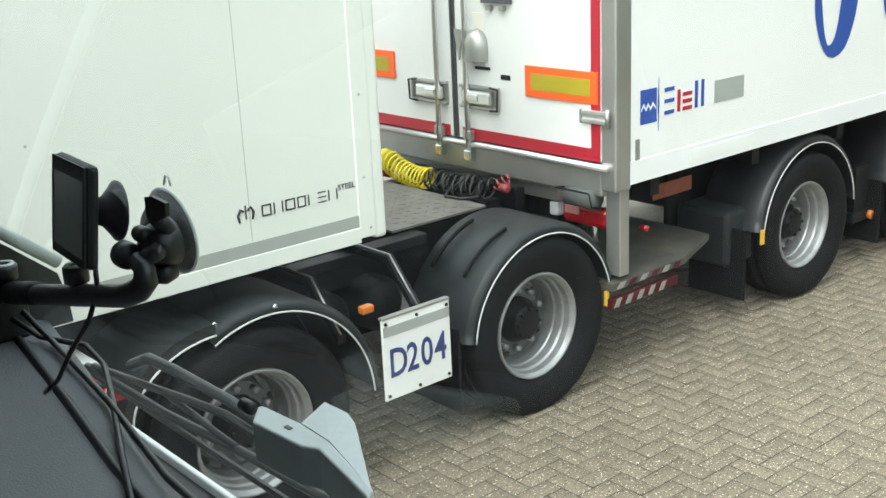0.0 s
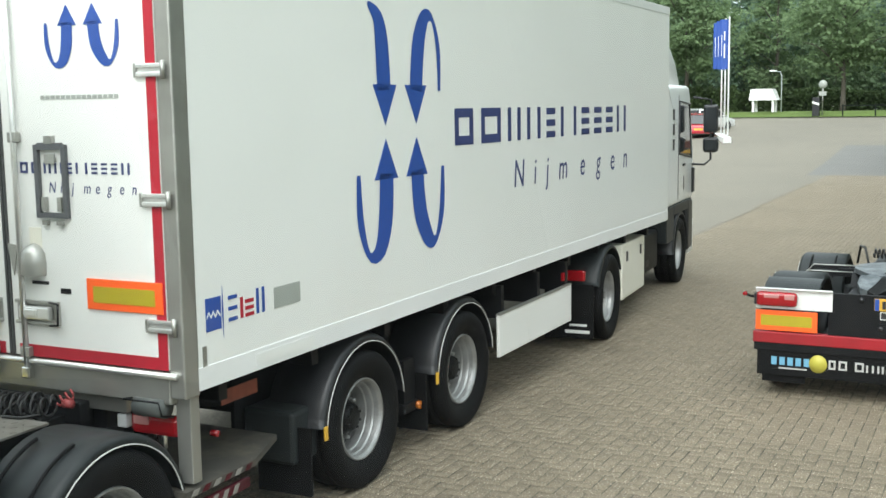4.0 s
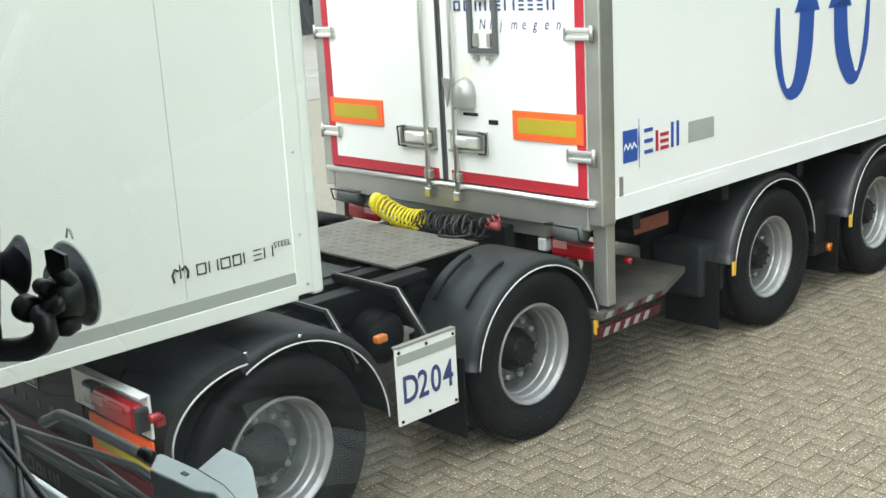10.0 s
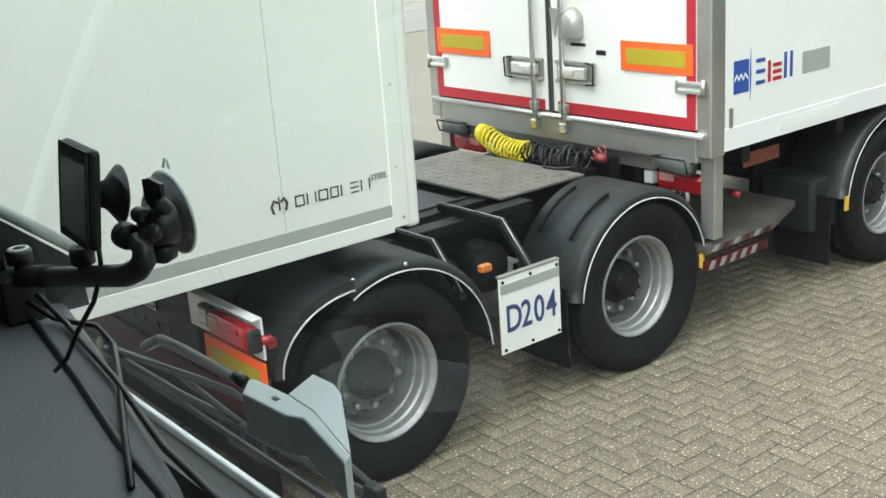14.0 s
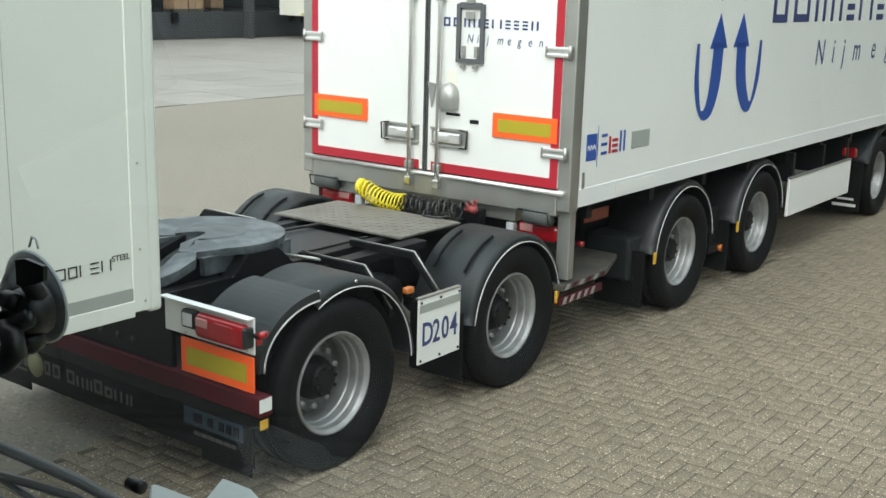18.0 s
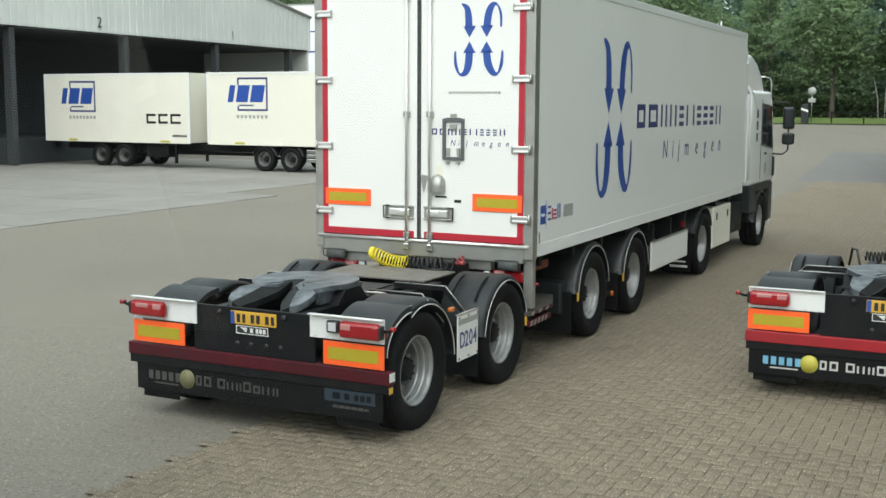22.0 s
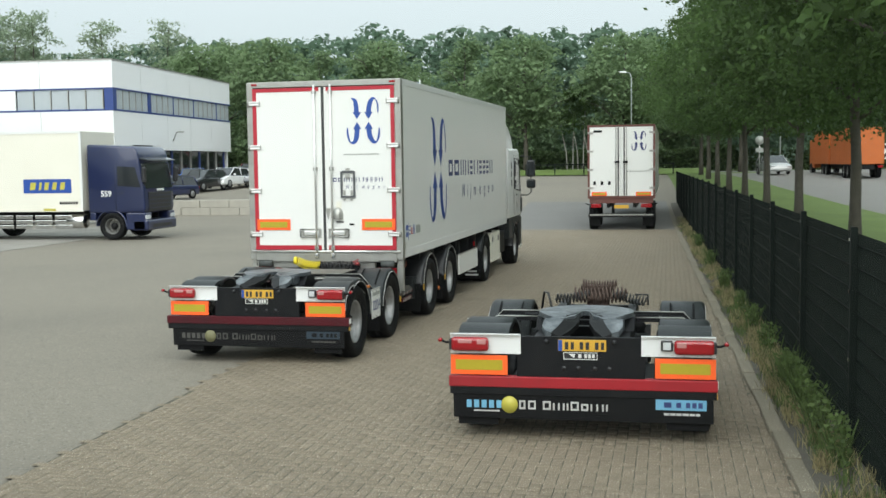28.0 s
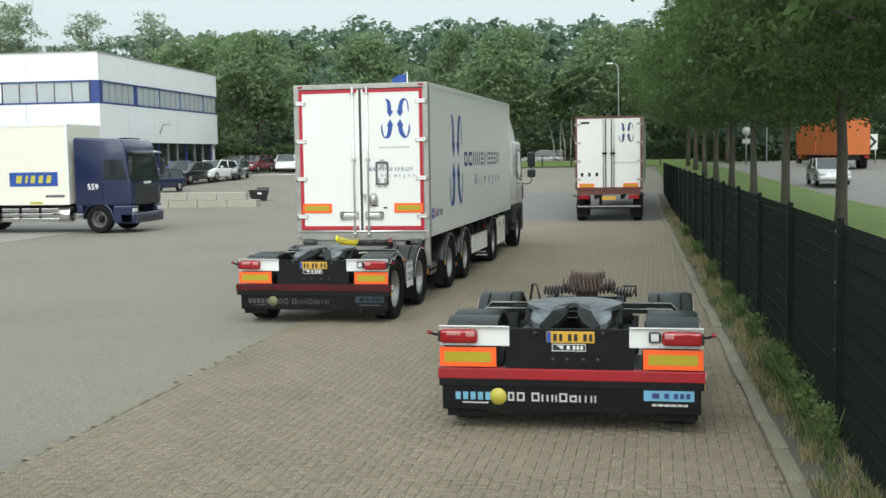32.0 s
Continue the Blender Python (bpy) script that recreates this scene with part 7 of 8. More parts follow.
HATCH = car(SILVERCAR, "silver hatchback car crossing beyond the yard", pose(110, -80, 1.45), False, "cars on the road")
HATCH_Y = 14.4


# ---- woods and trees ----
def cards(points, size, seed, tilt=1.0, out=0.7):
    """Leaf cards: small bent diamonds, one island each."""
    rng = np.random.default_rng(seed)
    n = len(points)
    d = rng.normal(size=(n, 3))
    d[:, 2] += 0.35 * tilt
    points = np.asarray(points)
    if points.shape[1] == 6:
        d += out * points[:, 3:]
        points = points[:, :3]
    d /= np.linalg.norm(d, axis=1)[:, None]
    a = np.cross(d, rng.normal(size=(n, 3)))
    a /= np.linalg.norm(a, axis=1)[:, None]
    b = np.cross(d, a)
    s = (size * rng.uniform(0.6, 1.35, n))[:, None]
    p = np.asarray(points)
    v = np.stack([p - a * s, p - b * s * 0.55 + d * s * 0.18, p + a * s, p + b * s * 0.55 + d * s * 0.18], 1).reshape(-1, 3)
    me = bpy.data.meshes.new("leaves")
    me.vertices.add(4 * n)
    me.vertices.foreach_set("co", v.ravel())
    me.loops.add(4 * n)
    me.loops.foreach_set("vertex_index", np.arange(4 * n))
    me.polygons.add(n)
    me.polygons.foreach_set("loop_start", np.arange(0, 4 * n, 4))
    me.polygons.foreach_set("loop_total", np.full(n, 4))
    me.update()
    me.validate()
    return me


def crown_points(rng, n, base, top, radius, lobes=26, lean=(0, 0), fat=(0.26, 0.46), slim=0.8, per=14, spread=0.35):
    """Leaves in drooping sprays that hang from the outside of many overlapping boughs, over an egg-shaped crown."""
    h = top - base
    t = (np.arange(lobes) + rng.uniform(0, 1, lobes)) / lobes
    prof = np.sin(np.pi * np.minimum(1.0, 0.18 + 0.76 * t)) ** slim
    a, r = rng.uniform(0, 2 * np.pi, lobes), radius * prof * np.sqrt(rng.uniform(0.05, 1.0, lobes)) * 0.8
    lr = radius * rng.uniform(fat[0], fat[1], lobes) * (1 - 0.35 * t)
    c = np.stack([r * np.cos(a) + lean[0] * t, r * np.sin(a) + lean[1] * t, base + lr * 0.5 + t * (h - lr * 1.2)], 1)
    m = max(1, n // per)
    k = rng.choice(lobes, m, p=lr ** 2 / np.sum(lr ** 2))
    e = rng.normal(size=(m, 3))
    e /= np.linalg.norm(e, axis=1)[:, None]
    e[:, 2] = np.abs(e[:, 2]) * np.where(rng.uniform(0, 1, m) < 0.7, 1, -1)
    hub = c[k] + e * np.array([1, 1, 0.75]) * (lr[k] * rng.uniform(0.55, 1.12, m))[:, None]
    away = np.arctan2(hub[:, 1], hub[:, 0]) + rng.normal(0, 0.5, m)
    size = spread * rng.uniform(0.55, 1.45, m)
    u, v, w = (rng.normal(size=(m, per)) for _ in range(3))
    u, v, w = u * size[:, None], v * (0.6 * size)[:, None], w * (0.22 * size)[:, None] - 0.35 * np.abs(u) * size[:, None]
    x = hub[:, 0, None] + u * np.cos(away)[:, None] - v * np.sin(away)[:, None]
    y = hub[:, 1, None] + u * np.sin(away)[:, None] + v * np.cos(away)[:, None]
    z = hub[:, 2, None] + w
    ways = np.repeat(e * 0.6 + np.array([0, 0, 0.5]), per, 0)
    return np.concatenate([np.stack([x, y, z], 2).reshape(-1, 3), ways], 1)


def trunk_shape(rng, h, r, base, radius, limbs=9):
    s = Shape()
    pts = [(0.05 * math.sin(k * 1.7) * k * 0.3, 0.05 * math.cos(k * 2.1) * k * 0.3, h * k / 8) for k in range(9)]
    pts[0] = (0, 0, -0.15)
    s.tube(pts, lambda t: r * (1.35 - 0.35 * min(1, t * 8)) * (1 - 0.8 * t), 10)
    for k in range(limbs):
        z0 = base + (h * 0.72 - base) * k / limbs * 1.0
        a = rng.uniform(0, 6.28)
        L = radius * rng.uniform(0.55, 0.95)
        p = [(0, 0, z0), (L * 0.35 * math.cos(a), L * 0.35 * math.sin(a), z0 + L * 0.30), (L * 0.7 * math.cos(a + 0.15), L * 0.7 * math.sin(a + 0.15), z0 + L * 0.48), (L * math.cos(a + 0.1), L * math.sin(a + 0.1), z0 + L * 0.55)]
        s.tube(p, lambda t: r * 0.38 * (1 - 0.85 * t), 6)
    return s


def tree(m, seed, h, base, radius, leaves, size, mat, label, group, r=0.15, lobes=30, fat=(0.26, 0.46), per=14, spread=0.35):
    rng = np.random.default_rng(seed)
    t = thing("tree", m, label, "tree", group)
    part("trunk", trunk_shape(rng, h * 0.93, r, base, radius), BARK, t)
    me = cards(crown_points(rng, leaves, base, h, radius, lobes, (0, 0), fat, 0.8, per, spread), size, seed + 1, 1.0, 0.9 if size < 0.1 else 1.8)
    me.materials.append(mat)
    part("crown", me, None, t)
    return t


row = [tree(pose(19.7, -4.85, 0), 11, 11.5, 3.5, 5.4, 48000, 0.066, LEAF, "street tree with a straight grey trunk and a wide leafy crown", "row of street trees", 0.16, 34, (0.20, 0.36), 48, 0.34),
       tree(pose(29.0, -4.55, 0), 23, 11.0, 3.5, 5.2, 44000, 0.070, LEAF, "street tree with a straight grey trunk and a wide leafy crown", "row of street trees", 0.16, 32, (0.20, 0.36), 46, 0.36)]
for k, x in enumerate((10.3, 38.4, 47.7, 57.0, 66.3, 75.6, 84.9, 94.2)):
    copy_thing(row[k % 2], pose(x, -5.4 + 0.030 * x, lift(x), 0, 0, 70 + 97 * k))
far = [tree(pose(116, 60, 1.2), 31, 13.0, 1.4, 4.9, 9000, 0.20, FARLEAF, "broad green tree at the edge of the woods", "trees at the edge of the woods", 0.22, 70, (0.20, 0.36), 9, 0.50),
       tree(pose(118, 48, 1.2), 37, 15.4, 1.6, 4.6, 9000, 0.20, HAZEBRIGHT, "green tree at the edge of the woods, lightened for haze", "trees at the edge of the woods", 0.24, 70, (0.20, 0.36), 9, 0.50),
       tree(pose(121, 36, 1.2), 41, 11.4, 1.2, 5.4, 8000, 0.20, HAZEDARK, "dark green tree at the edge of the woods", "trees at the edge of the woods", 0.2, 64, (0.20, 0.36), 9, 0.50)]
poplar = tree(pose(121, 88, 0.85), 53, 20.6, 2.2, 5.3, 9500, 0.17, HAZEPALE, "tall airy tree with a ragged green crown paled for haze", "tall trees behind the office", 0.2, 110, (0.12, 0.26), 8, 0.42)
for k, (x, y) in enumerate(((122, 79), (119, 72), (124, 66), (120, 97), (124, 105), (121, 115), (125, 92), (118, 84), (127, 59), (121, 75.5), (123, 100))):
    copy_thing(poplar, pose(x, y, 0.85 - 0.5 * (k % 3), 0, 0, 83 * k))
rt = random.Random(5)
for k in range(26):
    y = -22 + k * 6.1
    x = rt.uniform(118.5, 127) if y < 60 else rt.uniform(112, 124)
    copy_thing(far[k % 3], pose(x, y + rt.uniform(-1.5, 1.5), 0.85, 0, 0, rt.uniform(0, 360)))
verge = tree(pose(105.2, 13.2, 1.45), 61, 13.2, 3.8, 5.4, 9500, 0.20, HAZEBRIGHT, "roadside tree with a bare trunk under a high green crown", "roadside trees", 0.24, 70, (0.20, 0.36), 9, 0.50)
for k, (x, y) in enumerate(((106.0, 4.0), (104.6, 27.0), (107.0, -6.5), (100.5, 36.5), (102.0, 44.0))):
    copy_thing(verge, pose(x, y, 1.45, 0, 0, 131 * k))
for k, (x, y) in enumerate(((60.0, 72.0), (66.0, 84.0), (52.0, 84.0), (78.0, 76.0), (88.0, 66.0))):
    copy_thing(far[(k * 2) % 3], pose(x, y, lift(x), 0, 0, 53 * k))
for k in range(14):
    x = 36 + k * 6.3
    copy_thing(far[(0, 2, 0)[k % 3]], pose(x, -27 - (k % 3) * 3.0, lift(x), 0, 0, 77 * k))


def woods():
    rng = np.random.default_rng(77)
    pts = []
    for k in range(130):
        y = -90 + 2.0 * k + rng.uniform(-1.5, 1.5)
        x = rng.uniform(132, 140) if k % 2 else rng.uniform(143, 165)
        h = rng.uniform(15.6, 17.4) + 0.9 * math.sin(y * 0.05) + 0.075 * (x - 132) + 0.010 * max(0, y)
        p = crown_points(rng, 2300, 0.3, h, rng.uniform(5.0, 7.0), 60, (0, 0), (0.20, 0.36), 0.5, 6, 0.6)
        pts.append(p + np.array([x, y, 1.3, 0, 0, 0]))
    for k in range(56):
        x, y = 18 + 2.0 * k, rng.uniform(-50, -34)
        p = crown_points(rng, 1200, 0.2, rng.uniform(12, 16), 5.5, 20, (0, 0), (0.3, 0.5), 0.5, 6, 0.5)
        pts.append(p + np.array([x, y, 0.6, 0, 0, 0]))
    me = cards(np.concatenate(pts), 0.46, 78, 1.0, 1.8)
    me.materials.append(HAZEDARK)
    ob = new("woods", me)
    return tagged(ob, "dense dark green woods behind the yard", "woods", kind="stuff")


woods()


def hedge(x0, x1, y0, y1, h, n, seed, label):
    rng = np.random.default_rng(seed)
    p = rng.uniform(0, 1, (n, 3))
    p = np.stack([x0 + p[:, 0] * (x1 - x0), y0 + p[:, 1] * (y1 - y0), lift(0.5 * (x0 + x1)) + p[:, 2] ** 0.7 * h * (0.92 + 0.08 * np.sin(p[:, 1] * 40))], 1)
    me = cards(p, 0.2, seed)
    me.materials.append(HEDGE)
    return tagged(new("hedge", me), label, "hedge", kind="stuff")


hedge(96.0, 98.0, 26.5, 45.0, 2.4, 9000, 5, "clipped dark green hedge behind the parked cars")
hedge(104.0, 105.6, 22.5, 29.0, 2.8, 4500, 6, "dark green hedge at the yard's edge")
hedge(116.0, 118.0, -30.0, 40.0, 2.6, 26000, 7, "dark undergrowth along the far side of the road")


# ---- fence, kerb, weeds ----
def mesh_fence():
    a = math.atan(0.0245)
    f = thing("mesh_fence", pose(13.27, fence_y(13.27), 0, 0, 0, math.degrees(a)), "tall black wire-mesh panel fence", "fence")
    wires = Shape()
    n = 100
    step = 3.08 / n
    for k in range(n):
        x = (k + 0.5) * step
        wires.box(x - 0.0033, x + 0.0033, -0.0033, 0.0033, 0.06, 2.0)
    panel = wires.mesh("mesh_panel", FENCE)
    bar = Shape()
    for z in [0.1 + 0.2 * k for k in range(10)]:
        bar.box(0, 3.08, -0.011, -0.004, z - 0.004, z + 0.004).box(0, 3.08, 0.004, 0.011, z - 0.004, z + 0.004)
    barm = bar.mesh("cross_wires", FENCE)
    post = Shape().box(-0.03, 0.03, -0.02, 0.04, 0, 2.06, 0.005).mesh("post", FENCE)
    clip = Shape()
    for z in (0.3, 0.9, 1.5, 1.95):
        clip.box(-0.02, 0.02, 0.041, 0.05, z - 0.012, z + 0.012)
    clipm = clip.mesh("clips", CHROME)
    for k in range(-3, 16):
        p = part("post", post, None, f, "", Matrix.Translation((k * 3.08, 0.03, 0)))
        part("clip", clipm, None, p)
        g = part("mesh_panel", panel, None, f, "", Matrix.Translation((k * 3.08, 0, 0)))
        part("cross_wires", barm, None, g)
    return f


mesh_fence()


def blades(points, height, width, seed):
    """Upright grass blades and stalks, one narrow bent leaf each."""
    rng = np.random.default_rng(seed)
    p = np.asarray(points)
    n = len(p)
    a = rng.uniform(0, 2 * math.pi, n)
    h = height * rng.uniform(0.35, 1.0, n)
    side = np.stack([np.cos(a), np.sin(a), np.zeros(n)], 1) * (width * rng.uniform(0.6, 1.3, n))[:, None]
    lean = rng.normal(size=(n, 3)) * (0.32 * h)[:, None]
    lean[:, 2] = h
    mid = p + lean * 0.55 + np.array([0, 0, 1]) * (0.08 * h)[:, None]
    v = np.stack([p - side, p + side, mid + side * 0.8, p + lean, mid - side * 0.8], 1).reshape(-1, 3)
    me = bpy.data.meshes.new("blades")
    me.vertices.add(5 * n)
    me.vertices.foreach_set("co", v.ravel())
    me.loops.add(5 * n)
    me.loops.foreach_set("vertex_index", np.arange(5 * n))
    me.polygons.add(n)
    me.polygons.foreach_set("loop_start", np.arange(0, 5 * n, 5))
    me.polygons.foreach_set("loop_total", np.full(n, 5))
    me.update()
    me.validate()
    return me


def tufts():
    rng = np.random.default_rng(9)
    gp, sp, wp = [], [], []
    for k in range(950):
        x = rng.uniform(12, 62) if k > 260 else rng.uniform(5.5, 22)
        t = rng.beta(1.6, 1.2)
        y = kerb_y(x) - 0.16 + t * (fence_y(x) - kerb_y(x) + 0.12)
        n = int(rng.uniform(10, 46))
        q = rng.normal(size=(n, 3)) * np.array([0.11, 0.05, 0])
        green = rng.uniform() < 0.30
        (gp if green else sp).append(q + np.array([x, y, 0.03]))
    for x, n in ((12.9, 90), (13.3, 80), (12.2, 50), (11.4, 46), (15.5, 40), (17.5, 50), (19.5, 40), (23, 50), (28, 50), (34, 60), (9.9, 36), (10.7, 30)):
        q = rng.normal(size=(n, 3)) * np.array([0.15, 0.05, 0])
        wp.append(q + np.array([x, fence_y(x) + 0.20, 0.03]))
    leaves = []
    for p in wp:
        for b in p[:60]:
            z = rng.uniform(0.05, 0.42, 5)
            leaves.append(b + np.stack([rng.normal(0, 0.04, 5), rng.normal(0, 0.03, 5), z], 1))
    tagged(new("grass_tufts", blades(np.concatenate(gp), 0.16, 0.006, 12)), "green grass tufts along the kerb", "weeds", kind="stuff").data.materials.append(GRASSBLADE)
    tagged(new("dry_grass", blades(np.concatenate(sp), 0.18, 0.005, 13)), "dry straw-coloured grass along the kerb", "weeds", kind="stuff").data.materials.append(STRAW)
    tagged(new("weed_stalks", blades(np.concatenate(wp), 0.55, 0.007, 14)), "green weed stalks growing along the fence", "weeds", kind="stuff").data.materials.append(WEED)
    tagged(new("weed_leaves", cards(np.concatenate(leaves), 0.032, 15)), "small green weed leaves along the fence", "weeds", kind="stuff").data.materials.append(WEED)


tufts()


BIRCHBARK = material("pale_birch_bark", (0.34, 0.33, 0.30), 0.8, vary=0.4, scale=6, bump=0.3)


def birch():
    rng = np.random.default_rng(4)
    t = thing("birch", pose(106.5, 8.4, lift(106)), "clump of slim white-stemmed birches", "tree", "birches")
    for k in range(5):
        x, y, a, b = rng.uniform(-0.5, 0.5), -1.0 + 0.5 * k, rng.uniform(-0.5, 0.5), rng.uniform(-0.6, 0.6)
        part("trunk", Shape().tube([(x, y, -0.1), (x + 0.3 * a, y + 0.2 * b, 2.0), (x + a, y + b, 4.2), (x + a, y + b * 1.2, 6.0)], lambda u: 0.065 - 0.04 * u, 7), BIRCHBARK, t, "pale birch stem")
    me = cards(crown_points(rng, 2500, 4.0, 8.5, 2.2, 24), 0.16, 8)
    me.materials.append(LEAF)
    part("crown", me, None, t)


birch()


# ---- the cab from which the view is had ----
INSIDE = material("grey_cab_lining", (0.125, 0.13, 0.138), 0.8, vary=0.1)


def glass_x(z):
    return 0.56 - 0.188 * (z - 2.20)


def own_cab():
    c = thing("truck_cab", pose(0, 0, 0), "white truck cab with a grey dashboard, parked beside the trailers", "truck cab")
    edge = [(0.575, 1.62), (0.548, 1.446), (0.508, 1.211), (0.463, 1.006), (0.429, 0.836), (0.395, 0.72), (0.33, 0.60), (0.20, 0.30), (0.20, -0.7), (-0.02, -0.7), (-0.02, 0.55), (0.02, 0.9), (0.10, 1.62)]
    d = Shape().prism(edge, "z", 1.55, 2.2)
    me = d.mesh("tmp", DASH)
    bm = bmesh.new()
    bm.from_mesh(me)
    bpy.data.meshes.remove(me)
    bmesh.ops.bevel(bm, geom=[e for e in bm.edges if all(v.co.z > 2.1 for v in e.verts)], offset=0.018, segments=3, profile=0.5, affect="EDGES")
    dash = part("dashboard", Shape().take(bm, None, True), DASH, c, "grey grained dashboard")
    part("seam", Shape().tube([(0.515, 1.60, 2.199), (0.498, 1.498, 2.2), (0.471, 1.305, 2.2), (0.443, 1.11, 2.2), (0.416, 0.944, 2.2), (0.40, 0.804, 2.2), (0.37, 0.70, 2.199)], 0.006, 6), PLASTIC, dash, "black seam")
    tr = part("corner_trim", Shape().prism([(0.22, 2.545), (0.462, 2.338), (0.558, 2.256), (0.568, 2.22), (0.570, 2.185), (0.22, 2.185)], "y", 1.405, 1.62), PLASTIC, c, "black corner trim with air slots")
    part("light_edge", Shape().tube([(0.22, 1.404, 2.562), (0.462, 1.404, 2.353), (0.561, 1.404, 2.270)], 0.0085, 8), GREYPLASTIC, tr, "pale edge of the corner trim")
    for k in range(7):
        part("air_slot", Shape().box(0.30 + k * 0.028, 0.312 + k * 0.028, 1.400, 1.406, 2.22, 2.28), DASH, tr)
    # glass, from the scuttle to the roof
    n = 10
    v = []
    for i in range(n + 1):
        y = -0.56 + 2.14 * i / n
        bow = 0.05 * ((y - 0.52) / 1.1) ** 2
        v += [(glass_x(2.02) - bow, y, 2.02), (glass_x(3.08) - bow, y, 3.08)]
    g = part("windscreen", Shape().add(v, [(2 * i, 2 * i + 1, 2 * i + 3, 2 * i + 2) for i in range(n)], True), GLASS, c, "slightly dusty windscreen")
    g.visible_shadow = False
    part("scuttle_panel", Shape().box(0.634, 0.643, -0.55, 1.58, 1.93, 1.998, 0.003), WHITEPAINT, c, "white scuttle panel")
    part("scuttle_grille", Shape().box(0.590, 0.6335, -0.55, 1.58, 1.93, 1.985), PLASTIC, c)
    w = part("wiper_blade", Shape().tube([(0.600, 1.46, 2.094), (0.602, 1.22, 2.098), (0.602, 1.038, 2.112), (0.602, 0.80, 2.123), (0.600, 0.62, 2.126)], 0.006, 6).box(0.600, 0.604, 0.62, 1.46, 2.082, 2.090), PLASTIC, c, "black wiper blade")
    part("wiper_arm", Shape().tube([(0.606, 1.32, 2.135), (0.606, 1.266, 2.160), (0.608, 1.20, 2.163), (0.608, 1.064, 2.165), (0.606, 0.96, 2.160), (0.604, 0.847, 2.146), (0.602, 0.779, 2.136)], lambda t: 0.0082 * (1 - 0.40 * t), 8), PLASTIC, w, "black wiper arm")
    part("blade_bow", Shape().tube([(0.602, 1.44, 2.100), (0.602, 1.258, 2.124), (0.602, 1.16, 2.138), (0.602, 1.068, 2.149), (0.602, 0.98, 2.146)], 0.0052, 6).tube([(0.602, 1.22, 2.128), (0.602, 1.15, 2.122), (0.602, 1.09, 2.116), (0.602, 1.05, 2.114)], 0.0045, 6), PLASTIC, w)
    part("blade_clip", Shape().box(0.596, 0.610, 0.767, 0.792, 2.124, 2.140, 0.003), FENDER, w)
    # shell round the camera
    part("roof", Shape().box(-1.3, 0.44, -0.74, 2.08, 3.32, 3.38, 0.02), INSIDE, c)
    # Out-of-view box, added to keep light from behind off the near ground.
    part("load_body", Shape().box(-8.2, -1.55, -0.70, 1.82, 1.15, 3.95, 0.02), WHITEPAINT, c, "unseen white box added behind the cab to block light")
    part("header", Shape().box(0.40, 0.47, -0.74, 2.08, 3.06, 3.34), INSIDE, c)
    part("back_wall", Shape().box(-1.34, -1.30, -0.74, 2.08, 0.9, 3.38), INSIDE, c)
    part("floor", Shape().box(-1.3, 0.72, -0.72, 2.06, 1.22, 1.26), INSIDE, c)
    part("front_panel", Shape().box(0.78, 0.83, -0.72, 2.06, 0.55, 1.70, 0.02), WHITEPAINT, c)
    for y0, y1 in ((-0.84, -0.80), (2.16, 2.20)):
        dr = part("door", Shape().box(-0.65, 0.70, y0, y1, 0.9, 2.0), WHITEPAINT, c)
        # Unseen opaque panes keep side light and its reflections off the windscreen.
        part("side_window", Shape().box(-0.65, 0.58, y0 + 0.015, y1 - 0.015, 2.0, 3.05), DARKGLASS, c, "unseen opaque side pane that keeps light out")
        part("rear_side", Shape().box(-1.3, -0.65, y0, y1, 0.9, 3.36), WHITEPAINT, c)
        part("window_top", Shape().box(-0.65, 0.44, y0, y1, 3.05, 3.36), WHITEPAINT, c)
        part("pillar", Shape().prism([(0.62, 2.0), (0.70, 2.0), (0.47, 3.06), (0.38, 3.06)], "y", y0, y1), WHITEPAINT, c)
    for sg in (-1, 1):
        part("seat", Shape().box(-0.95, -0.4, 0.56 + sg * 0.62 - 0.26, 0.56 + sg * 0.62 + 0.26, 1.34, 1.75, 0.05).box(-1.1, -0.93, 0.56 + sg * 0.62 - 0.26, 0.56 + sg * 0.62 + 0.26, 1.7, 2.45, 0.06), INSIDE, c)
        wheel(c, -0.55, 0.56 + sg * 1.05, sg < 0, "grimy")
        part("chassis_beam", Shape().box(-8.0, 0.4, 0.56 + sg * 0.42 - 0.05, 0.56 + sg * 0.42 + 0.05, 0.62, 0.9), FRAME, c)
        wheel(c, -4.4, 0.56 + sg * 1.05, sg < 0, "grimy")
        part("mud_wing", Shape().box(-1.2, 0.58, 0.56 + sg * 1.26, 0.56 + sg * 1.30, 1.0, 1.3), WHITEPAINT, c)
    return c


own_cab()


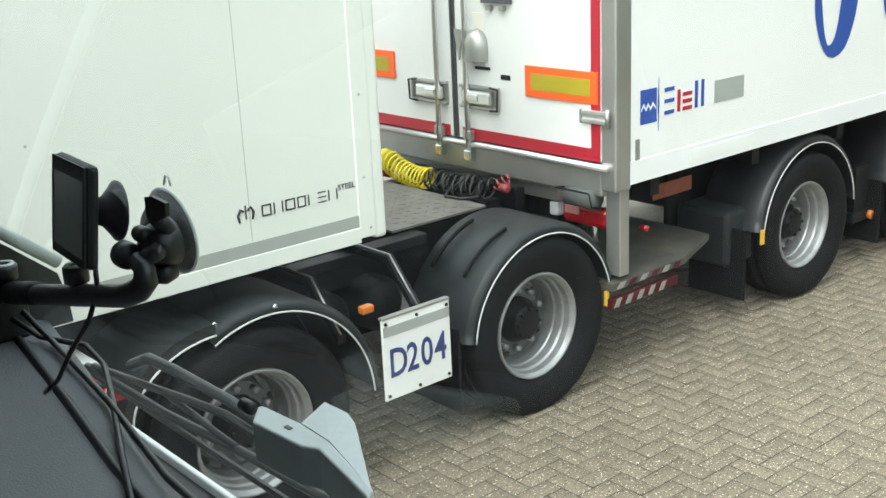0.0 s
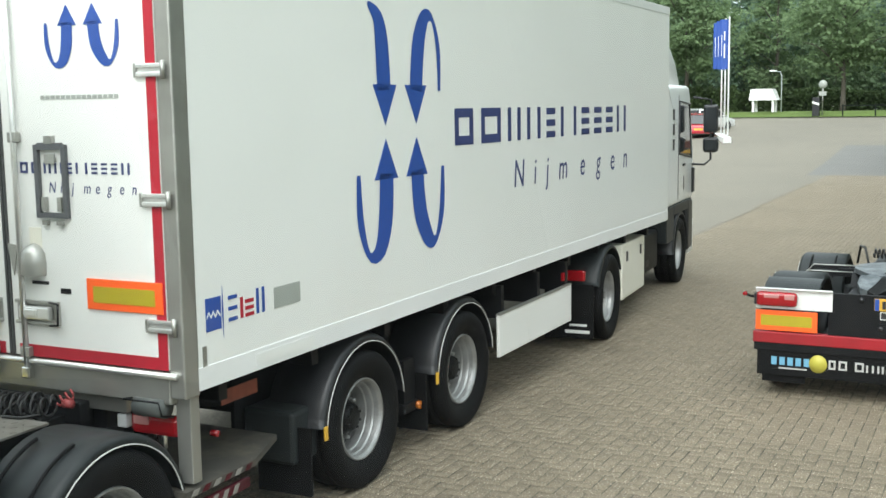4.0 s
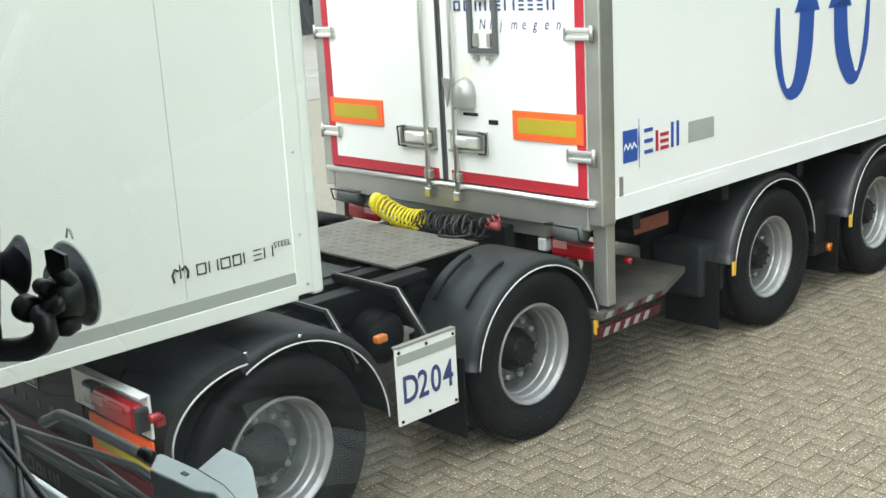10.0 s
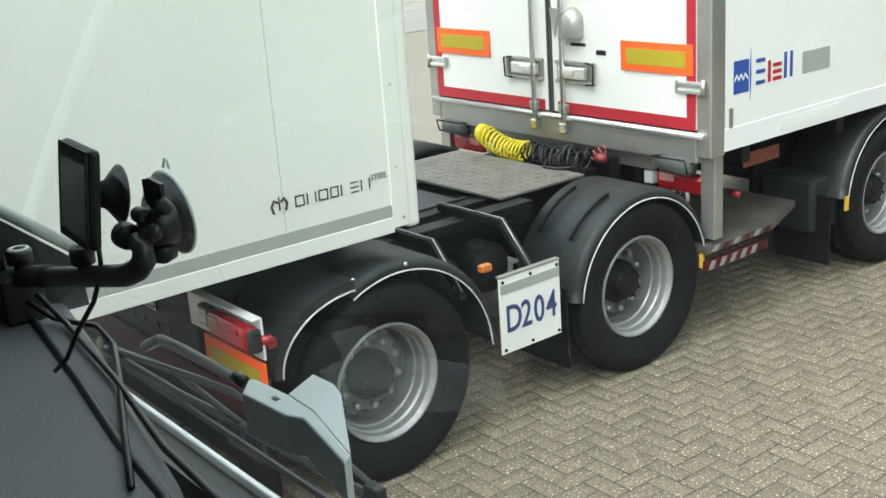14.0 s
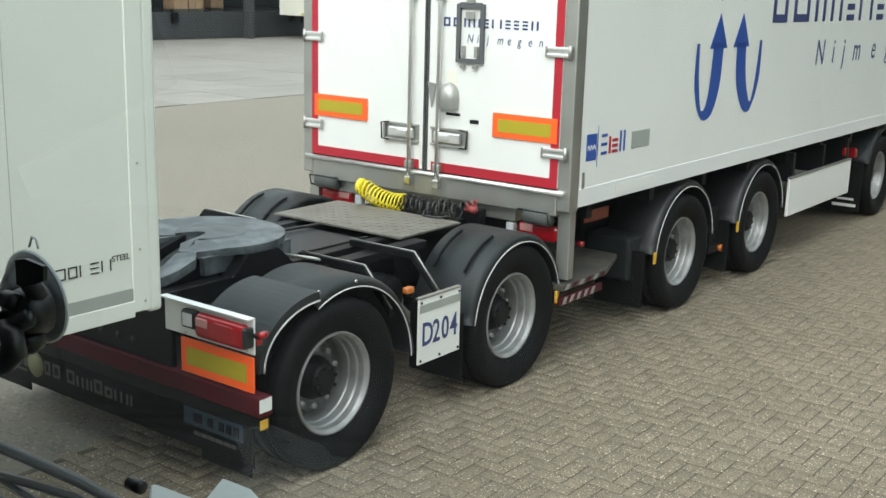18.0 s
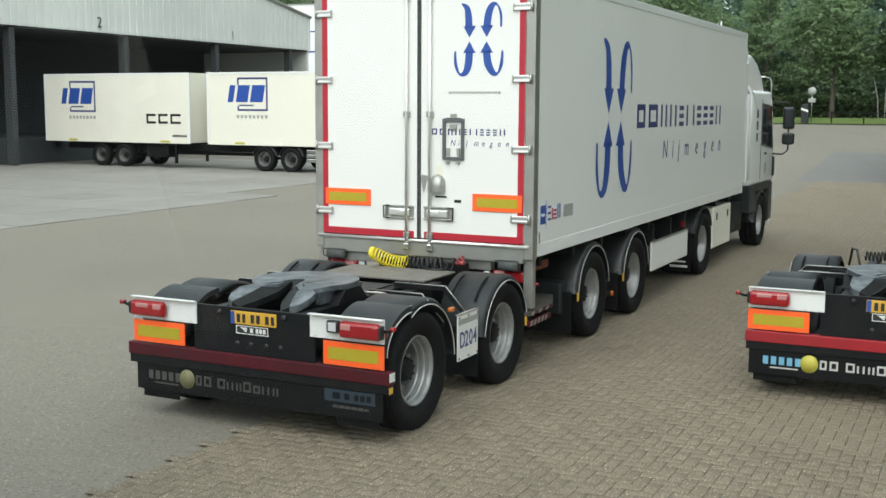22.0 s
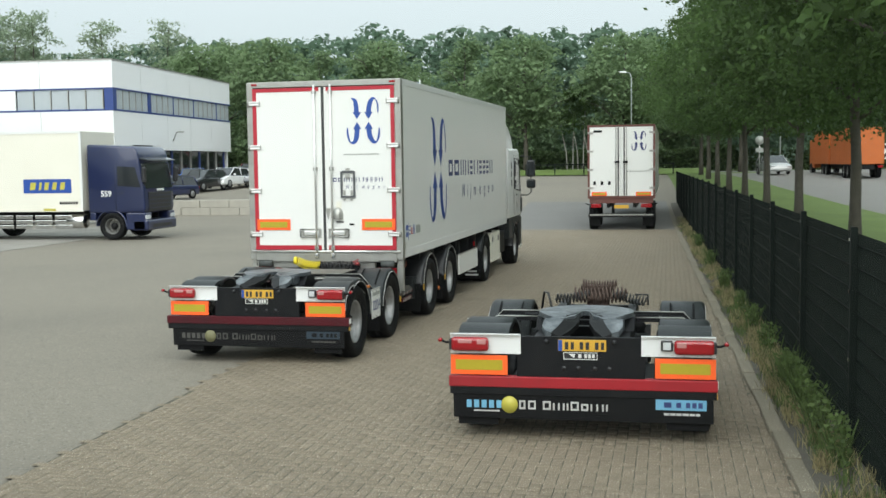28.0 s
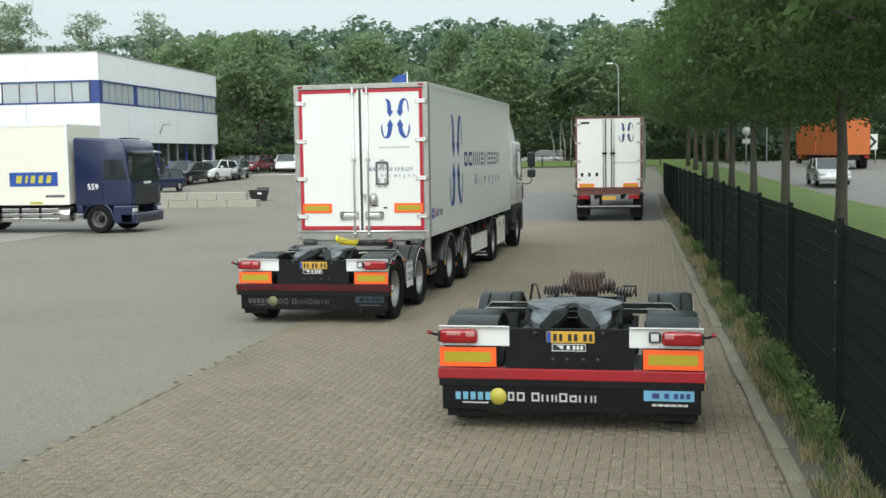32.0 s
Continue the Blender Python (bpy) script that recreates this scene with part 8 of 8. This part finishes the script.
def suction_mount():
    m = thing("suction_mount", pose(0, 0, 0), "black suction-cup arm mount stuck to the windscreen", "phone mount")
    R = Matrix.Translation((0.5416, 1.0226, 2.3906)) @ Matrix.Rotation(radians(-5.5), 4, "Y") @ Matrix.Rotation(radians(2.8), 4, "Z")
    part("suction_cup", Shape().lathe([(0.0001, -0.027), (0.018, -0.027), (0.027, -0.021), (0.039, -0.007), (0.0445, -0.002), (0.0445, 0.0), (0.0001, 0.0)], 36, "x"), PLASTIC, m, "black rubber suction cup", R)
    part("cup_rim", Shape().lathe([(0.0442, -0.0016), (0.0462, -0.001), (0.0462, 0.001), (0.044, 0.001)], 36, "x"), GREYPLASTIC, m, "clear cup rim", R)
    part("pull_tab", Shape().tube([(0.5410, 1.0282, 2.4384), (0.5410, 1.0227, 2.4488), (0.5410, 1.0163, 2.4474), (0.5410, 1.0133, 2.4389)], 0.0013, 5), GREYPLASTIC, m)
    lv = part("lever", Shape().prism([(0.9794, 2.4422), (0.9640, 2.4458), (0.9366, 2.4437), (0.9377, 2.4306), (0.9634, 2.4203), (0.9795, 2.4191)], "x", 0.4955, 0.4995), PLASTIC, m, "flat release lever")
    part("lever_root", Shape().tube([(0.5000, 0.9662, 2.4243), (0.515, 0.975, 2.405), (0.530, 1.010, 2.398)], 0.009, 8), PLASTIC, lv)
    part("hub", Shape().lathe([(0.0001, -0.012), (0.016, -0.010), (0.021, 0.0), (0.024, 0.02), (0.0001, 0.022)], 20, "x", (0.502, 0.985, 2.392)), PLASTIC, m)
    part("lower_lug", Shape().lathe([(0.0001, -0.015), (0.009, -0.012), (0.0128, 0.0), (0.009, 0.012), (0.0001, 0.015)], 18, "x", (0.5120, 0.9913, 2.3607)), PLASTIC, m)
    part("clamp_knob", Shape().lathe([(0.0001, -0.010), (0.007, -0.010), (0.0085, -0.006), (0.0085, 0.006), (0.007, 0.010), (0.0001, 0.010)], 16, "y", (0.4920, 0.9858, 2.4050)), PLASTIC, m)
    part("ball_socket", Shape().lathe([(0.0001, -0.010), (0.0115, -0.010), (0.0138, -0.006), (0.0138, 0.006), (0.0115, 0.010), (0.0001, 0.010)], 20, "y", (0.4820, 1.0070, 2.3823)), PLASTIC, m)
    part("neck", Shape().tube([(0.4840, 0.9834, 2.3797), (0.495, 0.963, 2.392), (0.503, 0.975, 2.392)], 0.0088, 10), PLASTIC, m)
    part("arm", Shape().tube([(0.4750, 1.5014, 2.2258), (0.4750, 1.2781, 2.2781), (0.4750, 1.0683, 2.3272), (0.4750, 1.0046, 2.3424), (0.4770, 0.9750, 2.3549), (0.4790, 0.9629, 2.3660), (0.4810, 0.9670, 2.3763), (0.4820, 0.9835, 2.3825)], lambda t: 0.0122 if t < 0.7 else 0.0122 - 0.010 * (t - 0.7), 14), PLASTIC, m, "black tubular arm")
    part("sleeve", Shape().tube([(0.4750, 1.3406, 2.2655), (0.4750, 1.2473, 2.2868)], 0.0142, 14), FENDER, m, "grey clamp sleeve")
    for y, z, r in ((1.3546, 2.2999, 0.0165), (1.1242, 2.3486, 0.0138)):
        k = part("knob", Shape().lathe([(0.0001, -0.001), (r * 0.80, -0.001), (r * 0.97, -0.002), (r, -0.006), (r * 0.97, -0.019), (r * 0.55, -0.022), (r * 0.55, -0.034), (0.0001, -0.034)], 18, "z", (0.475, y, z)), PLASTIC, m)
        part("knob_face", Shape().lathe([(r * 0.45, 0.0), (r * 0.48, 0.0008), (r * 0.80, 0.0008), (r * 0.84, -0.0008)], 18, "z", (0.475, y, z)), GREYPLASTIC, k, "worn pale knob face")
    part("holder_block", Shape().box(0.445, 0.50, 1.352, 1.56, 2.195, 2.262, 0.010), PLASTIC, m)
    part("cable", Shape().tube([(0.4720, 1.3472, 2.2312), (0.4950, 1.3238, 2.2066), (0.5152, 1.2311, 2.2150), (0.5131, 1.1801, 2.2060), (0.4768, 1.0788, 2.2060), (0.4308, 0.9612, 2.2060), (0.3823, 0.8320, 2.2060)], 0.0036, 6), PLASTIC, m)
    part("thin_cable", Shape().tube([(0.4800, 1.3274, 2.2432), (0.4966, 1.2872, 2.2100), (0.4715, 1.0767, 2.2070), (0.4367, 0.8794, 2.2070), (0.4311, 0.7975, 2.2070), (0.4212, 0.7061, 2.2070)], 0.0042, 6), PLASTIC, m)
    return m


def navigator():
    m = thing("navigation_device", pose(0.475, 1.117, 2.411, 0, 8.0, -4.7), "switched-off grey navigation device on a suction cup", "navigation device")
    part("case", Shape().box(0.0, 0.014, -0.054, 0.050, -0.055, 0.053, 0.006), FENDER, m, "dark grey case")
    part("screen", Shape().box(-0.0012, 0.0004, -0.047, 0.0465, -0.044, 0.036), SCREEN, m, "glossy screen with its grey-green reflection put into the colour")
    part("bezel", Shape().box(-0.0022, 0.0004, -0.052, 0.048, 0.036, 0.051).box(-0.0022, 0.0004, -0.052, 0.048, -0.053, -0.044).box(-0.0022, 0.0004, -0.052, -0.047, -0.044, 0.036).box(-0.0022, 0.0004, 0.0465, 0.049, -0.044, 0.036), FENDER, m)
    part("cup", Shape().lathe([(0.0001, 0.0), (0.012, 0.0), (0.016, 0.010), (0.027, 0.020), (0.0315, 0.0235), (0.0315, 0.026), (0.0001, 0.026)], 28, "x", (0.013, -0.036, 0.003)), PLASTIC, m)
    part("cable", Shape().tube([(0.010, -0.050, -0.050), (0.012, -0.052, -0.075), (0.004, -0.048, -0.11), (-0.006, -0.02, -0.15), (-0.012, 0.0, -0.185), (-0.02, 0.02, -0.205)], 0.0028, 6), PLASTIC, m)
    return m


def toll_unit():
    m = thing("on_board_unit", pose(0, 0, 0), "light grey plastic on-board unit at the foot of the windscreen", "toll unit")

    def slab(outline, z0, z1, r):
        me = Shape().prism(outline, "z", z0, z1).mesh("tmp", GREYPLASTIC)
        bm = bmesh.new()
        bm.from_mesh(me)
        bpy.data.meshes.remove(me)
        bmesh.ops.bevel(bm, geom=bm.edges[:], offset=r, segments=2, profile=0.5, affect="EDGES")
        return Shape().take(bm, None, False)

    part("base", slab([(0.4728, 0.7753), (0.4920, 0.7979), (0.4969, 0.7964), (0.5004, 0.7422), (0.4984, 0.6986), (0.4757, 0.6093), (0.4648, 0.6028), (0.4842, 0.6934), (0.4766, 0.7078)], 2.248, 2.285, 0.002), GREYPLASTIC, m)
    v = [(0.4999, 0.7412, 2.2855), (0.5379, 0.7616, 2.2855), (0.5407, 0.7318, 2.2840), (0.4978, 0.6977, 2.2855), (0.5380, 0.7174, 2.2800), (0.5082, 0.6683, 2.2720), (0.4889, 0.6312, 2.2720)]
    q = len(v)
    ring = (0, 1, 2, 4, 5, 6, 3)
    part("housing", Shape().add(v + [(x, y, 2.245) for x, y, z in v], [(3, 2, 1, 0), (3, 6, 5, 4, 2)] + [(ring[i], ring[(i + 1) % q], q + ring[(i + 1) % q], q + ring[i]) for i in range(q)]), GREYPLASTIC, m, "light grey raised housing")
    part("slot", Shape().box(*(0.4855, 0.4895, 0.7382, 0.7462), 2.2845, 2.2860), PLASTIC, m)
    part("plug", Shape().cyl((0.4945, 0.8120, 2.2770), 0.006, 0.016, "y", 10), PLASTIC, m)
    return m


suction_mount()
navigator()
toll_unit()


# ---- kerb stones, slabs and paving bricks ----
kerb = tagged(new("kerb"), "worn concrete kerb stones along the soil strip", "kerb", kind="structure")
kst = Shape().box(0, 0.985, -0.075, 0.075, -0.15, 0.055, 0.012).mesh("kerb_stone", KERB)
for k in range(58):
    x = 2.0 + k
    part("kerb_stone", kst, None, kerb, "", pose(x, kerb_y(x) - 0.05 + 0.012 * math.sin(k * 2.3), 0.008 * math.sin(k * 1.7), 0.6 * math.sin(k * 3.1), 0, math.degrees(math.atan(0.0248 if x < 28 else 0.021)) + 0.5 * math.sin(k * 1.9)))

slabs = tagged(new("concrete_apron"), "square concrete slabs before the dock", "concrete paving", kind="structure")
slab = Shape().box(0.022, 1.978, 0.022, 1.978, -0.1, 0.0, 0.012).mesh("slab", CONCRETE)
sn = 0
for i in range(24):
    for j in range(11):
        x, y = 12.0 + 2 * i, 17.2 + 2 * j
        if y < 15.4 + 0.115 * x + 0.8 or sn >= 300 or x > 44:
            continue
        part("slab", slab, None, slabs, "", Matrix.Translation((x, y, lift(x) + 0.004 * math.sin(i * 3 + j * 5))))
        sn += 1


def brick_edge(x):
    return 5.35 + 0.012 * x


def paving():
    W = 0.105
    rng = np.random.default_rng(3)
    hor, ver = [], []
    nx, ny = int(40 / W), int(9 / W)
    for i in range(nx):
        for j in range(ny):
            x, y = -1.0 + i * W, -1.8 + j * W
            if not kerb_y(x) - 0.09 < y + W / 2 < brick_edge(x):
                continue
            k = (i - j) % 4
            if k == 0:
                hor.append((x, y))
            elif k == 3:
                ver.append((x, y))
    g, b, d = 0.0038, 0.0025, 0.003

    def block(lx, ly):
        top = [(g + b, g + b, 0), (lx - g - b, g + b, 0), (lx - g - b, ly - g - b, 0), (g + b, ly - g - b, 0)]
        low = [(g, g, -d), (lx - g, g, -d), (lx - g, ly - g, -d), (g, ly - g, -d)]
        return np.array(top + low), [(0, 1, 2, 3), (4, 5, 1, 0), (5, 6, 2, 1), (6, 7, 3, 2), (7, 4, 0, 3)]

    owner = tagged(new("paving"), "herringbone paving of grey-brown concrete bricks", "paving", kind="structure")
    near = lambda x, y: 8.9 < x < 10.3 and -1.0 < y < 1.75
    joined, singles = [], []
    for lst, (lx, ly) in ((hor, (2 * W, W)), (ver, (W, 2 * W))):
        v, f = block(lx, ly)
        one = Shape().add([tuple(p) for p in v], f).mesh("brick", PAVERPART)
        p = np.array(lst)
        p = np.concatenate([p, np.clip(rng.normal(0, 0.0008, (len(p), 1)), -0.0012, 0.002)], 1)
        pick = np.array([near(a, c) for a, c, _ in p])
        idx = np.where(pick)[0][:150]
        rest = np.ones(len(p), bool)
        rest[idx] = False
        for q in p[idx]:
            part("brick", one, None, owner, "", Matrix.Translation(q))
        r = p[rest]
        joined.append(((r[:, None, :] + v[None]).reshape(-1, 3), (np.array(f)[None] + 8 * np.arange(len(r))[:, None, None]).reshape(-1, 4)))
    v = np.concatenate([joined[0][0], joined[1][0]])
    f = np.concatenate([joined[0][1], joined[1][1] + len(joined[0][0])])
    me = bpy.data.meshes.new("paving_bricks")
    me.vertices.add(len(v))
    me.vertices.foreach_set("co", v.ravel())
    me.loops.add(f.size)
    me.loops.foreach_set("vertex_index", f.ravel())
    me.polygons.add(len(f))
    me.polygons.foreach_set("loop_start", np.arange(0, f.size, 4))
    me.polygons.foreach_set("loop_total", np.full(len(f), 4))
    me.update()
    me.materials.append(PAVER)
    ob = part("paving_bricks", me, None, owner)
    ob["kind"] = "stuff"
    bed = part("bedding_sand", Shape().add([(-1, kerb_y(-1) - 0.05, -0.0032), (39, kerb_y(39) - 0.05, -0.0032), (39, brick_edge(39), -0.0032), (-1, brick_edge(-1), -0.0032)], [(0, 1, 2, 3)]), JOINT, owner)


JOINT = material("joint_sand", (0.060, 0.055, 0.036), 0.95, vary=0.3, scale=20, bump=0.4, dirt=(0.19, 0.165, 0.115), dirt_scale=3, dirt_amount=0.9)
paving()
band("paving_beyond", [39, 40, 43.5], lambda x: kerb_y(x), lambda x: brick_edge(x), -0.004, PAVERPART, "grey-brown paving farther off", "paving")
band("paving_beyond", [-12, -1], lambda x: kerb_y(x), lambda x: brick_edge(x), -0.004, PAVERPART, "grey-brown paving under the trucks", "paving")


# ---- what moves ----
def run_at(t):
    ts, ss, ls, hs = zip(*RUN)
    s, l, h = (float(np.interp(t, ts, q)) for q in (ss, ls, hs))
    return s, pose(16 + s, 4 + l, 0, 0, 0, h) @ pose(-16, -4, 0)


def motions():
    for ob in (DOLLY, TRAILER, TRACTOR):
        base = ob.matrix_basis.copy()
        if ob is TRACTOR:
            turn = lambda t: float(np.interp(t, (0.0, 13.5, 16.5, 18.0, 20.0, 21.0, 22.5, 23.5, 26.0, 32.0), (3.8, 3.8, 2.4, 1.2, 0.1, -1.4, -0.8, -0.4, 0.1, 0.0)))
            walk(ob, [(t, run_at(t)[1] @ pose(12.83, 5.225, 0, 0, 0, turn(t)) @ pose(-12.83, -5.225, 0) @ base) for t, *_ in RUN])
        else:
            walk(ob, [(t, run_at(t)[1] @ base) for t, *_ in RUN])
        for w in ob.children:
            if "rolls" in w:
                b = w.matrix_basis.copy()
                r = b.translation.z
                rows = [0.5 * k for k in range(30)] + [15.0 + 0.4 * k for k in range(43)]
                walk(w, [(min(t, 32.0), Matrix.Translation(b.translation) @ Matrix.Rotation(run_at(t)[0] / r, 4, "Y") @ b.to_3x3().normalized().to_4x4()) for t in rows])
    walk(ARTIC, [(0.0, pose(112, 510, 1.45, 0, 0, -90)), (28.0, pose(112, 24.5, 1.45, 0, 0, -90)), (29.1, pose(112, -1.6, 1.45, 0, 0, -90)), (29.7, pose(112, -11.5, 1.45, 0, 0, -90)), (30.3, pose(112, -20.5, 1.45, 0, 0, -90)), (32.0, pose(112, -50, 1.45, 0, 0, -90))])
    walk(SALOON, [(0.0, pose(112, 230, 1.45, 0, 0, -90)), (23.0, pose(112, 23.0, 1.45, 0, 0, -90)), (24.0, pose(112, 14.6, 1.45, 0, 0, -90)), (24.5, pose(112, 10.8, 1.45, 0, 0, -90)), (25.6, pose(110.3, 1.7, 1.45, 0, 0, -100)), (26.1, pose(107.6, -1.2, 1.45, 0, 0, -120)), (26.6, pose(104.6, -3.6, 1.45, 0, 0, -138)), (27.4, pose(98.5, -6.4, 1.44, 0, 0, -158)), (28.5, pose(90.5, -8.3, 1.34, 0, 0, -174)), (30.0, pose(80.0, -9.2, 1.08, 0, 0, -176)), (32.0, pose(67.6, -9.35, 0.63, 0, 0.0, -178))])
    walk(HATCH, [(0.0, pose(109, -250, 1.45, 0, 0, 90)), (18.0, pose(109, -13.0, 1.45, 0, 0, 90)), (20.0, pose(109, HATCH_Y, 1.45, 0, 0, 90)), (22.0, pose(109, HATCH_Y + 28, 1.45, 0, 0, 90)), (32.0, pose(109, 170, 1.45, 0, 0, 90))])
    walk(ESTATE, [(0.0, pose(109, -560, 1.45, 0, 0, 90)), (30.9, pose(109, -11.0, 1.45, 0, 0, 90)), (32.0, pose(109, 8.7, 1.45, 0, 0, 90))])


motions()
